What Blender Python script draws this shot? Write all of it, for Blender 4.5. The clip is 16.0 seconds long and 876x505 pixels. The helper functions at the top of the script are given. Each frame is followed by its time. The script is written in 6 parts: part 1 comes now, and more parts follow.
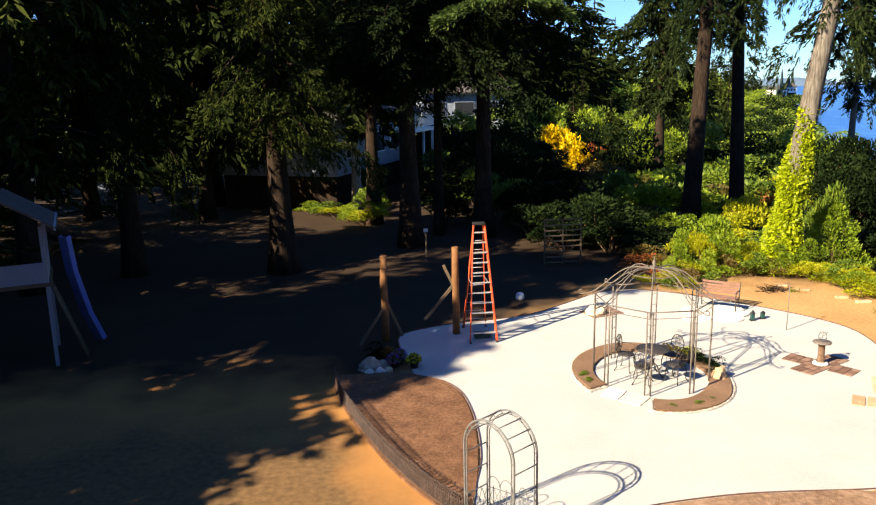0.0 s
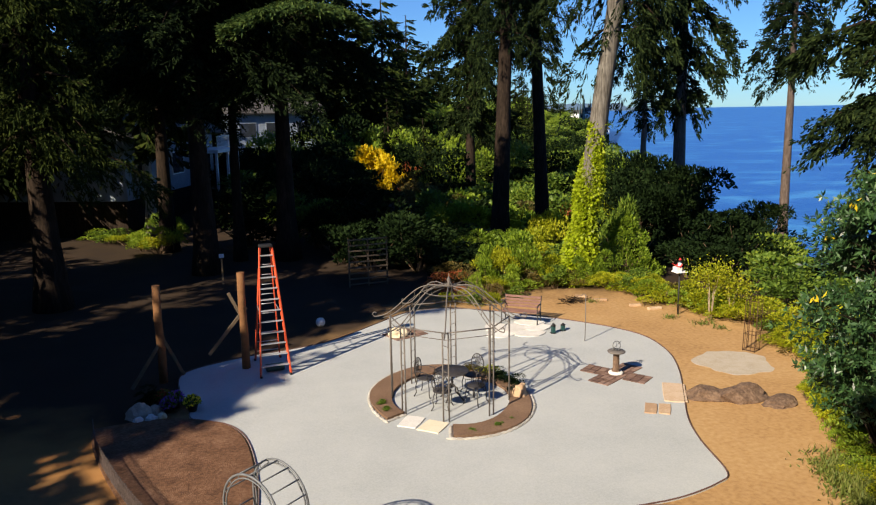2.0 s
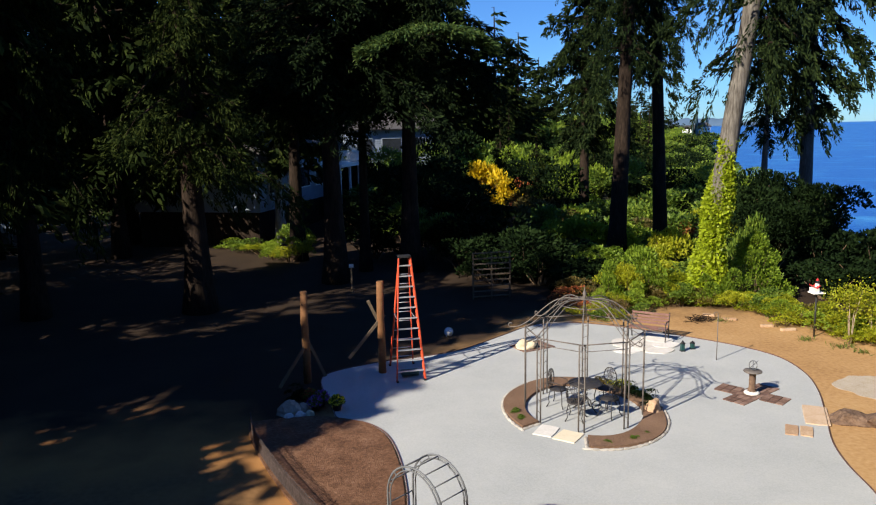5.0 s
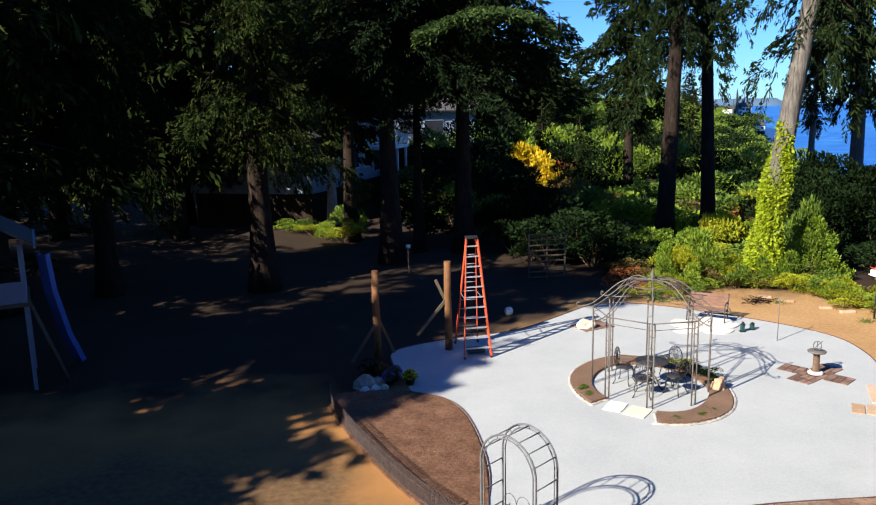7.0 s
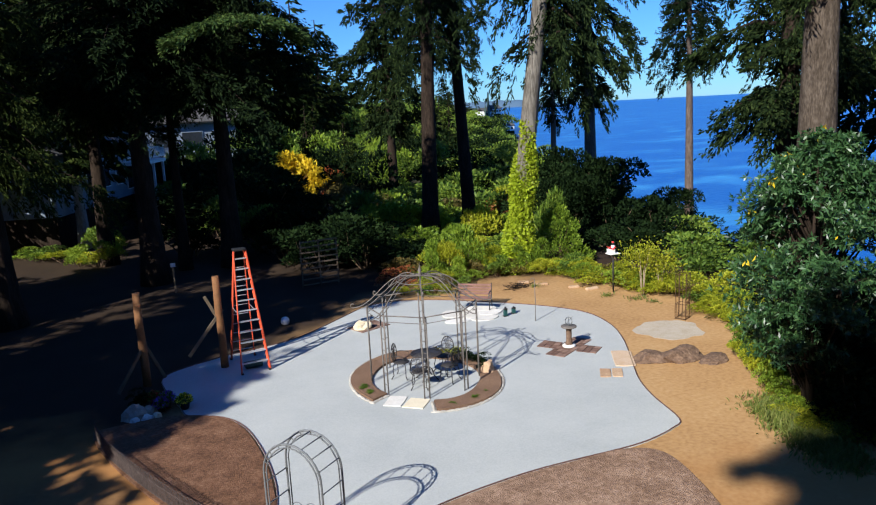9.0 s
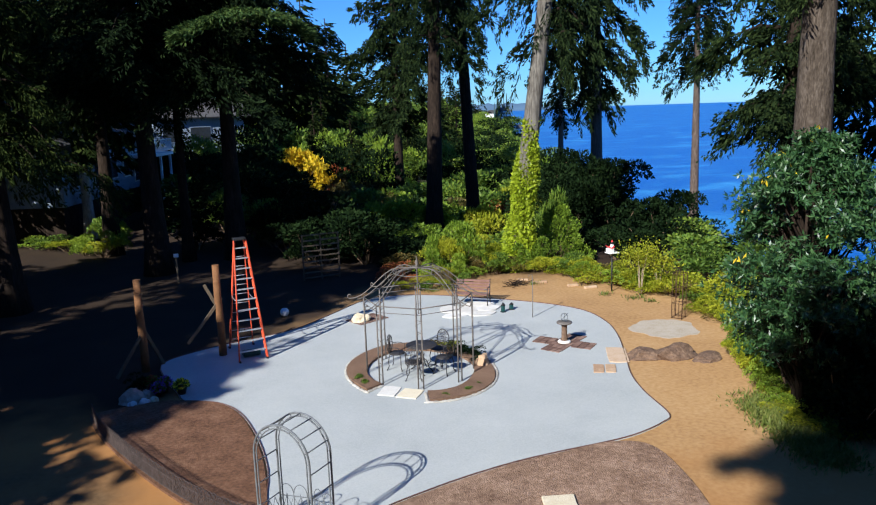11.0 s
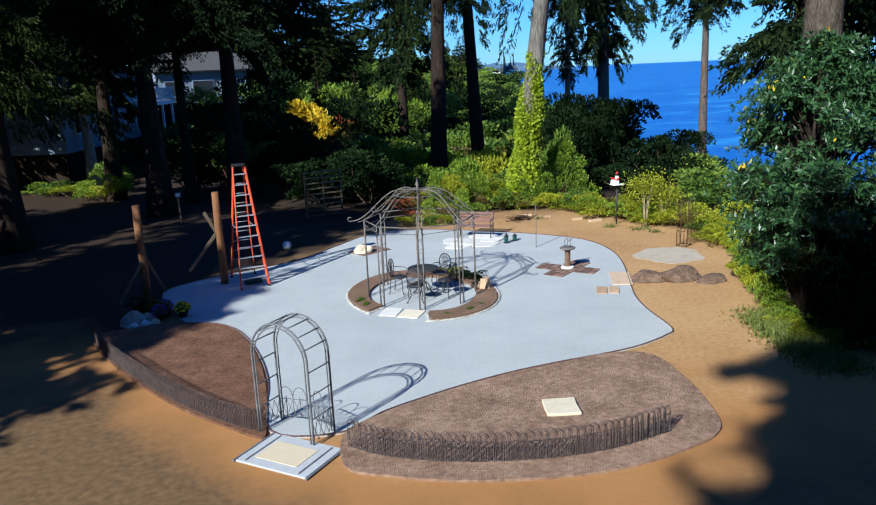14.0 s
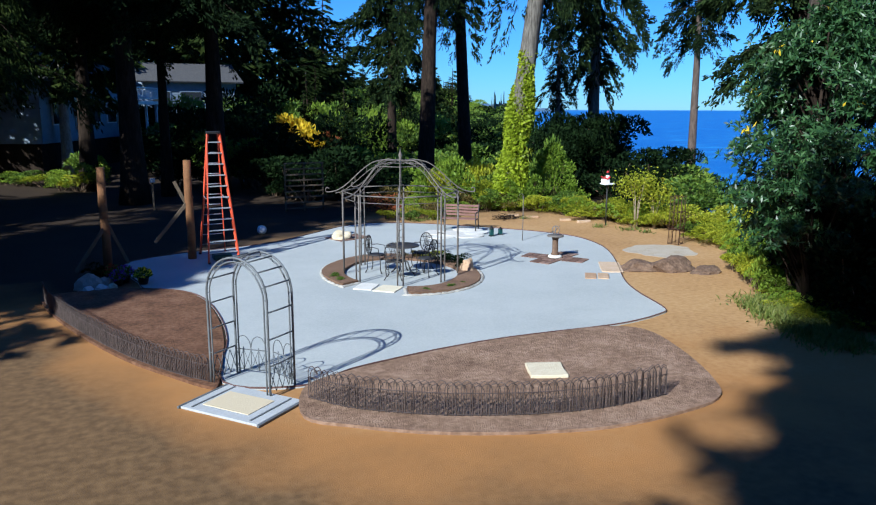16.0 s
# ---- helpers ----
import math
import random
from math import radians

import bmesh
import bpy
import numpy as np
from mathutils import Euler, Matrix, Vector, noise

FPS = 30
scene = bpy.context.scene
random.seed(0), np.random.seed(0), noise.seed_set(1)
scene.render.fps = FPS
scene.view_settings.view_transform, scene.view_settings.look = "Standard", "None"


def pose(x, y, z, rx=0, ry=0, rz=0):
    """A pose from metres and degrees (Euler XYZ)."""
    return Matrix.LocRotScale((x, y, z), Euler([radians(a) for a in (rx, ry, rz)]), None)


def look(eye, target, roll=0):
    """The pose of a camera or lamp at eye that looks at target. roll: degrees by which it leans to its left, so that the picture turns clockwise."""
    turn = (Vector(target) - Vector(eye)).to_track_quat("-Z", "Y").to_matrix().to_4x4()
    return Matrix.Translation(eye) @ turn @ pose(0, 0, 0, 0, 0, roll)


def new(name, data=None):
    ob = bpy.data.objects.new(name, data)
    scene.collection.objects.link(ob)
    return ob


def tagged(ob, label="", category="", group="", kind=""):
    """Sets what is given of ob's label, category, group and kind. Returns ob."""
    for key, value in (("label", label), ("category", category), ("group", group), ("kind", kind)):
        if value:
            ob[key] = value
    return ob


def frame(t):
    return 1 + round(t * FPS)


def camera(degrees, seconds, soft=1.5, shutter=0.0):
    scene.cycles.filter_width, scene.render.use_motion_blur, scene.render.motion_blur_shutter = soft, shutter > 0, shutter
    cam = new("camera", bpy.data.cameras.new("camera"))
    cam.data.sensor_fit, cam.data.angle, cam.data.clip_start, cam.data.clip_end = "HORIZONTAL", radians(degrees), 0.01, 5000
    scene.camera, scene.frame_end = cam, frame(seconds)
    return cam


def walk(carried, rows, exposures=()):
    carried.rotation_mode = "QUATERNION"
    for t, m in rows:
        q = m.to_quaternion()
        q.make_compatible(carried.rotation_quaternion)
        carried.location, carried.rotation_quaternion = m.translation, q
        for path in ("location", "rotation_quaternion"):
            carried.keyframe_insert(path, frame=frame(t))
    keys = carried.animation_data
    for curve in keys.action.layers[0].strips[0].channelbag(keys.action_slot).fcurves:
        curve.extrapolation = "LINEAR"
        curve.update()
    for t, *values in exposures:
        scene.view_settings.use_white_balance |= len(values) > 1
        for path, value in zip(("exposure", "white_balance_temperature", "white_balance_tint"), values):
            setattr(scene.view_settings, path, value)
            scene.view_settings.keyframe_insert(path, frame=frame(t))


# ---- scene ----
cam = camera(60.0, 16.0, soft=1.2)
PATH = [
    (0, (-1.317, -1.590, 7.362), (-0.773, 8.167, 5.240), -1.22),
    (0.5, (-0.553, -0.881, 7.097), (1.379, 8.712, 5.038), -1.14),
    (1, (-0.289, -0.530, 7.017), (2.740, 8.813, 5.138), -1.09),
    (1.5, (-0.176, -0.386, 6.997), (2.749, 9.011, 5.229), -1.14),
    (2, (-0.103, -0.281, 6.995), (2.670, 9.143, 5.124), -0.95),
    (2.5, (-0.074, -0.176, 6.994), (2.580, 9.269, 5.058), -0.33),
    (3, (-0.131, -0.143, 6.987), (2.337, 9.344, 5.007), -0.14),
    (3.5, (-0.208, -0.210, 7.043), (1.918, 9.367, 5.106), -0.79),
    (4, (-0.370, -0.363, 7.061), (1.445, 9.313, 5.303), 0.20),
    (4.5, (-0.662, -0.551, 7.072), (0.962, 9.173, 5.398), -0.41),
    (5, (-1.081, -0.722, 7.063), (0.390, 9.030, 5.411), -1.05),
    (5.2, (-1.212, -0.799, 7.066), (0.155, 8.971, 5.428), -1.16),
    (7.3, (-2.158, -1.247, 7.189), (-1.131, 8.517, 5.292), -1.25),
    (7.5, (-2.096, -1.241, 7.194), (-0.520, 8.468, 5.392), -2.44),
    (8, (-1.928, -1.068, 7.114), (0.749, 8.386, 5.254), -3.49),
    (8.5, (-1.931, -1.239, 7.114), (1.767, 7.844, 5.157), -3.23),
    (9, (-2.001, -1.407, 7.139), (1.850, 7.624, 5.243), -2.98),
    (11.5, (-1.841, -1.806, 6.925), (1.920, 7.269, 5.056), -1.73),
    (12, (-1.818, -1.923, 6.933), (1.934, 7.156, 5.061), -2.53),
    (12.5, (-1.776, -2.035, 6.889), (1.978, 7.014, 4.881), -1.15),
    (13, (-1.790, -1.992, 6.635), (1.914, 6.990, 4.267), -2.55),
    (13.5, (-1.795, -1.929, 6.248), (1.846, 7.132, 4.095), -2.89),
    (14, (-1.755, -1.784, 5.864), (1.868, 7.235, 3.510), -2.48),
    (14.5, (-1.719, -1.648, 5.469), (1.934, 7.414, 3.339), -3.30),
    (15, (-1.651, -1.483, 5.063), (2.166, 7.534, 3.032), -0.19),
    (15.5, (-1.537, -1.269, 4.591), (2.220, 7.747, 2.447), -3.72),
    (16, (-1.421, -1.095, 4.161), (2.440, 7.933, 2.270), 0.14),
]
walk(cam, [(t, look(eye, target, roll)) for t, eye, target, roll in PATH],
     exposures=[(0, 1.47, 8800, 12), (0.5, 1.12, 8350, 10), (1, 0.86, 7900, 10), (2, 0.66, 7700, 10), (5.2, 0.65, 6920, 10), (7.3, 1.06, 6600, 10), (8, 0.78, 6420, 9), (9.2, 0.65, 6180, 8), (12.5, 0.67, 5850, 6), (16, 0.62, 5450, 3)])

# ---- sky and sun ----
SUN_ELEV = 32.5
SHADE = Vector((0.845, 0.535, 0.0)).normalized()   # the way that shadows point on the ground
world = bpy.data.worlds.new("sky")
scene.world = world
world.use_nodes = True
wn = world.node_tree
sky = wn.nodes.new("ShaderNodeTexSky")
sky.sky_type = "NISHITA"
sky.sun_disc = False
sky.sun_elevation = radians(SUN_ELEV)
sky.sun_rotation = math.atan2(-SHADE.x, -SHADE.y)
sky.air_density, sky.dust_density, sky.ozone_density = 1.0, 0.0, 4.0
tint = wn.nodes.new("ShaderNodeMix")
tint.data_type, tint.blend_type = "RGBA", "MULTIPLY"
tint.inputs[0].default_value = 1.0
tint.inputs[7].default_value = (0.44, 0.87, 1.58, 1)
wn.links.new(sky.outputs[0], tint.inputs[6])
wn.links.new(tint.outputs[2], wn.nodes["Background"].inputs[0])
wn.nodes["Background"].inputs[1].default_value = 0.057
sun_data = bpy.data.lights.new("sun", "SUN")
sun_data.energy, sun_data.angle, sun_data.color = 5.0, radians(0.5), (1.0, 0.94, 0.85)
sun = new("sun", sun_data)
sun.matrix_world = look(-SHADE * 60 + Vector((0, 0, 60 * math.tan(radians(SUN_ELEV)))), (0, 0, 0))

rng = np.random.default_rng(7)


# ---- materials ----
def material(name, colors, scale=4.0, rough=0.8, bump=0.0, bump_scale=60.0, metal=0.0, fine=None, island=0.0, spec=0.3, stretch=None):
    """colors: two or three linear colours that a noise blends; fine: a second, finer scale; island: variation piece by piece."""
    m = bpy.data.materials.new(name)
    m.use_nodes = True
    nt = m.node_tree
    b = nt.nodes["Principled BSDF"]
    b.inputs["Roughness"].default_value = rough
    b.inputs["Metallic"].default_value = metal
    b.inputs["Specular IOR Level"].default_value = spec
    co = nt.nodes.new("ShaderNodeTexCoord")
    where = co.outputs["Object"]
    if stretch:
        mp = nt.nodes.new("ShaderNodeMapping")
        mp.inputs["Scale"].default_value = stretch
        nt.links.new(where, mp.inputs["Vector"])
        where = mp.outputs[0]
    n1 = nt.nodes.new("ShaderNodeTexNoise")
    n1.inputs["Scale"].default_value = scale
    n1.inputs["Detail"].default_value = 5.0
    n1.inputs["Roughness"].default_value = 0.62
    nt.links.new(where, n1.inputs["Vector"])
    fac = n1.outputs["Fac"]
    if fine:
        n2 = nt.nodes.new("ShaderNodeTexNoise")
        n2.inputs["Scale"].default_value = fine
        n2.inputs["Detail"].default_value = 4.0
        nt.links.new(where, n2.inputs["Vector"])
        mx = nt.nodes.new("ShaderNodeMath")
        mx.operation = "MULTIPLY_ADD"
        mx.inputs[1].default_value = 0.5
        nt.links.new(n2.outputs["Fac"], mx.inputs[0])
        hf = nt.nodes.new("ShaderNodeMath")
        hf.operation = "MULTIPLY"
        hf.inputs[1].default_value = 0.5
        nt.links.new(fac, hf.inputs[0])
        nt.links.new(hf.outputs[0], mx.inputs[2])
        fac = mx.outputs[0]
    if island:
        gi = nt.nodes.new("ShaderNodeObjectInfo")
        ad = nt.nodes.new("ShaderNodeMath")
        ad.operation = "MULTIPLY_ADD"
        ad.inputs[1].default_value = island
        sh = nt.nodes.new("ShaderNodeMath")
        sh.operation = "SUBTRACT"
        sh.inputs[1].default_value = 0.5
        nt.links.new(gi.outputs["Random"], sh.inputs[0])
        nt.links.new(sh.outputs[0], ad.inputs[0])
        nt.links.new(fac, ad.inputs[2])
        fac = ad.outputs[0]
    ramp = nt.nodes.new("ShaderNodeValToRGB")
    nt.links.new(fac, ramp.inputs[0])
    el = ramp.color_ramp.elements
    el[0].position, el[-1].position = 0.32, 0.68
    el[0].color, el[-1].color = (*colors[0], 1), (*colors[-1], 1)
    for i, c in enumerate(colors[1:-1]):
        e = el.new(0.32 + 0.36 * (i + 1) / (len(colors) - 1))
        e.color = (*c, 1)
    nt.links.new(ramp.outputs[0], b.inputs["Base Color"])
    if bump:
        bn = nt.nodes.new("ShaderNodeTexNoise")
        bn.inputs["Scale"].default_value = bump_scale
        bn.inputs["Detail"].default_value = 4.0
        nt.links.new(where, bn.inputs["Vector"])
        bp = nt.nodes.new("ShaderNodeBump")
        bp.inputs["Strength"].default_value = bump
        bp.inputs["Distance"].default_value = 0.03
        nt.links.new(bn.outputs["Fac"], bp.inputs["Height"])
        nt.links.new(bp.outputs[0], b.inputs["Normal"])
    return m


def leaf_material(name, colors, glow=0.25, rough=0.5, spec=0.25):
    """Leaves: each leaf takes its own tone, each plant a little of its own; light comes through them in part."""
    m = bpy.data.materials.new(name)
    m.use_nodes = True
    nt = m.node_tree
    b = nt.nodes["Principled BSDF"]
    b.inputs["Roughness"].default_value = rough
    b.inputs["Specular IOR Level"].default_value = spec
    gi = nt.nodes.new("ShaderNodeNewGeometry")
    oi = nt.nodes.new("ShaderNodeObjectInfo")
    ad = nt.nodes.new("ShaderNodeMath")
    ad.operation = "MULTIPLY_ADD"
    ad.inputs[1].default_value = 0.35
    nt.links.new(oi.outputs["Random"], ad.inputs[0])
    hf = nt.nodes.new("ShaderNodeMath")
    hf.operation = "MULTIPLY"
    hf.inputs[1].default_value = 0.65
    nt.links.new(gi.outputs["Random Per Island"], hf.inputs[0])
    nt.links.new(hf.outputs[0], ad.inputs[2])
    ramp = nt.nodes.new("ShaderNodeValToRGB")
    el = ramp.color_ramp.elements
    el[0].color, el[-1].color = (*colors[0], 1), (*colors[-1], 1)
    for i, c in enumerate(colors[1:-1]):
        e = el.new((i + 1) / (len(colors) - 1))
        e.color = (*c, 1)
    nt.links.new(ad.outputs[0], ramp.inputs[0])
    nt.links.new(ramp.outputs[0], b.inputs["Base Color"])
    tr = nt.nodes.new("ShaderNodeBsdfTranslucent")
    nt.links.new(ramp.outputs[0], tr.inputs[0])
    mx = nt.nodes.new("ShaderNodeMixShader")
    mx.inputs[0].default_value = glow
    nt.links.new(b.outputs[0], mx.inputs[1])
    nt.links.new(tr.outputs[0], mx.inputs[2])
    nt.links.new(mx.outputs[0], nt.nodes["Material Output"].inputs[0])
    return m


M = {
    "soil": material("soil", [(0.29, 0.15, 0.052), (0.42, 0.23, 0.088), (0.51, 0.315, 0.14)], 0.35, 0.95, 0.5, 45, fine=9.0),
    "gravel": material("gravel", [(0.36, 0.38, 0.377), (0.43, 0.447, 0.44), (0.485, 0.50, 0.485)], 0.5, 0.95, 0.25, 90, fine=30.0),
    "mulch": material("mulch", [(0.075, 0.034, 0.018), (0.165, 0.080, 0.043), (0.26, 0.140, 0.082)], 2.0, 0.95, 0.9, 55, fine=14.0),
    "bed": material("bed", [(0.13, 0.075, 0.045), (0.21, 0.125, 0.08), (0.28, 0.175, 0.11)], 0.9, 0.95, 0.8, 60, fine=25.0),
    "grey_bed": material("grey_bed", [(0.14, 0.080, 0.050), (0.27, 0.168, 0.11), (0.42, 0.28, 0.195)], 1.4, 0.95, 0.9, 40, fine=11.0),
    "concrete": material("concrete", [(0.38, 0.39, 0.40), (0.52, 0.53, 0.54)], 2.0, 0.9, 0.3, 60, fine=30.0),
    "edge_stone": material("edge_stone", [(0.34, 0.31, 0.27), (0.50, 0.47, 0.42)], 6.0, 0.9, 0.3, 60, fine=30.0, island=0.4),
    "pale_gravel": material("pale_gravel", [(0.36, 0.28, 0.185), (0.47, 0.40, 0.31), (0.53, 0.47, 0.385)], 2.2, 0.95, 0.4, 120, fine=40.0),
    "stone": material("stone", [(0.30, 0.25, 0.20), (0.45, 0.38, 0.30)], 5.0, 0.9, 0.5, 30, fine=40.0, island=0.3),
    "sandstone": material("sandstone", [(0.40, 0.25, 0.15), (0.52, 0.36, 0.23), (0.60, 0.45, 0.32)], 3.0, 0.9, 0.4, 40, fine=30.0, island=0.5),
    "cream_stone": material("cream_stone", [(0.62, 0.52, 0.36), (0.74, 0.66, 0.50)], 4.0, 0.9, 0.3, 40, fine=30.0, island=0.5),
    "white_stone": material("white_stone", [(0.58, 0.55, 0.50), (0.74, 0.72, 0.68)], 5.0, 0.9, 0.3, 40, fine=30.0, island=0.4),
    "brick": material("brick", [(0.13, 0.075, 0.058), (0.19, 0.115, 0.088), (0.25, 0.16, 0.125)], 3.0, 0.9, 0.4, 60, fine=30.0, island=0.6),
    "rock": material("rock", [(0.075, 0.045, 0.03), (0.155, 0.098, 0.066), (0.25, 0.165, 0.112)], 2.5, 0.95, 0.8, 14, fine=18.0),
    "iron": material("iron", [(0.045, 0.042, 0.045), (0.085, 0.078, 0.075)], 12.0, 0.55, 0.15, 90, metal=0.4),
    "wire": material("rusty_wire", [(0.06, 0.045, 0.042), (0.12, 0.09, 0.082)], 9.0, 0.75, metal=0.1),
    "rusty": material("rusty", [(0.125, 0.110, 0.100), (0.20, 0.175, 0.155)], 9.0, 0.7, 0.2, 90, metal=0.2),
    "arch": material("arch_metal", [(0.13, 0.14, 0.15), (0.20, 0.21, 0.22)], 9.0, 0.6, 0.1, 90, metal=0.3),
    "cage_iron": material("cage_iron", [(0.045, 0.022, 0.014), (0.10, 0.05, 0.03)], 9.0, 0.75, 0.2, 90, metal=0.2),
    "wood_post": material("wood_post", [(0.11, 0.048, 0.02), (0.19, 0.088, 0.037), (0.25, 0.125, 0.056)], 6.0, 0.85, 0.5, 30, fine=40.0),
    "wood_grey": material("wood_grey", [(0.09, 0.068, 0.045), (0.17, 0.13, 0.09)], 6.0, 0.85, 0.5, 30, fine=40.0),
    "wood_red": material("wood_red", [(0.15, 0.075, 0.06), (0.27, 0.15, 0.125)], 6.0, 0.75, 0.4, 40, fine=40.0),
    "orange": material("fibreglass_orange", [(0.62, 0.075, 0.03), (0.72, 0.11, 0.05)], 5.0, 0.45),
    "aluminium": material("aluminium", [(0.52, 0.54, 0.56), (0.66, 0.68, 0.70)], 8.0, 0.4, metal=0.6),
    "black": material("black_plastic", [(0.012, 0.012, 0.013), (0.03, 0.03, 0.032)], 6.0, 0.5),
    "white": material("white_paint", [(0.72, 0.72, 0.72), (0.82, 0.82, 0.81)], 4.0, 0.5, 0.1, 40),
    "siding": material("pale_blue_siding", [(0.20, 0.25, 0.32), (0.27, 0.32, 0.39)], 2.0, 0.6, 0.2, 30),
    "roof": material("roof_shingle", [(0.05, 0.05, 0.055), (0.11, 0.105, 0.10)], 6.0, 0.9, 0.6, 40, fine=50.0),
    "red": material("red_paint", [(0.55, 0.03, 0.03), (0.66, 0.05, 0.05)], 4.0, 0.45),
    "yellow": material("yellow_petals", [(0.75, 0.62, 0.02), (0.85, 0.75, 0.04)], 9.0, 0.6),
    "purple": material("purple_petals", [(0.16, 0.05, 0.35), (0.28, 0.10, 0.50)], 9.0, 0.6),
    "blue_plastic": material("blue_plastic", [(0.05, 0.12, 0.42), (0.08, 0.17, 0.52)], 3.0, 0.4),
    "teal": material("teal_plastic", [(0.01, 0.05, 0.05), (0.02, 0.085, 0.08)], 3.0, 0.45),
    "glass": material("dark_window", [(0.02, 0.025, 0.03), (0.035, 0.04, 0.05)], 2.0, 0.08, spec=0.6),
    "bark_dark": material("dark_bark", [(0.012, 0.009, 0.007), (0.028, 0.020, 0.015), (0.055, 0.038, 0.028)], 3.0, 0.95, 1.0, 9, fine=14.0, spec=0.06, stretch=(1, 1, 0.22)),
    "bark_grey": material("grey_bark", [(0.06, 0.052, 0.043), (0.135, 0.122, 0.104), (0.235, 0.215, 0.185)], 4.0, 0.95, 1.0, 9, fine=16.0, spec=0.1, stretch=(1, 1, 0.15)),
    "bark_brown": material("brown_bark", [(0.03, 0.023, 0.017), (0.08, 0.062, 0.048), (0.155, 0.125, 0.10)], 7.0, 0.95, 1.0, 16, fine=30.0, spec=0.06, stretch=(1, 1, 0.3)),
    "bark_red": material("reddish_bark", [(0.05, 0.036, 0.03), (0.11, 0.082, 0.066), (0.17, 0.13, 0.11)], 4.0, 0.95, 1.0, 9, fine=14.0, spec=0.15, stretch=(1, 1, 0.2)),
    "twig": material("twig", [(0.10, 0.065, 0.04), (0.18, 0.12, 0.075)], 6.0, 0.9),
    "pale_twig": material("pale_twig", [(0.36, 0.27, 0.18), (0.5, 0.4, 0.28)], 6.0, 0.9),
    "bark_pale": material("pale_bark", [(0.20, 0.175, 0.15), (0.36, 0.33, 0.29), (0.50, 0.47, 0.42)], 3.0, 0.9, 0.6, 9, fine=16.0, spec=0.1, stretch=(1, 1, 0.4)),
    # paler copy of the fir needles, standing in for sunlight on one bough
    "fir_sunlit": leaf_material("fir_sunlit_needles", [(0.02, 0.045, 0.018), (0.05, 0.095, 0.03), (0.11, 0.16, 0.04)], 0.3, 0.7, 0.06),
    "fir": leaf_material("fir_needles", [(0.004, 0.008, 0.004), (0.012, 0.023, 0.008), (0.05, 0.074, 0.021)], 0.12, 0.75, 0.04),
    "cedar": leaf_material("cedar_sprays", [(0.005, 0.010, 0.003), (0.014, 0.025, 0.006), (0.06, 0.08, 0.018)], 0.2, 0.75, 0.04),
    "hedge": leaf_material("yellow_green_leaves", [(0.10, 0.15, 0.012), (0.36, 0.40, 0.025), (0.58, 0.54, 0.045)], 0.45),
    "shrub": leaf_material("green_leaves", [(0.036, 0.075, 0.014), (0.115, 0.195, 0.028), (0.27, 0.345, 0.045)], 0.33),
    "bright": leaf_material("bright_green_leaves", [(0.085, 0.15, 0.016), (0.205, 0.31, 0.03), (0.37, 0.46, 0.055)], 0.4),
    # near-black leaves: the shade they stand in is put into the colour
    "shade_shrub": leaf_material("shade_dark_leaves", [(0.004, 0.009, 0.004), (0.010, 0.021, 0.007), (0.024, 0.044, 0.013)], 0.12, 0.65, 0.03),
    "olive": leaf_material("olive_leaves", [(0.06, 0.06, 0.02), (0.13, 0.11, 0.03), (0.22, 0.14, 0.04)], 0.3),
    "maple": leaf_material("yellow_leaves", [(0.48, 0.30, 0.01), (0.70, 0.50, 0.02), (0.80, 0.62, 0.05)], 0.35),
    "redleaf": leaf_material("red_leaves", [(0.22, 0.04, 0.02), (0.40, 0.10, 0.04), (0.35, 0.22, 0.05)], 0.3),
    "ivy": leaf_material("ivy_leaves", [(0.17, 0.23, 0.014), (0.36, 0.45, 0.025), (0.54, 0.60, 0.05)], 0.4, 0.45),
    "laurel": leaf_material("glossy_leaves", [(0.010, 0.030, 0.012), (0.032, 0.085, 0.026), (0.065, 0.14, 0.045), (0.20, 0.24, 0.07)], 0.18, 0.40, 0.5),
    "grass": leaf_material("dry_grass", [(0.06, 0.09, 0.018), (0.14, 0.18, 0.035), (0.27, 0.26, 0.08)], 0.3),
}


# ---- mesh helpers ----
def part(name, bm, mat, parent=None, label=""):
    me = bpy.data.meshes.new(name)
    bm.to_mesh(me)
    bm.free()
    me.materials.append(mat)
    ob = new(name, me)
    if parent is not None:
        ob.parent = parent
    if label:
        ob["label"] = label
    return ob


def empty(name, x, y, z=0.0, rz=0.0):
    ob = new(name)
    ob.empty_display_size = 0.2
    ob.matrix_world = pose(x, y, z, 0, 0, rz)
    return ob


def add_box(bm, size, at=(0, 0, 0), m=None, bevel=0.0):
    r = bmesh.ops.create_cube(bm, size=1.0)
    bmesh.ops.scale(bm, vec=size, verts=r["verts"])
    if bevel:
        es = list({e for v in r["verts"] for e in v.link_edges})
        out = bmesh.ops.bevel(bm, geom=es, offset=bevel, segments=2, affect="EDGES", profile=0.5)
        vs = list({v for f in out["faces"] for v in f.verts} | {v for v in r["verts"] if v.is_valid})
    else:
        vs = r["verts"]
    t = Matrix.Translation(at)
    bmesh.ops.transform(bm, matrix=t @ m if m is not None else t, verts=vs)
    return vs


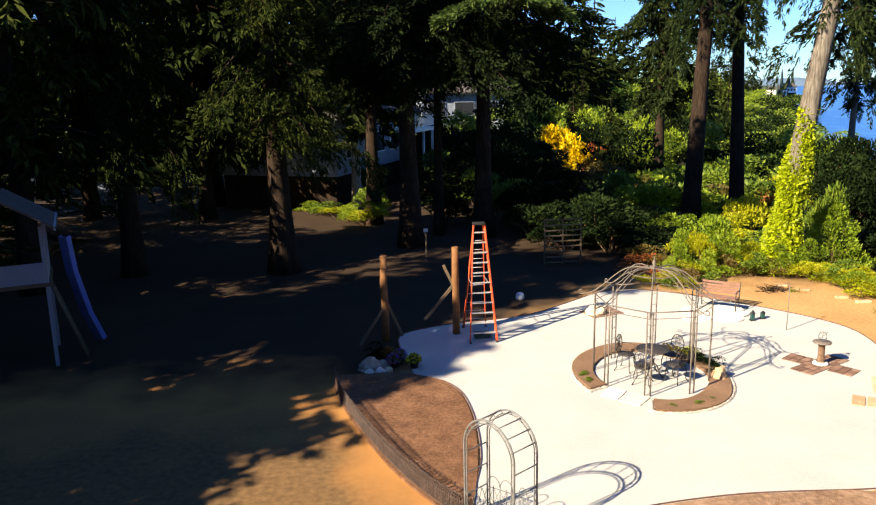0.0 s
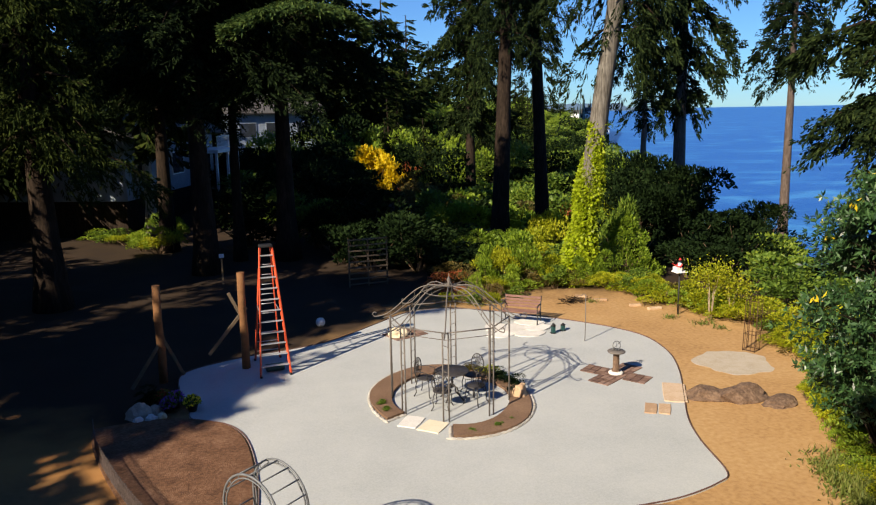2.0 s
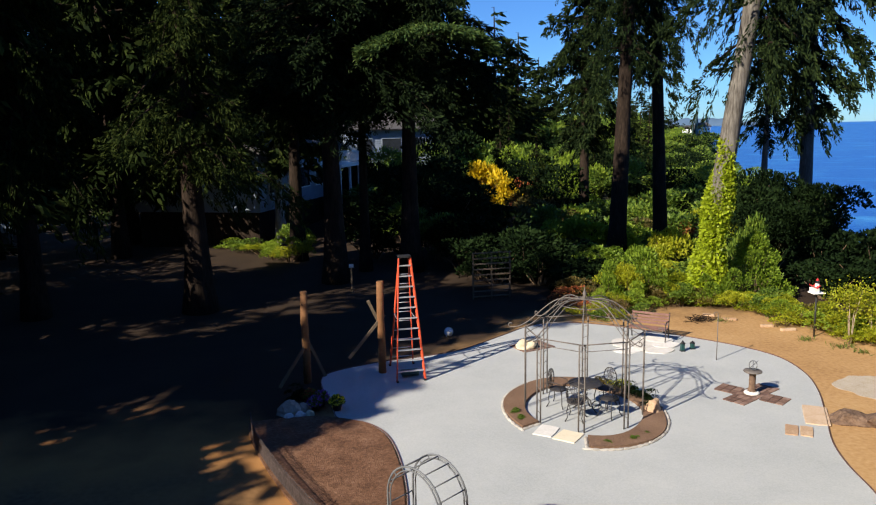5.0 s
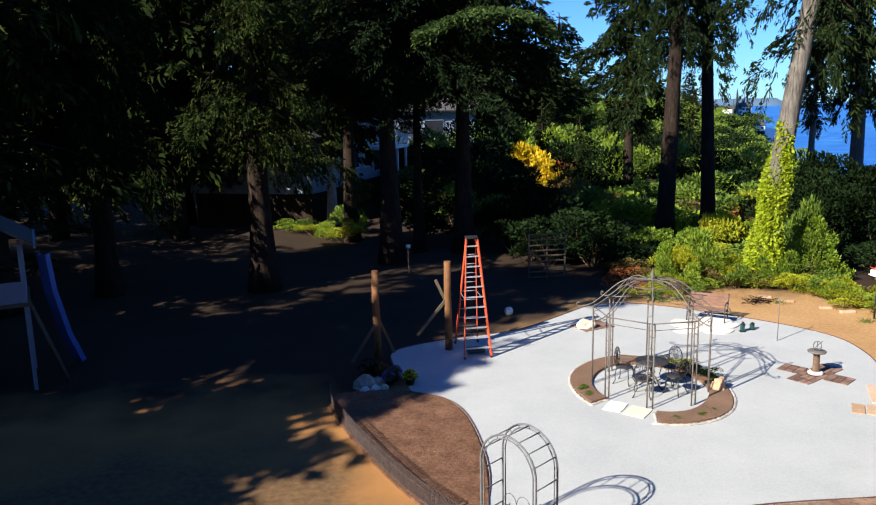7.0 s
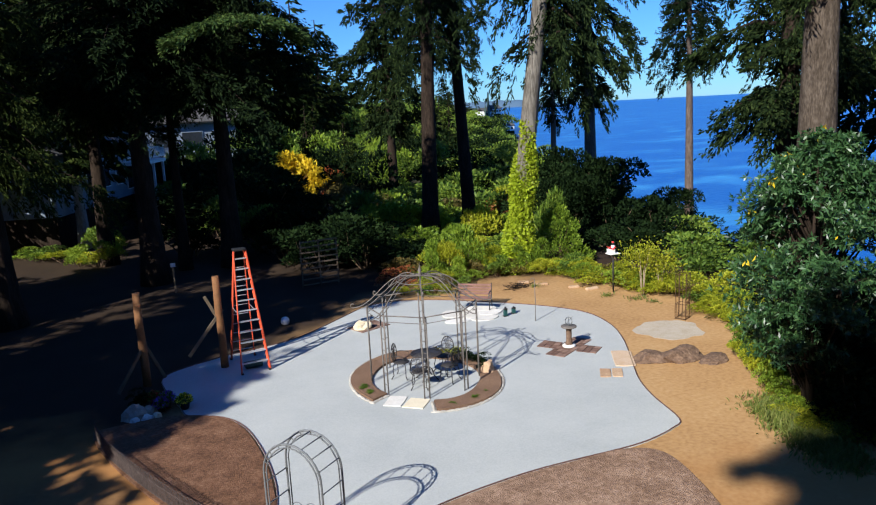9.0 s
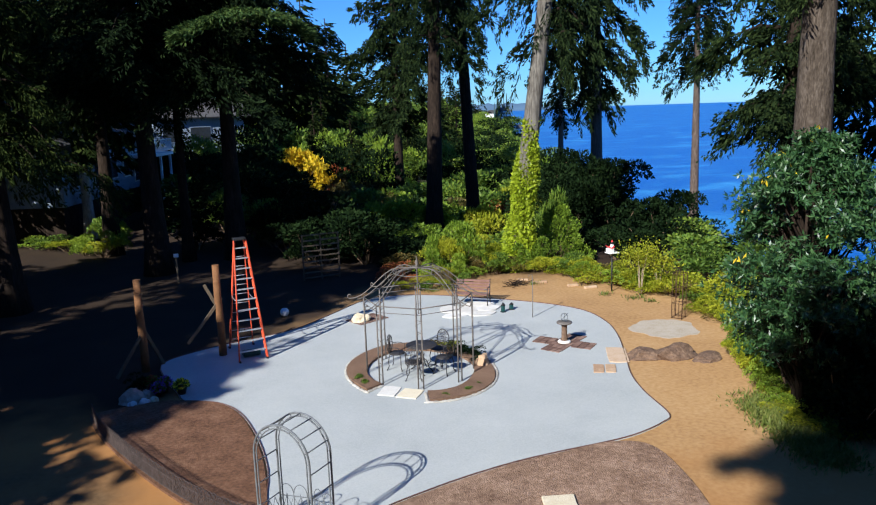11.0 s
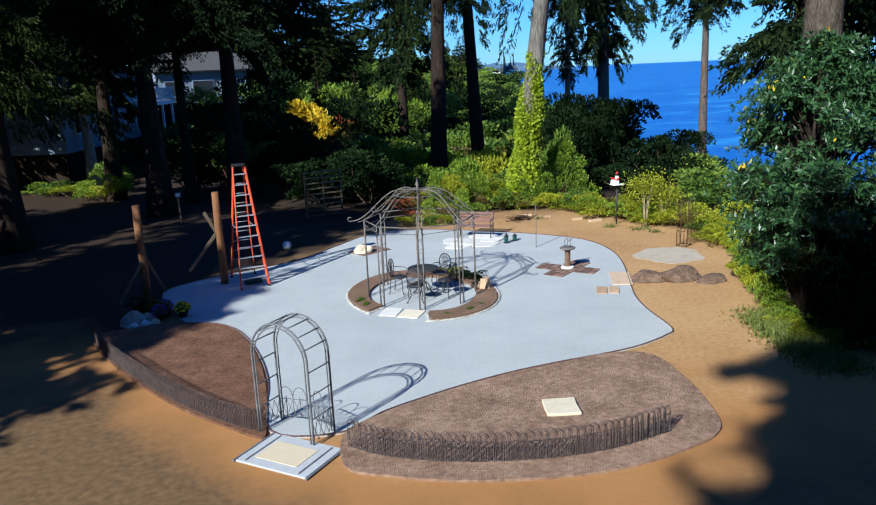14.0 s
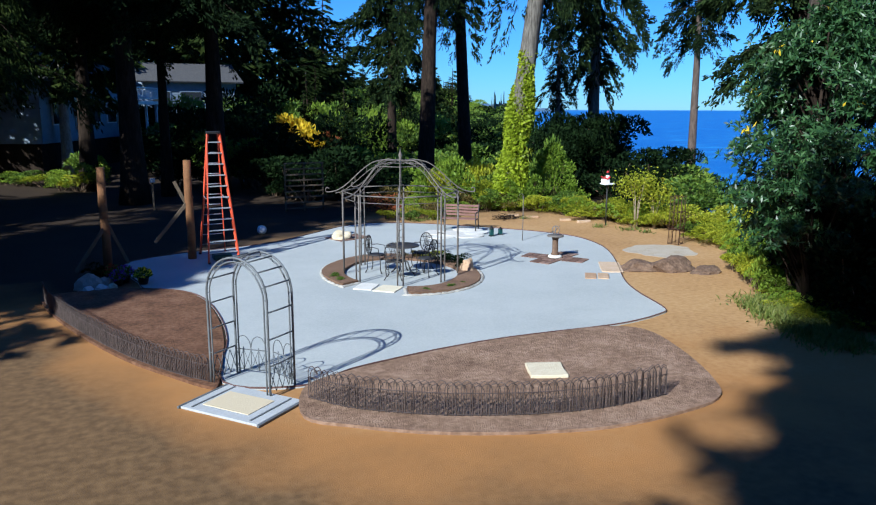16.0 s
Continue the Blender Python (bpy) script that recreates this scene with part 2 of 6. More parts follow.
def box(size, at=(0, 0, 0), m=None, bevel=0.0):
    bm = bmesh.new()
    add_box(bm, size, at, m, bevel)
    return bm


def add_tube(bm, pts, radii, seg=8, cap=True):
    """A tube along points; radii: one number or one for each point."""
    pts = [Vector(p) for p in pts]
    if not hasattr(radii, "__len__"):
        radii = [radii] * len(pts)
    rings = []
    ref = Vector((0.31, 0.17, 0.93))
    for i, p in enumerate(pts):
        a = pts[max(i - 1, 0)]
        b = pts[min(i + 1, len(pts) - 1)]
        d = (b - a).normalized()
        u = d.cross(ref)
        if u.length < 0.05:
            u = d.cross(Vector((1, 0, 0)))
        u.normalize()
        v = d.cross(u)
        rings.append([bm.verts.new(p + (u * math.cos(2 * math.pi * k / seg) + v * math.sin(2 * math.pi * k / seg)) * radii[i]) for k in range(seg)])
    for r0, r1 in zip(rings, rings[1:]):
        for k in range(seg):
            f = bm.faces.new((r0[k], r0[(k + 1) % seg], r1[(k + 1) % seg], r1[k]))
            f.smooth = True
    if cap:
        bm.faces.new(rings[0][::-1])
        bm.faces.new(rings[-1])


def tube(pts, radii, seg=8):
    bm = bmesh.new()
    add_tube(bm, pts, radii, seg)
    return bm


def smooth_loop(pts, n=6, closed=True):
    """Catmull-Rom through the points."""
    out = []
    k = len(pts)
    rngi = range(k if closed else k - 1)
    for i in rngi:
        if closed:
            p = [Vector((*pts[(i + j) % k][:2], 0)) for j in (-1, 0, 1, 2)]
        else:
            p = [Vector((*pts[min(max(i + j, 0), k - 1)][:2], 0)) for j in (-1, 0, 1, 2)]
        for s in range(n):
            t = s / n
            out.append(0.5 * ((2 * p[1]) + (p[2] - p[0]) * t + (2 * p[0] - 5 * p[1] + 4 * p[2] - p[3]) * t * t + (3 * p[1] - p[0] - 3 * p[2] + p[3]) * t ** 3))
    if not closed:
        out.append(Vector((*pts[-1][:2], 0)))
    return [(v.x, v.y) for v in out]


def slab(loop, z0, z1):
    """A flat body with the outline loop."""
    bm = bmesh.new()
    top = [bm.verts.new((x, y, z1)) for x, y in loop]
    f = bm.faces.new(top)
    f.normal_update()
    if f.normal.z < 0:
        f.normal_flip()
    low = [bm.verts.new((x, y, z0)) for x, y in loop]
    k = len(loop)
    for i in range(k):
        bm.faces.new((top[i], top[(i + 1) % k], low[(i + 1) % k], low[i]))
    bmesh.ops.triangulate(bm, faces=[f])
    bmesh.ops.recalc_face_normals(bm, faces=bm.faces[:])
    return bm


def lathe(profile, seg=24):
    """A turned body from (radius, height) pairs."""
    bm = bmesh.new()
    rings = []
    for r, z in profile:
        rings.append([bm.verts.new((r * math.cos(2 * math.pi * k / seg), r * math.sin(2 * math.pi * k / seg), z)) for k in range(seg)])
    for a, b in zip(rings, rings[1:]):
        for k in range(seg):
            f = bm.faces.new((a[k], a[(k + 1) % seg], b[(k + 1) % seg], b[k]))
            f.smooth = True
    bm.faces.new(rings[0][::-1])
    bm.faces.new(rings[-1])
    return bm


def boulder(size, seed, detail=3):
    bm = bmesh.new()
    bmesh.ops.create_icosphere(bm, subdivisions=detail, radius=1.0)
    cut = random.Random(int(seed * 10))
    planes = []
    for k in range(11):
        d = Vector((cut.gauss(0, 1), cut.gauss(0, 1), cut.gauss(0.25, 0.8))).normalized()
        planes.append((d, cut.uniform(0.66, 0.92)))
    for v in bm.verts:
        for d, lim in planes:
            over = v.co.dot(d) - lim
            if over > 0:
                v.co -= d * over * 0.9
        p = v.co * 1.3 + Vector((seed * 7.1, seed * 3.3, 0))
        k = 1 + 0.24 * noise.noise(p) + 0.16 * noise.noise(p * 2.7) + 0.08 * noise.noise(p * 6)
        v.co = Vector((v.co.x * size[0], v.co.y * size[1], v.co.z * size[2])) * k * 1.12
        if v.co.z < -0.25 * size[2]:
            v.co.z = -0.25 * size[2]
    for f in bm.faces:
        f.smooth = False
    return bm


def quads_mesh(name, verts, mat):
    """Loose four-cornered leaves: verts has the shape (n, 4, 3)."""
    n = len(verts)
    me = bpy.data.meshes.new(name)
    me.vertices.add(4 * n)
    me.vertices.foreach_set("co", np.ascontiguousarray(verts, dtype=np.float32).ravel())
    me.loops.add(4 * n)
    me.loops.foreach_set("vertex_index", np.arange(4 * n, dtype=np.int32))
    me.polygons.add(n)
    me.polygons.foreach_set("loop_start", np.arange(0, 4 * n, 4, dtype=np.int32))
    me.polygons.foreach_set("loop_total", np.full(n, 4, dtype=np.int32))
    me.update(calc_edges=True)
    me.materials.append(mat)
    return me


def unit(v):
    return v / np.maximum(np.linalg.norm(v, axis=-1, keepdims=True), 1e-9)


def leaves(base, way, length, width, curl=0.15):
    """Diamond leaves from base points along ways, each turned by chance about its own axis."""
    n = len(base)
    way = unit(way)
    side = unit(np.cross(way, unit(rng.normal(size=(n, 3)))))
    up = np.cross(way, side)
    L = np.asarray(length).reshape(-1, 1) * np.ones((n, 1))
    Wd = np.asarray(width).reshape(-1, 1) * np.ones((n, 1))
    mid = base + way * L * 0.5
    tip = base + way * L - up * L * curl
    return np.stack([base, mid + side * Wd * 0.5 + up * L * curl * 0.5, tip, mid - side * Wd * 0.5 + up * L * curl * 0.5], axis=1)
# ---- the large forms ----
def ease(a, b, v):
    t = np.clip((v - a) / (b - a), 0, 1)
    return t * t * (3 - 2 * t)


SEA = -18.0


def land(x, y):
    """Height of the ground: a level yard, a bank that falls to the shore, and a valley full of shrubs beyond."""
    s = x - (35 + 0.42 * (y - 20))
    h = -20.5 * ease(-17, 14, s)
    valley = ease(27, 44, y) * ease(6, 16, x - 0.05 * y)
    h = h - 2.6 * valley * (1 - ease(70, 190, y)) + 5.0 * ease(80, 220, y) * (1 - ease(-40, 5, s))
    far = ease(26, 40, np.hypot(x, y - 10))
    h = h + far * 0.5 * np.sin(x * 0.13 + 1.0) * np.cos(y * 0.11) * (1 - ease(-20, 0, s))
    return h


def axis(lo, hi, step, far):
    core = list(np.arange(lo, hi + step, step))
    d = step
    while core[-1] < far:
        d *= 1.35
        core.append(core[-1] + d)
    d = step
    while core[0] > -far:
        d *= 1.35
        core.insert(0, core[0] - d)
    return np.array(core)


gx, gy = axis(-40, 60, 1.0, 4600), axis(-30, 110, 1.0, 4600)
GX, GY = np.meshgrid(gx, gy)
GZ = land(GX, GY)
nx, ny = len(gx), len(gy)
me = bpy.data.meshes.new("ground")
idx = np.arange(nx * ny).reshape(ny, nx)
me.from_pydata(np.stack([GX.ravel(), GY.ravel(), GZ.ravel()], 1).tolist(), [],
               np.stack([idx[:-1, :-1].ravel(), idx[:-1, 1:].ravel(), idx[1:, 1:].ravel(), idx[1:, :-1].ravel()], 1).tolist())
me.polygons.foreach_set("use_smooth", np.ones(len(me.polygons), dtype=bool))
gm = material("yard_ground", [(0.30, 0.165, 0.065), (0.43, 0.25, 0.105), (0.51, 0.325, 0.15)], 0.35, 0.95, 0.22, 60, fine=9.0)
gt = gm.node_tree
gb = gt.nodes["Principled BSDF"]
soil_out = gb.inputs["Base Color"].links[0].from_socket
gc = gt.nodes.new("ShaderNodeTexCoord")
# leaf litter and moss outside the yard, ragged-edged, with shade put into the colour
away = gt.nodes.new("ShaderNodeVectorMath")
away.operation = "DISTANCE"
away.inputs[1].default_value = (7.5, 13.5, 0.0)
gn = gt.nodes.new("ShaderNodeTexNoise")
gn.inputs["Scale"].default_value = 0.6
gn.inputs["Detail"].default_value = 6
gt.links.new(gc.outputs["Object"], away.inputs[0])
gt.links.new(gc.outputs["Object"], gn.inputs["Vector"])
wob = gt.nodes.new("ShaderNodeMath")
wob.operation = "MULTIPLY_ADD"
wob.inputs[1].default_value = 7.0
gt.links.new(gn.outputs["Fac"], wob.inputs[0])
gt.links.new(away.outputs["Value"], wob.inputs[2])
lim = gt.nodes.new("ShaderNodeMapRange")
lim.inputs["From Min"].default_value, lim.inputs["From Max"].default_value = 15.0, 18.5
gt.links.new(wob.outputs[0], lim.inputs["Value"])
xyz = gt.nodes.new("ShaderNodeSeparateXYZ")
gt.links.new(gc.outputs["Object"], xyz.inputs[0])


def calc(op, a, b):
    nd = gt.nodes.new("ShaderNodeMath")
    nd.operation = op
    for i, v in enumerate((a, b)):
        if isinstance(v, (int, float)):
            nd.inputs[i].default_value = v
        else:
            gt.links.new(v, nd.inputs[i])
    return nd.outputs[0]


# the soil's shade behind the posts is painted in with the litter colour
shadeside = calc("ADD", calc("SUBTRACT", xyz.outputs[1], calc("MULTIPLY", xyz.outputs[0], 1.05)), calc("MULTIPLY", gn.outputs["Fac"], 4.0))
shade_mask = gt.nodes.new("ShaderNodeMapRange")
shade_mask.inputs["From Min"].default_value, shade_mask.inputs["From Max"].default_value = 18.8, 22.0
gt.links.new(shadeside, shade_mask.inputs["Value"])
litter_shade_fac = calc("MAXIMUM", lim.outputs[0], shade_mask.outputs[0])
litter_shade = gt.nodes.new("ShaderNodeValToRGB")
litter_shade.color_ramp.elements[0].color, litter_shade.color_ramp.elements[1].color = (0.011, 0.0065, 0.0035, 1), (0.052, 0.029, 0.014, 1)
gt.links.new(gn.outputs["Fac"], litter_shade.inputs[0])
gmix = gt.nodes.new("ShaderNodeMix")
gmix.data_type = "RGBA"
gt.links.new(litter_shade_fac, gmix.inputs[0])
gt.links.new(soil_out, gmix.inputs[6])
gt.links.new(litter_shade.outputs[0], gmix.inputs[7])
# dry worn grass in front of the beds
xm = calc("MAXIMUM", calc("MINIMUM", xyz.outputs[0], 2.9), -3.0)
bend = calc("ADD", calc("MULTIPLY", calc("MULTIPLY", xm, xm), 0.263), calc("MULTIPLY", xm, -1.523))
front = calc("ADD", calc("SUBTRACT", calc("ADD", bend, 7.4), xyz.outputs[1]), calc("MULTIPLY", calc("SUBTRACT", gn.outputs["Fac"], 0.5), 5.0))
lawn = gt.nodes.new("ShaderNodeMapRange")
lawn.inputs["From Min"].default_value, lawn.inputs["From Max"].default_value = -1.5, 1.3
gt.links.new(front, lawn.inputs["Value"])
gfine = gt.nodes.new("ShaderNodeTexNoise")
gfine.inputs["Scale"].default_value = 7.0
gfine.inputs["Detail"].default_value = 7
gt.links.new(gc.outputs["Object"], gfine.inputs["Vector"])
straw = gt.nodes.new("ShaderNodeValToRGB")
straw.color_ramp.elements[0].position, straw.color_ramp.elements[1].position = 0.35, 0.68
straw.color_ramp.elements[0].color, straw.color_ramp.elements[1].color = (0.115, 0.066, 0.029, 1), (0.19, 0.112, 0.05, 1)
gt.links.new(gfine.outputs["Fac"], straw.inputs[0])
clay = gt.nodes.new("ShaderNodeMapRange")
clay.inputs["From Min"].default_value, clay.inputs["From Max"].default_value, clay.inputs["To Max"].default_value = -4.6, -1.6, 0.9
gt.links.new(front, clay.inputs["Value"])
redder = gt.nodes.new("ShaderNodeMix")
redder.data_type = "RGBA"
redder.inputs[7].default_value = (0.36, 0.165, 0.05, 1)
gt.links.new(clay.outputs[0], redder.inputs[0])
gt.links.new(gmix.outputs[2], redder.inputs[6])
gmix2 = gt.nodes.new("ShaderNodeMix")
gmix2.data_type = "RGBA"
gt.links.new(lawn.outputs[0], gmix2.inputs[0])
gt.links.new(redder.outputs[2], gmix2.inputs[6])
gt.links.new(straw.outputs[0], gmix2.inputs[7])
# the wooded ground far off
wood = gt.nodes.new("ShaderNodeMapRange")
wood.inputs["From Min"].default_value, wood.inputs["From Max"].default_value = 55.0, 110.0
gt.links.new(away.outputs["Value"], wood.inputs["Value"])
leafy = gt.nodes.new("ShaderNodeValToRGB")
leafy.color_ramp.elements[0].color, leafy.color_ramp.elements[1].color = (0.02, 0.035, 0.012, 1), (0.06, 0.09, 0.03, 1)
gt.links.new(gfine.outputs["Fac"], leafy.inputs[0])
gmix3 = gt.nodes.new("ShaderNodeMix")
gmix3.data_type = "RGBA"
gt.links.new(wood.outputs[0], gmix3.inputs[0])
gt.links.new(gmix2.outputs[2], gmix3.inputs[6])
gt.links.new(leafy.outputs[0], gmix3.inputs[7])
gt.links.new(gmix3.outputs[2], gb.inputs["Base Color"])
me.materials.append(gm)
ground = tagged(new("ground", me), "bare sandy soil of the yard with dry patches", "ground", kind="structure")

water_mat = bpy.data.materials.new("sea_water")
water_mat.use_nodes = True
wt = water_mat.node_tree
wb = wt.nodes["Principled BSDF"]
wb.inputs["Roughness"].default_value = 0.32
wb.inputs["Specular IOR Level"].default_value = 0.25
wc = wt.nodes.new("ShaderNodeTexCoord")
wmap = wt.nodes.new("ShaderNodeMapping")
wmap.inputs["Scale"].default_value = (0.010, 0.013, 1)
wmap.inputs["Rotation"].default_value = (0, 0, 0.5)
wt.links.new(wc.outputs["Object"], wmap.inputs["Vector"])
wno = wt.nodes.new("ShaderNodeTexNoise")
wno.inputs["Scale"].default_value = 1.6
wno.inputs["Detail"].default_value = 6
wno.inputs["Distortion"].default_value = 3.0
wt.links.new(wmap.outputs[0], wno.inputs["Vector"])
wr = wt.nodes.new("ShaderNodeValToRGB")
wr.color_ramp.elements[0].position, wr.color_ramp.elements[1].position = 0.50, 0.74
wr.color_ramp.elements[0].color, wr.color_ramp.elements[1].color = (0.004, 0.088, 0.36, 1), (0.05, 0.27, 0.56, 1)
wt.links.new(wno.outputs["Fac"], wr.inputs[0])
wt.links.new(wr.outputs[0], wb.inputs["Base Color"])
wn2 = wt.nodes.new("ShaderNodeTexNoise")
wn2.inputs["Scale"].default_value = 0.6
wn2.inputs["Detail"].default_value = 5
wt.links.new(wc.outputs["Object"], wn2.inputs["Vector"])
wbp = wt.nodes.new("ShaderNodeBump")
wbp.inputs["Strength"].default_value = 0.6
wbp.inputs["Distance"].default_value = 0.6
wt.links.new(wn2.outputs["Fac"], wbp.inputs["Height"])
wt.links.new(wbp.outputs[0], wb.inputs["Normal"])
bm = bmesh.new()
for q in ((-300, -4600), (4700, -4600), (4700, 4600), (-300, 4600)):
    bm.verts.new((q[0], q[1], SEA))
bm.faces.new(bm.verts[:])
sea = tagged(part("water", bm, water_mat), "deep blue sea with pale current streaks", "sea", kind="structure")

# far shores, low; the headland's haze is put into its blue-grey colour
haze_mat = material("far_hills", [(0.07, 0.13, 0.20), (0.10, 0.17, 0.25)], 0.004, 1.0)
near_shore = material("far_woods", [(0.03, 0.06, 0.05), (0.07, 0.11, 0.09)], 0.02, 1.0)


def ridge(name, pts, height, depth, mat, seed, label):
    bm = bmesh.new()
    rows = []
    n = 60
    for i in range(n + 1):
        t = i / n * (len(pts) - 1)
        k = min(int(t), len(pts) - 2)
        p = Vector((*pts[k], 0)).lerp(Vector((*pts[k + 1], 0)), t - k)
        out = p.normalized()
        taper = min(1, 4 * i / n, 4 * (n - i) / n)
        h = height * taper * (0.6 + 0.5 * noise.noise(Vector((i * 0.21, seed, 0))) + 0.22 * noise.noise(Vector((i * 0.9, seed, 3))))
        rows.append([bm.verts.new((p.x, p.y, SEA - 1)), bm.verts.new((p.x + out.x * depth * 0.3, p.y + out.y * depth * 0.3, SEA + max(h, 0.5) * 0.8)),
                     bm.verts.new((p.x + out.x * depth, p.y + out.y * depth, SEA + max(h, 0.5)))])
    for a, b in zip(rows, rows[1:]):
        for j in range(2):
            bm.faces.new((a[j], b[j], b[j + 1], a[j + 1])).smooth = True
    return tagged(part(name, bm, mat), label, "far shore", kind="structure")


ridge("backdrop_headland", [(900, 3300), (1300, 3300), (1700, 3150), (1950, 3050)], 52, 300, haze_mat, 3.1, "low wooded headland across the water, haze in its colour")
ridge("backdrop_near_point", [(120, 240), (190, 370), (265, 500), (345, 640)], 40, 120, near_shore, 8.2, "wooded shore along the bay")

# ---- paved and planted ground ----
GRAVEL = [(-0.12, 10.28), (0.24, 12.46), (0.32, 14.2), (0.18, 15.77), (-0.24, 16.66), (-0.93, 17.11), (-1.07, 17.92), (-1.3, 19.2), (-1.2, 20.6), (0.3, 21.4),
          (1.72, 21.7), (3.09, 22.2), (4.58, 23.4), (5.96, 24.5), (7.22, 24.7), (8.6, 24.0), (9.83, 22.9), (10.86, 21.8), (11.75, 20.64), (12.26, 19.39), (12.1, 17.92),
          (11.54, 16.55), (10.66, 15.02), (9.83, 13.63), (9.38, 12.52), (9.0, 11.15), (8.54, 10.82), (7.74, 10.6), (7.02, 10.55), (5.78, 10.6), (4.78, 10.6), (3.64, 10.48),
          (2.66, 10.29), (1.83, 10.07), (0.95, 9.65)]
bm = slab(smooth_loop(GRAVEL, 5), -0.05, 0.02)
patio = tagged(part("gravel_patio", bm, M["gravel"]), "pale grey crushed gravel patio with a curved edge", "patio", kind="structure")
LEFT_BED = [(-0.17, 10.28), (0.19, 12.46), (0.27, 14.2), (0.13, 15.77), (-0.29, 16.66), (-0.98, 17.16), (-1.73, 17.38), (-2.8, 17.3), (-3.07, 17.1), (-2.83, 15.75), (-2.19, 13.74), (-1.44, 11.94), (-0.8, 10.83), (-0.35, 10.15)]
tagged(part("planting_bed", slab(smooth_loop(LEFT_BED, 5), -0.05, 0.05), M["mulch"]), "raked brown soil bed behind a wire border", "planting bed", kind="structure")
RIGHT_BED = [(1.0, 9.6), (1.83, 10.02), (2.66, 10.24), (3.64, 10.43), (4.78, 10.56), (5.78, 10.55), (7.02, 10.5), (7.6, 10.0), (7.4, 8.8), (6.9, 7.5), (6.4, 6.85), (5.38, 6.63), (4.36, 6.62), (3.51, 6.81), (2.73, 7.08), (1.99, 7.44), (1.29, 7.93), (0.72, 8.5)]
tagged(part("planting_bed", slab(smooth_loop(RIGHT_BED, 5), -0.05, 0.045), M["grey_bed"]), "dry brown soil bed with a square stepping slab", "planting bed", kind="structure")
patch = [(13.25 + 1.0 * math.cos(a) * (1 + 0.10 * math.sin(3 * a) + 0.05 * math.sin(7 * a + 1) + 0.03 * math.sin(13 * a)), 16.5 + 1.05 * math.sin(a) * (1 + 0.08 * math.cos(2 * a) + 0.05 * math.sin(5 * a) + 0.03 * math.cos(11 * a))) for a in np.linspace(0, 2 * math.pi, 90, endpoint=False)]
tagged(part("gravel_patch", slab(patch, -0.02, 0.006), M["pale_gravel"]), "pale round patch of fine gravel on the soil", "gravel", kind="structure")
for i, (x, y, a, b, t) in enumerate([(8.0, 20.5, 0.55, 0.38, 20), (8.75, 20.25, 0.5, 0.36, -10), (8.6, 20.95, 0.6, 0.4, 35), (9.25, 20.75, 0.45, 0.34, 10), (9.3, 21.35, 0.5, 0.4, -25), (8.0, 21.2, 0.45, 0.35, 50)]):
    loop = [(a * math.cos(k) * (1 + 0.12 * math.sin(3 * k + i)), b * math.sin(k) * (1 + 0.1 * math.cos(2 * k + i))) for k in np.linspace(0, 2 * math.pi, 14, endpoint=False)]
    ob = part("flat_stone", slab(loop, 0.0, 0.035), M["white_stone"])
    ob.matrix_world = pose(x + 0.25, y + 0.55, 0.012 + 0.006 * i, 0, 0, t)
    tagged(ob, "flat pale stone set in the gravel before the bench", "flagstone", "pale stones before the bench")
# thin edging strip round the gravel
edge_mat = material("edging_steel", [(0.10, 0.05, 0.045), (0.16, 0.09, 0.075)], 6.0, 0.7)
loop = smooth_loop(GRAVEL, 5)
bm = bmesh.new()
rows = []
for i, (x, y) in enumerate(loop):
    x0, y0 = loop[i - 1]
    x1, y1 = loop[(i + 1) % len(loop)]
    nrm = Vector((y1 - y0, x0 - x1, 0)).normalized()
    p = Vector((x, y, 0))
    rows.append([bm.verts.new(p + nrm * 0.004 + Vector((0, 0, z))) for z in (-0.05, 0.045)] + [bm.verts.new(p + nrm * 0.020 + Vector((0, 0, z))) for z in (0.045, -0.05)])
for a, b in zip(rows, rows[1:] + rows[:1]):
    for j in range(4):
        bm.faces.new((a[j], a[(j + 1) % 4], b[(j + 1) % 4], b[j]))
bmesh.ops.recalc_face_normals(bm, faces=bm.faces[:])
tagged(part("trim_edging", bm, edge_mat), "thin rusty brown edging strip round the gravel", "edging", kind="structure")
# ---- plants ----
def mesh_of(bm, name, mat):
    me = bpy.data.meshes.new(name)
    bm.to_mesh(me)
    bm.free()
    me.materials.append(mat)
    return me


def child(name, me, parent, label=""):
    ob = new(name, me)
    ob.parent = parent
    if label:
        ob["label"] = label
    return ob


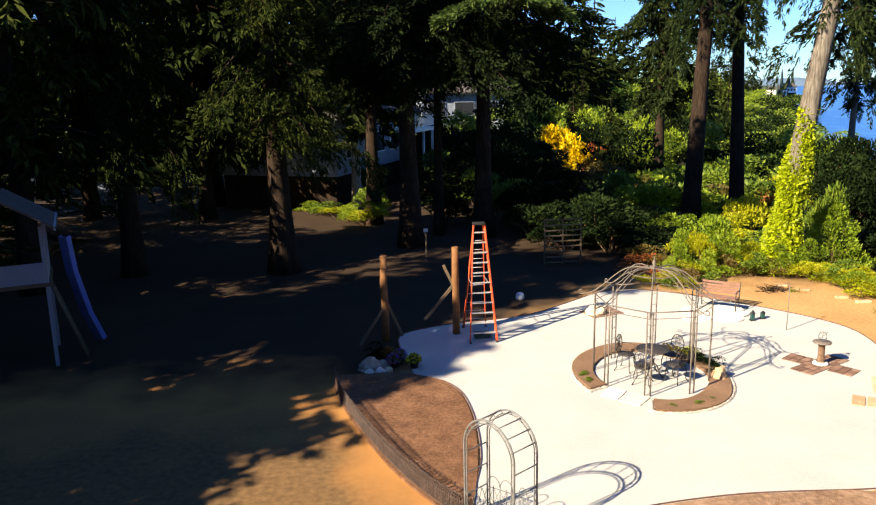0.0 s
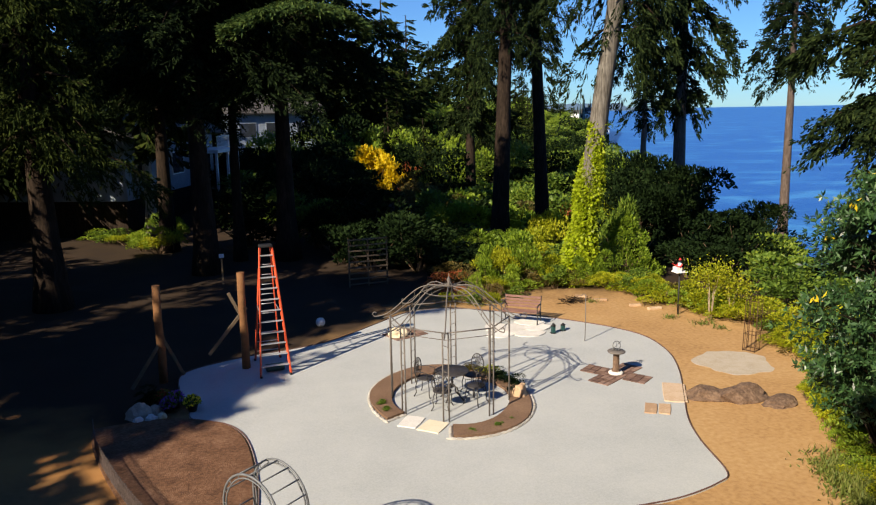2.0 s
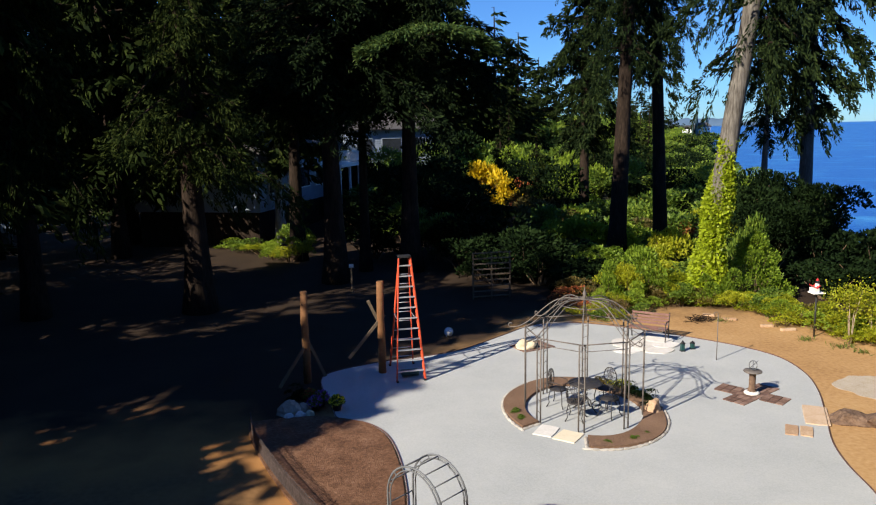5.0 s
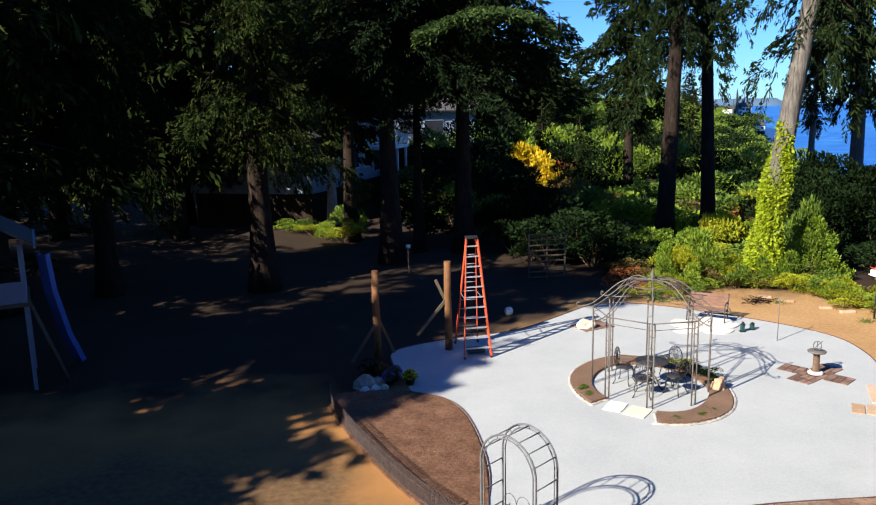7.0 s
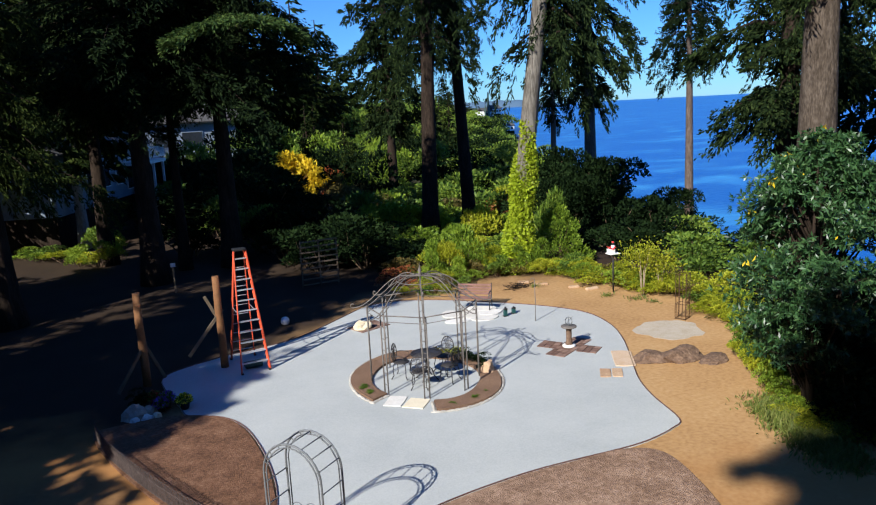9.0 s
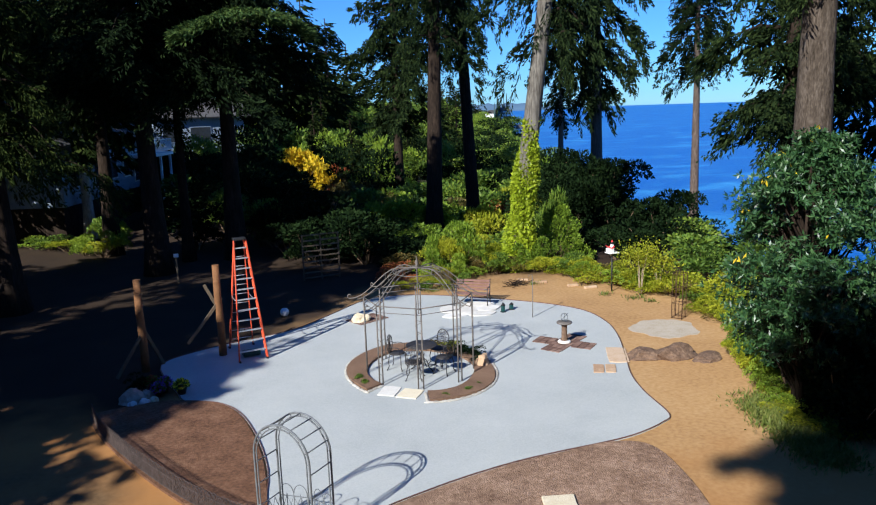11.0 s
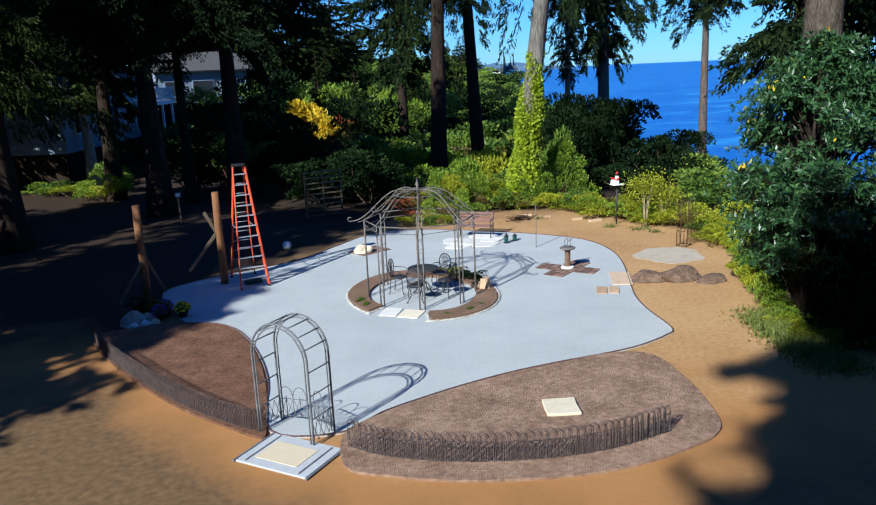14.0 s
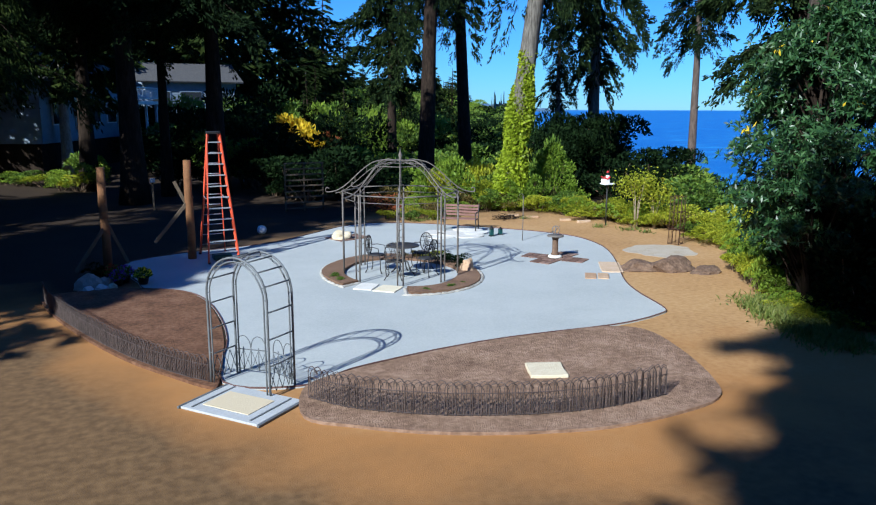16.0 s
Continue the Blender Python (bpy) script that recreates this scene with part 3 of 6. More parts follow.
def conifer_crown(name, H, base, R, nb, ns, blade, width, droop, mat, seed, power=0.75, hang=0.7, tuft=1.0, per=26):
    """A crown of drooping boughs that carry many narrow sprays, and the boughs themselves."""
    global rng
    rng = np.random.default_rng(seed)
    u = (np.arange(nb) + rng.random(nb)) / nb
    h = base + (H - base) * u ** 0.92
    ang = np.arange(nb) * 2.39996 + rng.normal(0, 0.35, nb)
    L = R * np.clip(1 - u, 0.03, 1) ** power * rng.uniform(0.35, 1.25, nb) * np.minimum(1, 0.65 + 3 * u)
    L = L * (1 + 0.28 * np.sin(ang * 2 + h * 0.9 + seed) + 0.18 * np.sin(ang * 3 - h * 0.6))
    L = np.where(rng.random(nb) < 0.16, L * 0.3, L)
    dr = droop * rng.uniform(0.5, 1.7, nb)
    rise = rng.uniform(0.0, 0.35, nb)
    bm = bmesh.new()
    for i in range(nb):
        o = np.array([math.cos(ang[i]), math.sin(ang[i]), 0])
        pts = [o * L[i] * s + np.array([0, 0, h[i] + rise[i] * L[i] * s - dr[i] * L[i] * s * s]) for s in (0, 0.35, 0.7, 0.95)]
        add_tube(bm, [tuple(p) for p in pts], [0.028 * L[i] ** 0.6 + 0.015, 0.02 * L[i] ** 0.6 + 0.01, 0.018, 0.008], 4, cap=False)
    limbs = mesh_of(bm, name + "_boughs", M["bark_dark"])
    # tufts along the boughs and their side twigs, each a dense clump that hangs a little
    nt = max(40, ns // per)
    pick = rng.choice(nb, nt, p=(L + 0.1) ** 1.25 / ((L + 0.1) ** 1.25).sum())
    Lp = L[pick]
    s = 0.06 + 0.97 * rng.random(nt) ** 0.75
    side = rng.normal(0, 1, nt) * (0.17 * Lp * (1.2 - s) + 0.08)
    drop = hang * rng.random(nt) ** 2.2 * np.minimum(1, 0.3 + 0.4 * Lp)
    o = np.stack([np.cos(ang[pick]), np.sin(ang[pick]), np.zeros(nt)], 1)
    lat = np.stack([-np.sin(ang[pick]), np.cos(ang[pick]), np.zeros(nt)], 1)
    c = o * (Lp * s)[:, None] + lat * side[:, None]
    c[:, 2] = h[pick] + rise[pick] * Lp * s - dr[pick] * Lp * s * s - 0.18 * np.abs(side) - drop
    size = rng.uniform(0.6, 1.35, nt) * np.minimum(1, 0.45 + 0.3 * Lp)
    sag = rng.uniform(0.05, 1.0, nt) ** 1.3 + 0.8 * (drop > 0.4 * hang)
    twist = rng.normal(0, 0.5, nt)
    ax = unit(o + lat * twist[:, None] + np.array([0, 0, -1]) * sag[:, None])
    wing = unit(np.cross(ax, np.array([0, 0, 1.0])) + rng.normal(0, 0.25, (nt, 3)))
    k = rng.integers(0, nt, ns)
    u = rng.random(ns)
    sign = np.where(rng.random(ns) < 0.5, -1.0, 1.0)
    p = c[k] + ax[k] * ((u - 0.35) * 1.1 * tuft * size[k])[:, None] + wing[k] * (sign * 0.05)[:, None] + rng.normal(0, 0.05 * tuft, (ns, 3))
    way = ax[k] * 0.75 + wing[k] * sign[:, None] * rng.uniform(0.3, 1.0, ns)[:, None] + np.array([0, 0, -1]) * rng.uniform(0.0, 0.4, ns)[:, None] + rng.normal(0, 0.16, (ns, 3))
    q = leaves(p, way, blade * (1.25 - 0.6 * u) * rng.uniform(0.7, 1.3, ns), width * rng.uniform(0.7, 1.3, ns), 0.12)
    return quads_mesh(name + "_crown", q, mat), limbs


def trunk_mesh(name, H, r, mat, seed, bend=0.15, lean=(0, 0), flare=1.5):
    r0 = random.Random(seed)
    n = 14
    pts, rad = [], []
    bx = by = 0.0
    for i in range(n + 1):
        t = i / n
        bx += r0.uniform(-bend, bend) * 0.3
        by += r0.uniform(-bend, bend) * 0.3
        pts.append((bx * t + lean[0] * t, by * t + lean[1] * t, H * t - (0.5 if i == 0 else 0)))
        rad.append(r * ((1 - 0.86 * t) * (1 + (flare - 1) * math.exp(-t * H / 0.9))))
    bm = tube(pts, rad, 14)
    for v in bm.verts:
        ang = math.atan2(v.co.y, v.co.x)
        k = 1 + 0.05 * noise.noise(Vector((math.cos(ang) * 3, math.sin(ang) * 3, v.co.z * 0.35 + seed)))
        v.co.x *= k
        v.co.y *= k
    return mesh_of(bm, name, mat)


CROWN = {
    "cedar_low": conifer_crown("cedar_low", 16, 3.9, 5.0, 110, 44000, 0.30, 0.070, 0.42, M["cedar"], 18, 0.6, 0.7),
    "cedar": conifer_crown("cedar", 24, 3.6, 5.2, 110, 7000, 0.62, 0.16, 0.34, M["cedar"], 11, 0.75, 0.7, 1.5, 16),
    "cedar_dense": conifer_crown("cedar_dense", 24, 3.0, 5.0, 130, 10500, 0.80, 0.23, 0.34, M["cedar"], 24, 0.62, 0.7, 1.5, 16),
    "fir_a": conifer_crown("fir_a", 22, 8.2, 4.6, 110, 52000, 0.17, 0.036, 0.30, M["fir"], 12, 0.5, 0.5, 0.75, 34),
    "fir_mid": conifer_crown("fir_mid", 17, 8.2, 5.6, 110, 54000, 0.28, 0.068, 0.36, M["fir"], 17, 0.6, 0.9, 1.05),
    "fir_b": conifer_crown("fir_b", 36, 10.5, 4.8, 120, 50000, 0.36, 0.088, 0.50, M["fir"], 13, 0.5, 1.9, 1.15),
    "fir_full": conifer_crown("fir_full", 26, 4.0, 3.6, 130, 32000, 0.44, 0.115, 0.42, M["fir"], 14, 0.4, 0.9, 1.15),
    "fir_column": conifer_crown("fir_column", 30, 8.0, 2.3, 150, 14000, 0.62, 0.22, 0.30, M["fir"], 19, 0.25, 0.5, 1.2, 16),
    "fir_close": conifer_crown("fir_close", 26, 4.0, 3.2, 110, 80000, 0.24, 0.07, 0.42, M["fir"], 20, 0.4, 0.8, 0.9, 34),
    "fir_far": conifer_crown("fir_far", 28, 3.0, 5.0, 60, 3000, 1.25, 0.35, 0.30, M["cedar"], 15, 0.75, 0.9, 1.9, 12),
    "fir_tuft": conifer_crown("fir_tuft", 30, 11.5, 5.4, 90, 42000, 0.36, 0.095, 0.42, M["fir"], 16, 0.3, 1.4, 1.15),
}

def conifer(name, x, y, kind, H0, scale=(1, 1), r=0.5, bark="bark_dark", turn=0.0, z=None, lean=(0, 0), label="", crown_lift=0.0):
    """A conifer of one of the crown kinds; scale: across and up."""
    z = float(land(np.float64(x), np.float64(y))) if z is None else z
    e = empty(name, x, y, z, turn)
    H = H0 * scale[1]
    child("trunk", trunk_mesh("trunk", H, r, M[bark], int(abs(x * 13 + y * 7)) % 97, lean=lean), e)
    for nm, me in (("crown", CROWN[kind][0]), ("branchwork", CROWN[kind][1])):
        c = tagged(child(nm, me, e), kind="stuff")
        c.matrix_basis = Matrix.Translation((lean[0] * 0.5, lean[1] * 0.5, crown_lift)) @ Matrix.Diagonal((scale[0], scale[0], scale[1], 1))
    tagged(e, label or "tall dark green fir with a straight bare trunk", "conifer")
    return e


def shrub_meshes(name, n, leaf, mat, seed, lobes=9, upright=0.0, squash=0.8):
    """A shrub about 1 m in radius and 1.6 m high: leaves in lobes round a few stems."""
    global rng
    rng = np.random.default_rng(seed)
    c = rng.normal(0, 0.42, (lobes, 3))
    c[:, 2] = rng.uniform(0.35, 1.15, lobes)
    rad = rng.uniform(0.32, 0.55, lobes)
    k = rng.integers(0, lobes, n)
    d = unit(rng.normal(size=(n, 3)))
    d[:, 2] = np.abs(d[:, 2]) * 0.9 - 0.25
    p = c[k] + d * (rad[k] * (0.45 + 0.62 * rng.random(n) ** 0.5))[:, None] * np.array([1, 1, squash])
    p[:, 2] = np.maximum(p[:, 2], 0.02)
    way = d + rng.normal(0, 0.5, (n, 3)) + np.array([0, 0, 0.25 + upright])
    q = leaves(p, way, leaf * rng.uniform(0.6, 1.4, n), leaf * 0.55 * rng.uniform(0.7, 1.3, n), 0.18)
    bm = bmesh.new()
    for i in range(lobes):
        add_tube(bm, [(0.06 * c[i][0], 0.06 * c[i][1], -0.15), tuple(c[i] * 0.55), tuple(c[i])], [0.03, 0.02, 0.008], 5, cap=False)
    return quads_mesh(name, q, mat), mesh_of(bm, name + "_stems", M["twig"])


SHRUB = {
    "hedge_a": shrub_meshes("hedge_a", 2100, 0.096, M["hedge"], 21),
    "hedge_b": shrub_meshes("hedge_b", 2500, 0.092, M["hedge"], 22),
    "green_a": shrub_meshes("green_a", 1600, 0.13, M["shrub"], 23),
    "green_b": shrub_meshes("green_b", 2000, 0.115, M["shrub"], 24, upright=0.4),
    "dark_a": shrub_meshes("dark_a", 1700, 0.125, M["shade_shrub"], 25, 12),
    "dark_big": shrub_meshes("dark_big", 7000, 0.062, M["shade_shrub"], 36, 14),
    "olive_a": shrub_meshes("olive_a", 1800, 0.12, M["olive"], 26),
    "red_a": shrub_meshes("red_a", 900, 0.11, M["redleaf"], 27, 6),
    "maple_a": shrub_meshes("maple_a", 2400, 0.15, M["maple"], 28, 12),
    "light_a": shrub_meshes("light_a", 2100, 0.100, M["bright"], 29, 10, 0.5),
}
# a dense upright bush, broad at the foot
rng = np.random.default_rng(61)
n = 5200
hh = rng.random(n) ** 1.25
an, keep = rng.uniform(0, 2 * math.pi, n), rng.uniform(0.72, 1.05, n)
rr = (1.0 - hh) ** 0.62 * (1 + 0.24 * np.sin(an * 4 + hh * 9) + 0.18 * np.sin(an * 3 - hh * 14)) * keep
p = np.stack([rr * np.cos(an), rr * np.sin(an), 0.06 + 1.42 * hh + 0.04 * np.sin(an * 7)], 1)
q = leaves(p, np.stack([np.cos(an), np.sin(an), np.full(n, 0.6)], 1) + rng.normal(0, 0.45, (n, 3)), rng.uniform(0.06, 0.12, n), rng.uniform(0.035, 0.06, n), 0.15)
SHRUB["cone"] = (quads_mesh("cone_bush", q, M["bright"]), SHRUB["light_a"][1])
FAR_LEAF = {"green": ("shrub", 31), "hedge": ("hedge", 32), "light": ("bright", 33), "dark": ("shade_shrub", 34), "olive": ("olive", 35)}
for key, (mat, seed) in FAR_LEAF.items():
    SHRUB[key + "_far"] = shrub_meshes(key + "_far", 2000, 0.16, M[mat], seed, 14)
SHRUB_LABEL = {"hedge": "yellow-green leafy shrub at the yard's edge", "green": "green broad-leaved shrub on the bank", "dark": "dense evergreen shrub, its shade put into the leaf colour",
               "olive": "brownish autumn shrub with thin leaves", "red": "low shrub with red autumn leaves", "maple": "bright yellow autumn maple among green shrubs", "light": "bright green upright shrub", "cone": "dense bright green bush with a pointed top"}


def shrub(key, x, y, r, h, z=None, turn=None, label="", group=""):
    z = float(land(np.float64(x), np.float64(y))) if z is None else z
    e = empty("shrub", x, y, z - 0.05, 0)
    m = pose(0, 0, 0, 0, 0, placing.uniform(0, 360) if turn is None else turn) @ Matrix.Diagonal((r, r, h / 1.5, 1))
    for nm, me in (("foliage", SHRUB[key][0]), ("stemwork", SHRUB[key][1])):
        c = tagged(child(nm, me, e), kind="stuff")
        c.matrix_basis = m
    tagged(e, label or SHRUB_LABEL[key.split("_")[0]], "shrub", group or "shrubs of the bank")
    return e


CROWN_H = {"cedar_dense": 24, "fir_column": 30, "fir_close": 26, "cedar": 24, "fir_a": 22, "fir_b": 36, "fir_mid": 17, "cedar_low": 16, "fir_full": 26, "fir_far": 28, "fir_tuft": 30}
placing = random.Random(5)

# the big trees round the yard
conifer("cedar_tree", -6.0, 29.5, "cedar_low", 16, (0.66, 1.0), 0.52, turn=20, crown_lift=1.5, label="cedar with drooping sprays and a stout dark trunk")
conifer("fir_tree", -0.6, 34.0, "fir_mid", 17, (1.0, 1.0), 0.52, turn=80)
conifer("fir_tree", 0.9, 36.5, "fir_mid", 17, (0.7, 0.95), 0.26, turn=160)
broad = conifer("fir_tree", 3.1, 35.9, "fir_mid", 17, (0.9, 1.0), 0.48, turn=0)
# its broad outer bough, out of the shade; sunlight put into the needle colour
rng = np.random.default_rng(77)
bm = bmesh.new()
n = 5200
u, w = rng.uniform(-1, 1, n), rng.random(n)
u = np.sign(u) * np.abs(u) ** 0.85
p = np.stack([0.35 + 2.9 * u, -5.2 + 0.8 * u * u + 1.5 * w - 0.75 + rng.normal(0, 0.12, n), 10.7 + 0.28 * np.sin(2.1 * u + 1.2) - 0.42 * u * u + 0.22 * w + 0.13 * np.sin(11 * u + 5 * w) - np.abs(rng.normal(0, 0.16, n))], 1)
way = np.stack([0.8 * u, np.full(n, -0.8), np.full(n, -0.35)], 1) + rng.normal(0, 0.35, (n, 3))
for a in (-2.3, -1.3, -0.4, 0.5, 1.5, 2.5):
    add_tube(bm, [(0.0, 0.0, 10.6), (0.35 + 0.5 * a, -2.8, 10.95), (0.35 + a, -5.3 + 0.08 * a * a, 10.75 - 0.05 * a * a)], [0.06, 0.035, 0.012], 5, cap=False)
tagged(child("outer_bough", quads_mesh("outer_bough", leaves(p, way, rng.uniform(0.18, 0.34, n), rng.uniform(0.05, 0.085, n), 0.12), M["fir_sunlit"]), broad), kind="stuff")
tagged(part("bough_wood", bm, M["bark_dark"], broad), kind="stuff")
conifer("fir_tree", -3.7, 46.5, "fir_far", 28, (0.7, 0.8), 0.3, bark="bark_pale", turn=10, crown_lift=2.5, label="slender tree with a pale grey trunk")
conifer("fir_tree", 17.9, 46.4, "fir_b", 36, (0.66, 1.05), 0.60, turn=40, lean=(2.5, 0.0), crown_lift=2.5)
conifer("fir_tree", 22.3, 49.0, "fir_b", 36, (0.62, 1.05), 0.52, turn=140, lean=(1.8, 0), crown_lift=3.0)
conifer("fir_tree", 24.0, 69.9, "fir_full", 26, (1.05, 1.35), 0.5, turn=15, crown_lift=2.0, label="dark drooping fir beyond the bank")
conifer("fir_tree", 40.9, 60.3, "fir_full", 26, (0.9, 1.5), 0.7, bark="bark_red", turn=60, z=-6.5, crown_lift=6.5, lean=(2.2, 0))
conifer("fir_tree", 55.6, 90.5, "fir_tuft", 30, (0.62, 0.9), 0.5, turn=30, z=-6.0, bark="bark_red")
conifer("fir_tree", 43.4, 49.5, "fir_tuft", 30, (0.82, 1.05), 0.42, turn=80, z=-6.0, bark="bark_red", crown_lift=3.5, lean=(0.4, 0))
conifer("fir_tree", 26.0, 23.8, "fir_close", 26, (1.15, 1.45), 0.55, turn=120, z=-4.0, crown_lift=3.5)
conifer("fir_tree", 33.5, 22.0, "fir_full", 26, (1.0, 1.2), 0.4, turn=220, z=-7.0, crown_lift=4.0)
conifer("fir_tree", 12.8, 11.1, "fir_a", 22, (0.85, 1.0), 0.54, turn=30, bark="bark_brown", crown_lift=0.8, label="large conifer with shaggy grey bark")

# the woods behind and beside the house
# cedar_dense and fir_column ones are placed to shade the house and the slope
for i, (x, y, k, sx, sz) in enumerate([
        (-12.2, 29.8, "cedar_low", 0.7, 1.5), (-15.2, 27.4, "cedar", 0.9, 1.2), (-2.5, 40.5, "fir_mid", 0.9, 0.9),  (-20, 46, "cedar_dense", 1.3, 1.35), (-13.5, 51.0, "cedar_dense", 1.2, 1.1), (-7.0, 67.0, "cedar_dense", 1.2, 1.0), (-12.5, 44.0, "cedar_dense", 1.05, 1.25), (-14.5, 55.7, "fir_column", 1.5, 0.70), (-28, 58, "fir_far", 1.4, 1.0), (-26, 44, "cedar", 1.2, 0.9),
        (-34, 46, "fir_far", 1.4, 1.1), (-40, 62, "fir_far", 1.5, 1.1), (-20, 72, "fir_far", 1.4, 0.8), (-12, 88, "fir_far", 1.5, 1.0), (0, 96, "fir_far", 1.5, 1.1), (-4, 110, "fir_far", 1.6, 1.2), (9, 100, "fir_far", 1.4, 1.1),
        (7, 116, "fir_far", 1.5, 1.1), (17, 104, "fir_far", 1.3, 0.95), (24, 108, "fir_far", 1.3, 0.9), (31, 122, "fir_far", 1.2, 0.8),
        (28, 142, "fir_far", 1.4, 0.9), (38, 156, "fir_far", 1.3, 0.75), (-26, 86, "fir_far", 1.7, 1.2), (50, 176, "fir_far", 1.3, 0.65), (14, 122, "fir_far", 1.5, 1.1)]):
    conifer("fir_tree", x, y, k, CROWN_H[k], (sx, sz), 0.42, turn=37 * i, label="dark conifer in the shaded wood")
# conifers added mostly out of view to shade the yard's far half
for i, (x, y, k, sx, sz) in enumerate([
        (-19.4, 12.1, "cedar_dense", 1.1, 1.0), (-23.1, 8.2, "cedar_dense", 0.9, 0.45), (-24.5, 12.0, "cedar_dense", 1.25, 1.0), (-21.0, 18.3, "cedar_dense", 1.2, 0.40), (-30.3, 7.5, "fir_far", 1.4, 0.45), (-26.5, 20.5, "cedar_dense", 1.1, 0.95), (-37, 7.5, "fir_far", 1.5, 0.5),
        (-21.8, 23.6, "cedar_dense", 1.0, 1.0), (-21.0, 34.6, "cedar", 1.0, 0.42), (-24.0, 38.5, "cedar", 1.0, 0.5), (-19.5, 31.0, "cedar", 0.9, 0.42), (-33, 16, "fir_far", 1.6, 0.5), (-44, 12, "fir_far", 1.6, 0.5), (-19.6, 4.7, "fir_column", 1.0, 0.40), (-19.8, 7.3, "fir_column", 1.1, 0.52), (-22.2, 5.2, "cedar_dense", 0.7, 0.40), (-19.5, 24.5, "cedar", 1.1, 1.0), (-41, -18, "fir_far", 1.5, 0.8), (-47, -8, "fir_far", 1.5, 0.8), (-36, -25, "fir_far", 1.5, 0.9)]):
    conifer("fir_tree", x, y, k, CROWN_H[k], (sx, sz), 0.5, turn=53 * i, label="tall dark conifer added beside the yard to block light")
# unseen conifers, added to cast the shadow on the near right ground
for i, (x, y, k, sx, sz) in enumerate([(-11.8, -11.5, "cedar", 0.95, 0.95), (-7.6, -10.8, "cedar", 1.1, 1.2), (-20.1, -14.6, "fir_column", 1.1, 0.94), (-16.6, -15.8, "fir_column", 1.3, 0.92), (-13.4, -11.2, "fir_column", 1.25, 0.80), (-17.15, -12.95, "fir_column", 1.2, 0.87), (-23.65, -17.35, "fir_column", 1.3, 1.02), (-15.5, -13.4, "fir_column", 1.4, 0.86), (-21.0, -16.5, "fir_column", 1.4, 0.97), (-11.0, -10.6, "fir_column", 1.3, 0.74), (-13.0, -12.8, "cedar", 1.1, 1.15), (-17.9, -15.8, "fir_far", 1.0, 1.0), (-6.0, -13.0, "fir_far", 1.1, 0.9)]):
    conifer("fir_tree", x, y, k, CROWN_H[k], (sx, sz), 0.45, turn=71 * i, label="unseen dark conifer added behind the yard to cast shade")

# two unseen trees added to shape that shadow's edge and the laurel's lower shade
conifer("fir_tree", -18.25, -10.75, "fir_column", 159.0, (0.55, 0.14), 0.4, crown_lift=18.1, label="unseen tall stem with a small top, added to shape a shadow")
conifer("fir_tree", -18.7, -10.4, "fir_column", 127.0, (0.55, 0.20), 0.4, crown_lift=19.4, turn=70, label="unseen tall stem with a small top, added to shape a shadow")
# unseen conifers added behind the yard, away from the sun, to block skylight
for i, (x, y, sx, sz) in enumerate([(0.0, -15.0, 1.4, 1.1), (8.5, -12.0, 1.5, 1.15), (17.0, -8.0, 1.5, 1.1), (24.0, 0.5, 1.4, 1.1), (-7.0, -20.0, 1.4, 1.2), (5.0, -24.0, 1.6, 1.3), (16.0, -20.0, 1.6, 1.3), (28.0, -10.0, 1.6, 1.2)]):
    conifer("fir_tree", x, y, "fir_far", 28, (sx, sz), 0.45, turn=61 * i, label="unseen dark conifer added behind the yard against skylight")

# the tree wrapped in ivy
e = empty("ivy_clad_tree", 13.5, 26.6, -0.1)
child("trunk", trunk_mesh("trunk", 34, 0.43, M["bark_grey"], 5, 0.05, lean=(4.7, 0.0), flare=1.25), e)
for nm, me in (("crown", CROWN["fir_b"][0]), ("branchwork", CROWN["fir_b"][1])):
    c = tagged(child(nm, me, e), kind="stuff")
    c.matrix_basis = pose(2.1, 0.0, -0.8, 0, 0, 100) @ Matrix.Diagonal((0.55, 0.55, 0.95, 1))
rng = np.random.default_rng(31)
n = 11000
hh = 6.5 * rng.random(n) ** 1.1
an = rng.uniform(0, 2 * math.pi, n)
rr = (0.41 + 0.22 * np.exp(-hh / 1.3) + 0.10 * np.sin(hh * 2.1 + an * 2)) * (1 - 0.42 * ease(3.0, 6.3, hh)) * rng.uniform(0.92, 1.12, n)
keep = rng.random(n) < 1 - 0.75 * ease(4.6, 6.3, hh) * (np.sin(an * 3 + 1) > 0)
hh, an, rr, n = hh[keep], an[keep], rr[keep], int(keep.sum())
o = np.stack([np.cos(an), np.sin(an), np.zeros(n)], 1)
p = o * rr[:, None]
p[:, 2] = hh
p[:, 0] += 4.7 * hh / 34
q = leaves(p, o * 0.6 + np.array([0, 0, -0.5]) + rng.normal(0, 0.45, (n, 3)), rng.uniform(0.12, 0.22, n), rng.uniform(0.10, 0.18, n), 0.1)
child("ivy", quads_mesh("ivy", q, M["ivy"]), e, "bright yellow-green ivy climbing the trunk")
tagged(e, "leaning grey-barked conifer wrapped in bright green ivy", "ivy-clad tree")

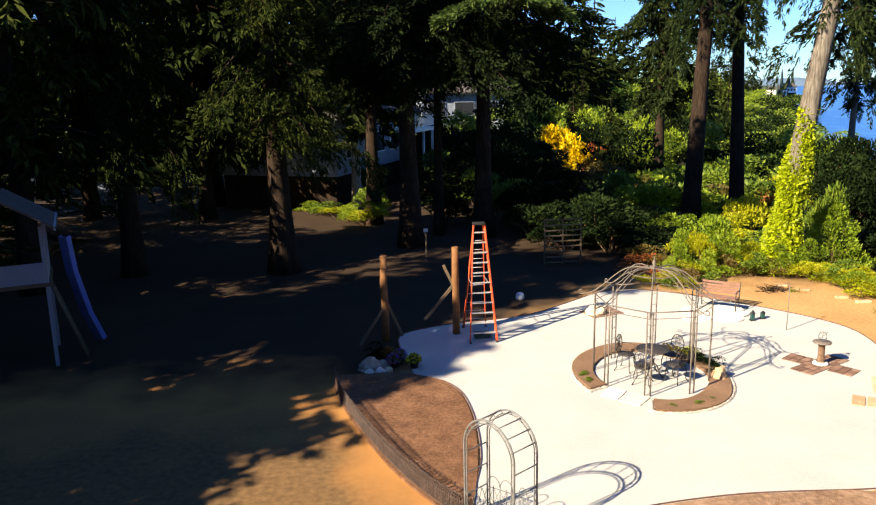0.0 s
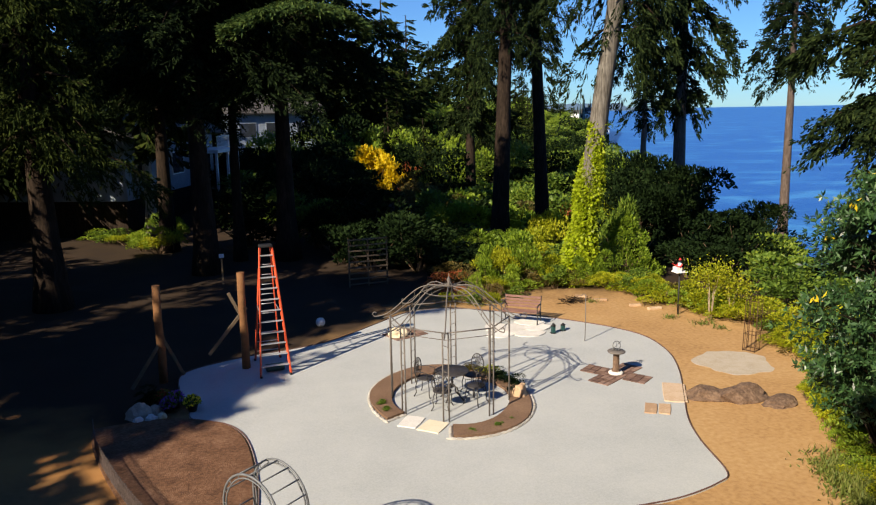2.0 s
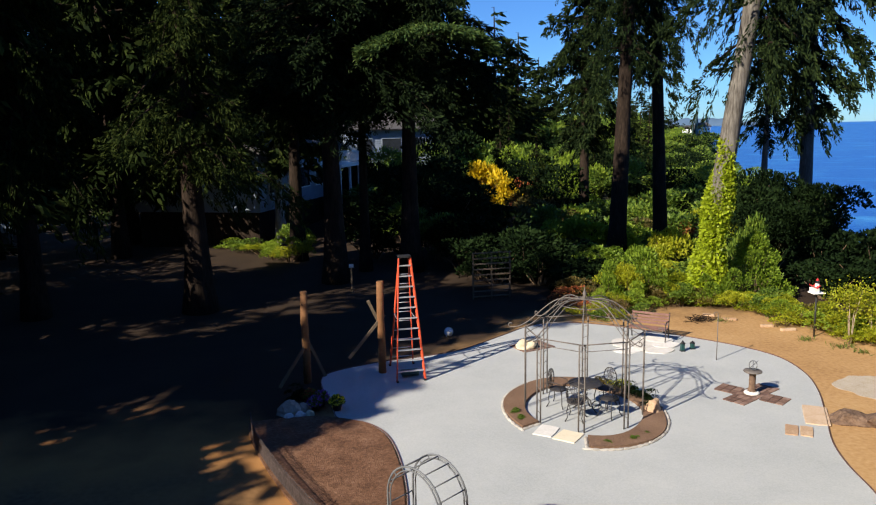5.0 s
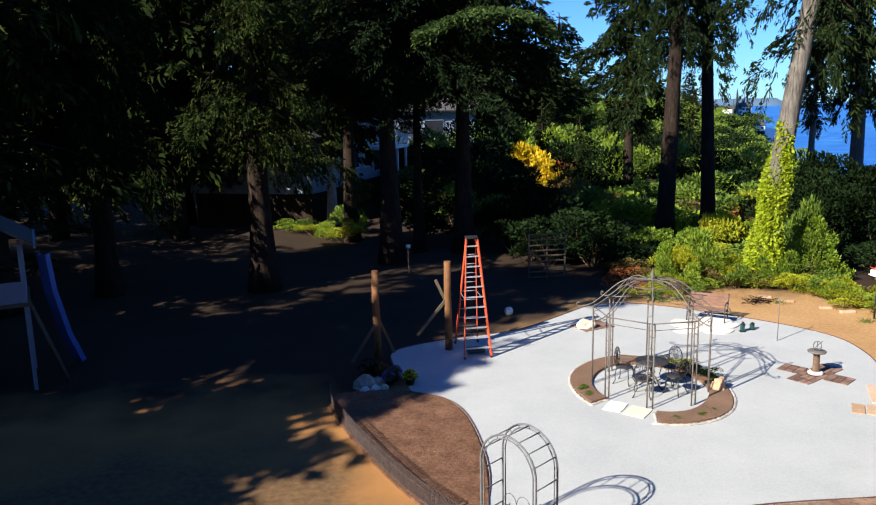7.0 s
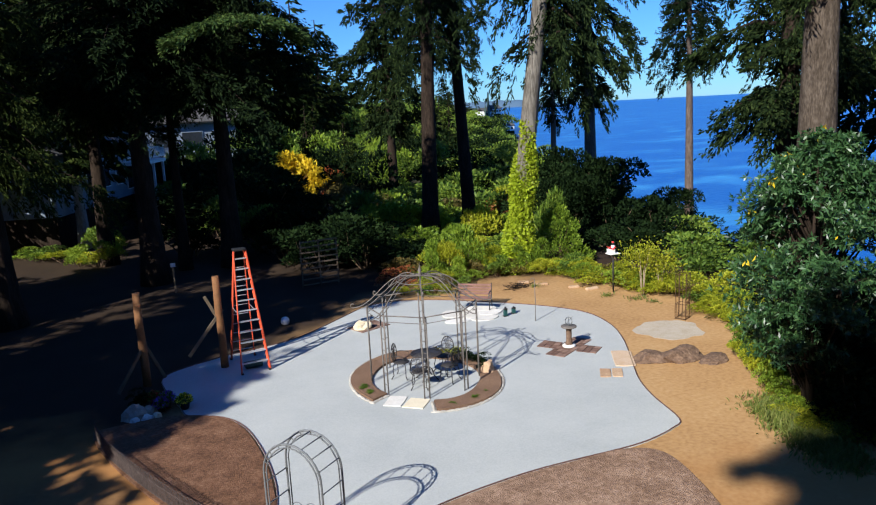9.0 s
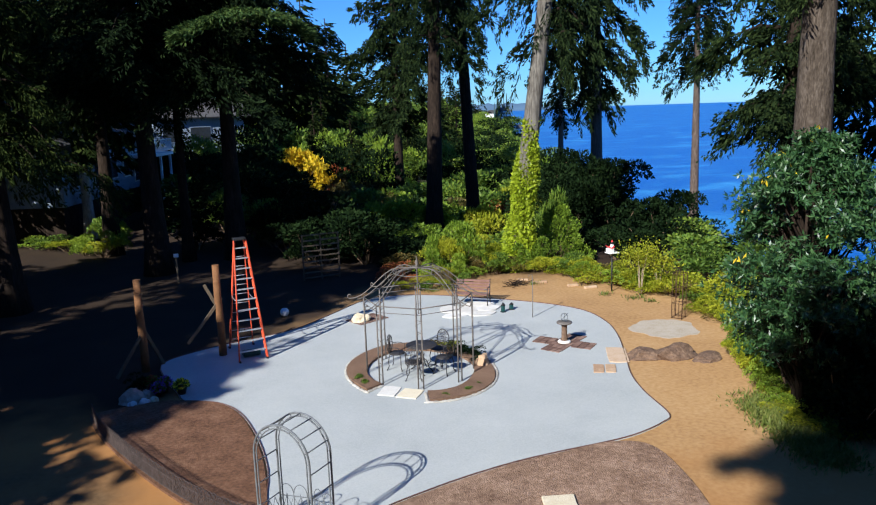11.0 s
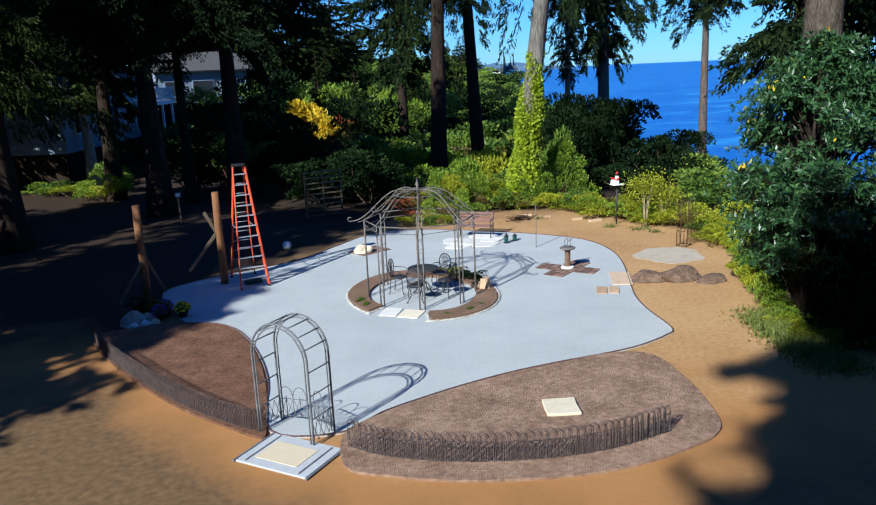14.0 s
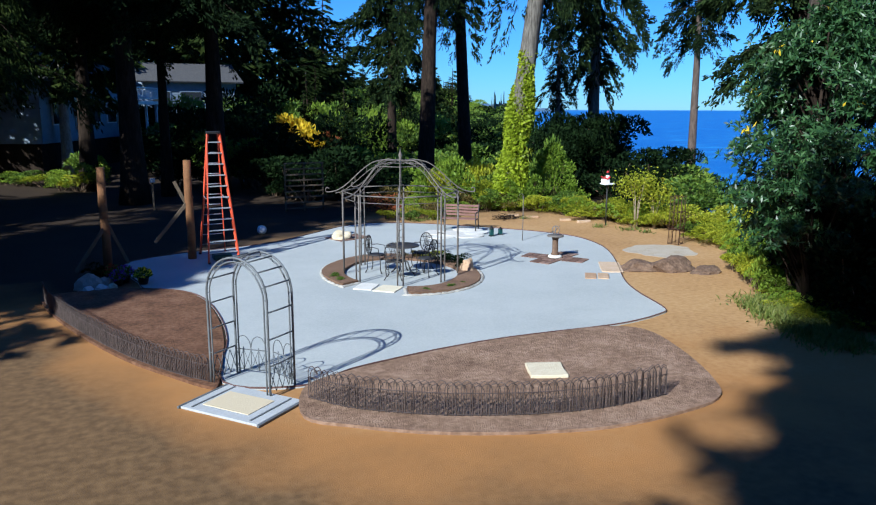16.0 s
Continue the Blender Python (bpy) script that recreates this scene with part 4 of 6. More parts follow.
# the glossy-leaved tree in front of the grey trunk: boughs that end in whorls of long leaves
e = empty("laurel_tree", 11.75, 10.0, 0)
rng = np.random.default_rng(41)
nb = 140
bz = 1.3 + 4.7 * rng.random(nb) ** 0.9
ba = np.arange(nb) * 2.39996 + rng.normal(0, 0.3, nb)
br = np.interp(bz, [1.3, 2.1, 3.0, 3.9, 4.7, 5.4, 6.0], [1.05, 1.60, 2.05, 2.05, 1.60, 0.95, 0.25]) * rng.uniform(0.55, 1.10, nb)
tip = np.stack([br * np.cos(ba), br * np.sin(ba), bz], 1)
bm = bmesh.new()
for i in range(nb):
    t = tip[i]
    add_tube(bm, [(0.10 * t[0], 0.10 * t[1], max(0.3, t[2] - 0.6 * br[i] - 0.5)), (0.55 * t[0], 0.55 * t[1], t[2] - 0.18 * br[i]), tuple(t)], [0.030, 0.018, 0.008], 5, cap=False)
for a, r2 in ((0.3, 0.5), (1.9, 0.8), (3.4, 0.6), (4.8, 0.9)):
    add_tube(bm, [(0.12 * math.cos(a), 0.12 * math.sin(a), -0.1), (0.3 * math.cos(a), 0.3 * math.sin(a), 1.4), (0.6 * r2 * math.cos(a), 0.6 * r2 * math.sin(a), 3.2), (0.4 * r2 * math.cos(a), 0.4 * r2 * math.sin(a), 5.6)], [0.10, 0.075, 0.05, 0.015], 7)
tagged(part("stemwork", bm, M["bark_dark"], e), kind="stuff")
nw = 4600
k = rng.integers(0, nb, nw)
along = rng.random(nw) ** 0.45
c = tip[k] * np.stack([0.35 + 0.65 * along] * 2 + [np.ones(nw)], 1) + rng.normal(0, 0.17, (nw, 3)) * np.array([1, 1, 0.8])
out = unit(tip[k] * np.array([1, 1, 0]) + rng.normal(0, 0.35, (nw, 3)) + np.array([0, 0, 0.55]))
per = 8
side = unit(np.cross(out, np.array([0.3, 0.2, 1.0])))
up2 = np.cross(out, side)
spin = rng.uniform(0, 6.28, nw)[:, None] + np.arange(per) * (2 * math.pi / per) + rng.normal(0, 0.2, (nw, per))
way = side[:, None] * np.cos(spin)[..., None] + up2[:, None] * np.sin(spin)[..., None] + out[:, None] * rng.uniform(0.0, 0.9, (nw, per, 1))
base = np.repeat(c, per, axis=0)
q = leaves(base, way.reshape(-1, 3), rng.uniform(0.10, 0.175, nw * per), rng.uniform(0.034, 0.052, nw * per), 0.10)
child("crown", quads_mesh("laurel_crown", q, M["laurel"]), e)
spot = tip[rng.integers(0, nb, 14)]
p = np.repeat(spot, 6, axis=0) * 1.03 + rng.normal(0, 0.06, (84, 3))
q = leaves(p, rng.normal(0, 1, (84, 3)) + np.array([0, -0.4, -0.5]), rng.uniform(0.10, 0.16, 84), rng.uniform(0.035, 0.05, 84), 0.12)
child("fading_leaves", quads_mesh("fading_leaves", q, M["maple"]), e, "yellowed leaves")
tagged(e, "large evergreen laurel with glossy leathery leaves", "laurel tree")

# hedge along the soil's far edge, then the bank behind it
EDGE = smooth_loop([(9.7, 27.2), (11.0, 26.6), (12.9, 26.2), (14.6, 24.8), (15.2, 22.8), (15.6, 21.0), (16.3, 19.4), (16.6, 18.2), (15.6, 16.2)], 5, closed=False)
for i, (x, y) in enumerate(EDGE):
    for k in range(2):
        key = placing.choice(["hedge_a", "hedge_b", "hedge_a", "hedge_b", "light_a", "light_a", "green_a", "olive_a"])
        if x > 14 and key in ("green_a", "light_a") and placing.random() < 0.6:
            key = "hedge_a"
        s = placing.uniform(0.5, 0.85)
        tall = placing.choice([0.7, 0.9, 1.0, 1.1, 1.3, 1.8] if x < 14 else [0.45, 0.6, 0.75, 0.9, 1.0])
        shrub(key, x + placing.uniform(-0.35, 0.35) + 0.45 * k, y + placing.uniform(-0.3, 0.3) + 0.35 * k, s * (0.75 if tall > 1.5 else 1.0), tall * placing.uniform(0.8, 1.1), group="shrubs along the yard's edge")
for x, y, key, r, h in [(11.6, 27.8, "light_a", 1.1, 2.4), (12.5, 27.3, "hedge_a", 0.9, 1.5), (16.1, 27.2, "cone", 1.25, 2.6), (10.6, 28.0, "hedge_b", 0.9, 1.4), (8.4, 27.2, "red_a", 0.8, 0.9), (9.0, 28.0, "olive_a", 0.9, 1.1),
                       (8.6, 24.9, "green_a", 0.4, 0.45), (9.4, 25.0, "hedge_b", 0.45, 0.5), (8.8, 25.5, "hedge_a", 0.5, 0.6), (7.9, 25.5, "hedge_b", 0.4, 0.5), (9.7, 25.6, "olive_a", 0.4, 0.7), (8.3, 26.2, "red_a", 0.5, 0.6), (10.4, 25.3, "green_a", 0.45, 0.5), (9.2, 26.3, "light_a", 0.5, 0.9),
                       (20.0, 25.2, "dark_a", 1.6, 2.0), (21.8, 25.0, "green_a", 1.7, 2.0), (18.4, 25.8, "dark_a", 1.5, 1.6), (19.8, 22.8, "green_a", 1.5, 1.7), (23.5, 24.2, "dark_a", 1.8, 2.2), (21.5, 21.0, "green_b", 1.5, 1.9), (18.6, 20.8, "green_a", 1.3, 1.5), (17.9, 18.6, "hedge_a", 1.0, 1.2), (19.4, 18.6, "green_a", 1.3, 1.8),
                       (23.6, 34.0, "dark_big", 2.9, 5.4), (21.4, 34.5, "dark_big", 2.6, 4.6), (24.6, 37.0, "dark_big", 2.4, 5.8), (28.0, 46.0, "dark_big", 3.0, 7.6), (25.6, 43.0, "dark_big", 3.2, 6.5), (26.4, 31.6, "dark_big", 1.8, 3.6)]:
    shrub(key, x, y, r, h)
shrub("green_b", 18.4, 32.0, 0.9, 3.6, turn=40)
shrub("hedge_a", 18.2, 38.2, 1.2, 3.9, turn=110)
# yellow and orange maples on the slope
for x, y, top, r in [(15.7, 76.3, 3.6, 1.9), (17.2, 75.6, 1.7, 1.5)]:
    shrub("maple_a", x, y, r, top - float(land(np.float64(x), np.float64(y))))
for x, y, top, r, key in [(14.0, 72.0, 0.6, 1.6, "dark_a"), (19.4, 75.0, 2.0, 1.1, "red_a"), (18.0, 66.0, 0.3, 1.6, "olive_a"), (18.6, 63.5, -0.2, 1.5, "red_a"), (11.5, 72.0, 2.4, 1.8, "dark_a")]:
    shrub(key, x, y, r, max(1.2, top - float(land(np.float64(x), np.float64(y)))))
for x, y, r, h in [(18.6, 70.5, 2.0, 4.0), (20.0, 66.0, 2.0, 3.6), (17.0, 64.5, 2.2, 3.4), (19.5, 60.0, 1.8, 3.2)]:
    shrub("olive_a", x, y, r, h)
for x, y, r, h in [(21.5, 44.0, 1.0, 2.4), (24.8, 46.5, 1.2, 2.6), (26.6, 52.5, 1.2, 3.0)]:
    shrub("red_a", x, y, r, h)
# the thicket in front of the maple, shade put into its dark leaves
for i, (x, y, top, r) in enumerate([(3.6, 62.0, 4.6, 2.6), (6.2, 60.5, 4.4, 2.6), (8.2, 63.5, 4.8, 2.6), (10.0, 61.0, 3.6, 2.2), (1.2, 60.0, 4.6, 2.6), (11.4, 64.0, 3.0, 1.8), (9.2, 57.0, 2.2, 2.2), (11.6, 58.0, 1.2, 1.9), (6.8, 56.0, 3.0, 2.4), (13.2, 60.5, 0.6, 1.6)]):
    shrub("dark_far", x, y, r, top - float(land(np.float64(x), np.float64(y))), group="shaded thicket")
# bright shrubs between the two tall trunks and the ivy
for x, y, r, h, key in [(19.2, 39.8, 1.3, 3.6, "hedge_a"), (17.4, 38.6, 0.5, 2.6, "red_a"), (20.4, 41.6, 0.6, 3.0, "red_a"), (25.0, 43.4, 1.5, 4.6, "hedge_b"), (21.6, 40.6, 1.4, 3.4, "light_a"), (16.2, 37.4, 1.1, 2.6, "hedge_b"), (23.2, 42.6, 1.3, 3.6, "hedge_a"), (14.6, 36.2, 1.1, 2.0, "light_a"), (12.6, 34.0, 1.2, 1.8, "light_a"), (13.6, 31.6, 1.1, 1.5, "hedge_a")]:
    shrub(key, x, y, r, h)
# the bank and the valley
spots = []
tries = 0
while len(spots) < 120 and tries < 6000:
    tries += 1
    y = placing.uniform(28.5, 75)
    x = placing.uniform(5.5, 24 + 0.36 * (y - 20))
    rr = 1.0 + 0.022 * (y - 28)
    if not (y > 55 and abs(x + 2.0 - 0.232 * y) < 2.5) and all((x - a) ** 2 + (y - b) ** 2 > (0.75 * (rr + c)) ** 2 for a, b, c in spots):
        spots.append((x, y, rr))
for x, y, rr in spots:
    # left of this line near-black leaves paint the slope's shade
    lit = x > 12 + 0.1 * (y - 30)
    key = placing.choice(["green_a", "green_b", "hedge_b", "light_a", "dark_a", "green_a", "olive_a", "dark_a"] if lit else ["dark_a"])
    # the mass beside the ivy also gets its shade by leaf colour
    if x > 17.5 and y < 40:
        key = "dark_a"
    if y > 42:
        key = key.split("_")[0] + "_far"
    r, h = rr * placing.uniform(1.1, 1.5), placing.uniform(1.5, 2.6) * (1 + 0.012 * (y - 28)) * (0.6 if y < 47 and 9 < x < 21 else 1.0)
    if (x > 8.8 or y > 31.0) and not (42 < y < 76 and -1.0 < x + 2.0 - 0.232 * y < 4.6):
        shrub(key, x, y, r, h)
spots = []
tries = 0
while len(spots) < 150 and tries < 6000:
    tries += 1
    y = placing.uniform(68, 205)
    x = placing.uniform(6 + 0.16 * (y - 76), 26 + 0.40 * (y - 20))
    rr = 3.0 + 0.012 * (y - 76)
    if not (y < 82 and abs(x + 2.0 - 0.232 * y) < 4.0) and all((x - a) ** 2 + (y - b) ** 2 > (0.7 * (rr + c)) ** 2 for a, b, c in spots):
        spots.append((x, y, rr))
batch = {}
for x, y, rr in spots:
    key = placing.choice(["green_a", "green_b", "dark_a", "dark_a", "green_b", "light_a"])
    src = SHRUB[key][0]
    co = np.empty(3 * len(src.vertices), dtype=np.float32)
    src.vertices.foreach_get("co", co)
    co = co.reshape(-1, 4, 3)
    a = placing.uniform(0, 2 * math.pi)
    r, hgt = rr * placing.uniform(1.0, 1.4), placing.uniform(2.8, 8.0) / 1.5 * (0.75 if x + 1.5 > 0.43 * y else 1.0)
    cx, cy = co[..., 0] * math.cos(a) - co[..., 1] * math.sin(a), co[..., 0] * math.sin(a) + co[..., 1] * math.cos(a)
    mid = np.stack([cx * r + x, cy * r + y, co[..., 2] * hgt + float(land(np.float64(x), np.float64(y)))], -1)
    cen = mid.mean(axis=1, keepdims=True)
    batch.setdefault(key, []).append(cen + (mid - cen) * 0.8)
for key, parts in batch.items():
    tagged(new("hillside_scrub", quads_mesh("hillside_scrub", np.concatenate(parts), SHRUB[key][0].materials[0])), "distant green scrub covering the hillside", "scrub", kind="stuff")
for i in range(26):
    y = placing.uniform(74, 190)
    x = placing.uniform(8 + 0.17 * (y - 76), 18 + 0.36 * (y - 20))
    if y < 84 and abs(x + 2.0 - 0.232 * y) < 5.0:
        continue
    k = placing.uniform(0.26, 0.46)
    conifer("fir_tree", x, y, "fir_far", 28, (k * 1.1, k), 0.2, turn=41 * i, label="young conifer on the wooded hillside")
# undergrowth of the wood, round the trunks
# the dark_a ones carry the wood's shade in their leaf colour
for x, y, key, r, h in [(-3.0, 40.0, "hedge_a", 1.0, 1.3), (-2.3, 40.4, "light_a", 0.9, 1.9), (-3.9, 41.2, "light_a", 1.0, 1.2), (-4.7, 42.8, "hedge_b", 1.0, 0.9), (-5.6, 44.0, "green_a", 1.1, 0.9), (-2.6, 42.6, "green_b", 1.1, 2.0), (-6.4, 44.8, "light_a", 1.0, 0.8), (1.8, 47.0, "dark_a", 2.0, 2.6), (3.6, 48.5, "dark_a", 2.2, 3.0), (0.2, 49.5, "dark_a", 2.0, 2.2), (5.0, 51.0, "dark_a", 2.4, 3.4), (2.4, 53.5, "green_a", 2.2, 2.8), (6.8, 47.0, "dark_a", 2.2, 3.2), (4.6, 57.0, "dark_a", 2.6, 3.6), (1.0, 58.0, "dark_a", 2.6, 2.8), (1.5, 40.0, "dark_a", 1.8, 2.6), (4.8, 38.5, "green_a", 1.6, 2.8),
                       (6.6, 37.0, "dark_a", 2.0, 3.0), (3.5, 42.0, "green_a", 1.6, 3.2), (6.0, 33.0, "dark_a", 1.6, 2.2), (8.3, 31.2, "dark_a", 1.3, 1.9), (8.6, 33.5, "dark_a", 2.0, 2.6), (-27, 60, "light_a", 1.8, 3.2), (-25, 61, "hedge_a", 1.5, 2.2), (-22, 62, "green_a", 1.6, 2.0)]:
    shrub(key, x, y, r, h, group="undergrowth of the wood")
# near-black shrubs fill the hollow under the laurel in place of its shade
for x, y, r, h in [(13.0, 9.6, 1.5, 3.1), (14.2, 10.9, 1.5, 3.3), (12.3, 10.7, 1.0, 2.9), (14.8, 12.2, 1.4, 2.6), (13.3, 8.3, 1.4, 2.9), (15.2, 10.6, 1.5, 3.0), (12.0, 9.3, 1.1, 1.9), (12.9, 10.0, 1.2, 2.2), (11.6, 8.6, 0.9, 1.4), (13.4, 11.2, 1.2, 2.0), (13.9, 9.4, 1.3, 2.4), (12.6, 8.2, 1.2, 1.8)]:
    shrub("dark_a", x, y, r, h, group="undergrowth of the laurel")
# the sunny strip at the laurel's foot
FOOT = smooth_loop([(11.2, 8.8), (11.5, 10.0), (11.95, 11.4), (12.85, 12.7), (14.1, 14.1), (15.35, 15.7), (16.2, 16.9)], 6, closed=False)
for i, (x, y) in enumerate(FOOT):
    for k in range(2):
        low = y < 11
        shrub(placing.choice(["hedge_a", "hedge_b", "light_a", "hedge_a", "green_a"]), x + placing.uniform(-0.15, 0.3) + 0.5 * k, y + placing.uniform(-0.3, 0.3) - 0.25 * k,
              placing.uniform(0.35, 0.6), placing.uniform(0.25, 0.5) if low else placing.uniform(0.5, 1.05), group="low growth beside the laurel")
rng = np.random.default_rng(51)
n = 7500
t = rng.random(n)
p = np.stack([10.2 + 1.15 * t + rng.normal(0, 0.30, n), 7.9 + 2.9 * t + rng.normal(0, 0.30, n), np.full(n, 0.0)], 1)
q = leaves(p, np.array([0, 0, 1.0]) + rng.normal(0, 0.5, (n, 3)), rng.uniform(0.06, 0.22, n), 0.03, 0.2)
tagged(new("grass", quads_mesh("grass", q, M["grass"])), "tufts of dry yellow-green grass at the soil's edge", "grass", kind="stuff")
# ---- things in the yard ----
def stepladder(x, y, turn):
    """A 12-foot fibreglass stepladder: front rails with eleven treads, rear rails with bars, a black cap and feet."""
    e = empty("stepladder", x, y, 0.02, turn)
    H, wb, wt, spread = 3.42, 0.78, 0.30, 1.55

    def rail(s, yb, yt, w0, w1, t):
        return Vector((s * (w0 + (w1 - w0) * t) / 2, yb + (yt - yb) * t, H * t))
    for s in (-1, 1):
        for nm, yb, yt, w0, w1, d in (("front_rail", -0.28, 0.35, wb, wt, 0.085), ("rear_rail", spread - 0.28, 0.43, wb * 0.92, wt * 0.95, 0.07)):
            a, b = rail(s, yb, yt, w0, w1, 0.0), rail(s, yb, yt, w0, w1, 0.995)
            m = (b - a).to_track_quat("Z", "Y").to_matrix().to_4x4()
            bm = bmesh.new()
            L = (b - a).length
            add_box(bm, (0.012, d, L), (0, 0, L / 2), bevel=0.003)
            for f in (-1, 1):
                add_box(bm, (0.032, 0.010, L), (-s * 0.012, f * d / 2, L / 2), bevel=0.003)
            bmesh.ops.transform(bm, matrix=Matrix.Translation(a) @ m, verts=bm.verts)
            part(nm, bm, M["orange"], e)
            part("foot", box((0.06, 0.12, 0.05), a + Vector((0, 0, 0.025)), bevel=0.01), M["black"], e, "black rubber foot")
    for i in range(11):
        t = 0.305 * (i + 1) / 3.60
        p, q = rail(-1, -0.28, 0.35, wb, wt, t), rail(1, -0.28, 0.35, wb, wt, t)
        w = (q - p).length
        bm = box((w, 0.09, 0.028), (p + q) / 2, bevel=0.006)
        part("tread", bm, M["aluminium"], e, "ribbed aluminium tread")
        if i < 10:
            p, q = rail(-1, spread - 0.28, 0.43, wb * 0.92, wt * 0.95, t), rail(1, spread - 0.28, 0.43, wb * 0.92, wt * 0.95, t)
            part("rear_bar", tube([p, q], 0.013, 6), M["aluminium"], e)
    part("cap", box((wt + 0.06, 0.24, 0.07), (0, 0.39, H + 0.02), bevel=0.02), M["black"], e, "black plastic top cap")
    for s in (-1, 1):
        p, q = rail(s, -0.28, 0.35, wb, wt, 0.5), rail(s, spread - 0.28, 0.43, wb * 0.92, wt * 0.95, 0.5)
        part("spreader", tube([p, (p + q) / 2 + Vector((0, 0, -0.04)), q], 0.012, 6), M["aluminium"], e)
    bm = box((0.5, 0.30, 0.14), (0.05, 0.22, 0.09), bevel=0.03)
    part("paint_tray", bm, M["teal"], e, "teal tray between the feet")
    tagged(e, "tall orange fibreglass stepladder with aluminium treads", "stepladder")
    return e


stepladder(1.13, 19.78, 4)


def braced_post(x, y, h, braces, label):
    e = empty("timber_post", x, y, 0)
    prof = [(0, 0, -0.1), (0.01, 0.01, h * 0.3), (-0.012, 0.0, h * 0.65), (0.0, 0.012, h)]
    part("post", tube(prof, [0.115, 0.11, 0.105, 0.10], 12), M["wood_post"], e)
    for ax, ay, z0, bx, by, z1 in braces:
        d = Vector((bx - ax, by - ay, z1 - z0))
        m = Matrix.Translation((ax, ay, z0)) @ d.to_track_quat("Z", "X").to_matrix().to_4x4()
        bm = box((0.09, 0.045, d.length), (0, 0, d.length / 2), bevel=0.004)
        bmesh.ops.transform(bm, matrix=m, verts=bm.verts)
        part("brace", bm, M["wood_grey"], e, "rough sawn brace nailed to the post")
    tagged(e, label, "timber post", "posts beside the ladder")


braced_post(0.42, 20.45, 2.72, [(-0.95, -0.15, 0.55, 0.1, 0.0, 1.75), (-0.35, 0.12, 2.15, 0.05, 0.14, 1.25)], "round brown timber post propped by a diagonal brace")
braced_post(-1.72, 20.05, 2.62, [(-0.75, -0.35, 0.02, 0.1, 0.0, 1.25), (0.5, 0.4, 0.02, 0.0, 0.1, 1.3)], "round brown timber post propped by two braces")


# ---- gazebo ----
GC = Vector((5.09, 16.50, 0.02))
GR, G0 = 1.43, -111.0
RING_Y = 1.22   # the ring bed is longer than wide


def gazebo():
    e = empty("gazebo", *GC, 0)
    eave, top = 2.08, 2.82
    ang = [radians(G0 + 45 * k) for k in range(8)]
    for a in ang:
        c, s = math.cos(a), math.sin(a)
        px, py = GR * c, GR * s
        tx, ty = -s * 0.065, c * 0.065
        bm = bmesh.new()
        add_tube(bm, [(px + tx, py + ty, -0.05), (px + tx, py + ty, eave)], 0.019, 7)
        add_tube(bm, [(px - tx, py - ty, -0.05), (px - tx, py - ty, eave)], 0.019, 7)
        for z in np.arange(0.25, eave, 0.30):
            add_tube(bm, [(px + tx, py + ty, z), (px - tx, py - ty, z + 0.05)], 0.008, 5)
        part("post", bm, M["rusty"], e)
        # ogee rib with a curl at its tip
        bm = bmesh.new()
        pts = []
        for t in np.linspace(0, 1, 19):
            r = (GR + 0.37) * (1 - t) + 0.05 * t
            z = eave - 0.02 + (top - eave) * (0.5 - 0.5 * math.cos(math.pi * min(1, max(0, (t - 0.05) / 0.72)) ** 1.0)) if t < 0.77 else top
            z += 0.05 * math.sin(math.pi * t)
            pts.append((r * c, r * s, z))
        curl = [((GR + 0.37 + 0.05 * math.sin(b)) * c, (GR + 0.37 + 0.05 * math.sin(b)) * s, eave + 0.035 - 0.055 * math.cos(b)) for b in np.linspace(math.pi * 1.35, 0.2, 8)]
        add_tube(bm, curl + pts, 0.014, 6)
        low = [(p[0], p[1], p[2] - 0.14 * math.sin(math.pi * i / 18) - 0.01) for i, p in enumerate(pts)][2:-1]
        add_tube(bm, low, 0.010, 5)
        for i in range(4, 17, 3):
            add_tube(bm, [pts[i], low[i - 2]], 0.007, 4)
        part("rib", bm, M["rusty"], e)
    for k in range(8):
        a, b = ang[k], ang[(k + 1) % 8]
        A = Vector((GR * math.cos(a), GR * math.sin(a), 0))
        B = Vector((GR * math.cos(b), GR * math.sin(b), 0))
        bm = bmesh.new()
        add_tube(bm, [A + Vector((0, 0, eave)), B + Vector((0, 0, eave))], 0.016, 6)
        add_tube(bm, [A + Vector((0, 0, eave - 0.16)), B + Vector((0, 0, eave - 0.16))], 0.009, 5)
        part("top_rail", bm, M["rusty"], e)
    for r, z in ((0.62, top - 0.10), (0.16, top + 0.03)):
        part("ring", tube([(r * math.cos(t), r * math.sin(t), z) for t in np.linspace(0, 2 * math.pi, 25)], 0.012, 5), M["rusty"], e)
    bm = lathe([(0.02, top - 0.05), (0.06, top), (0.03, top + 0.08), (0.055, top + 0.14), (0.012, top + 0.24), (0.004, top + 0.32)], 12)
    part("finial", bm, M["rusty"], e)
    tagged(e, "domed wrought-iron garden gazebo, open and rusty brown", "gazebo")


gazebo()


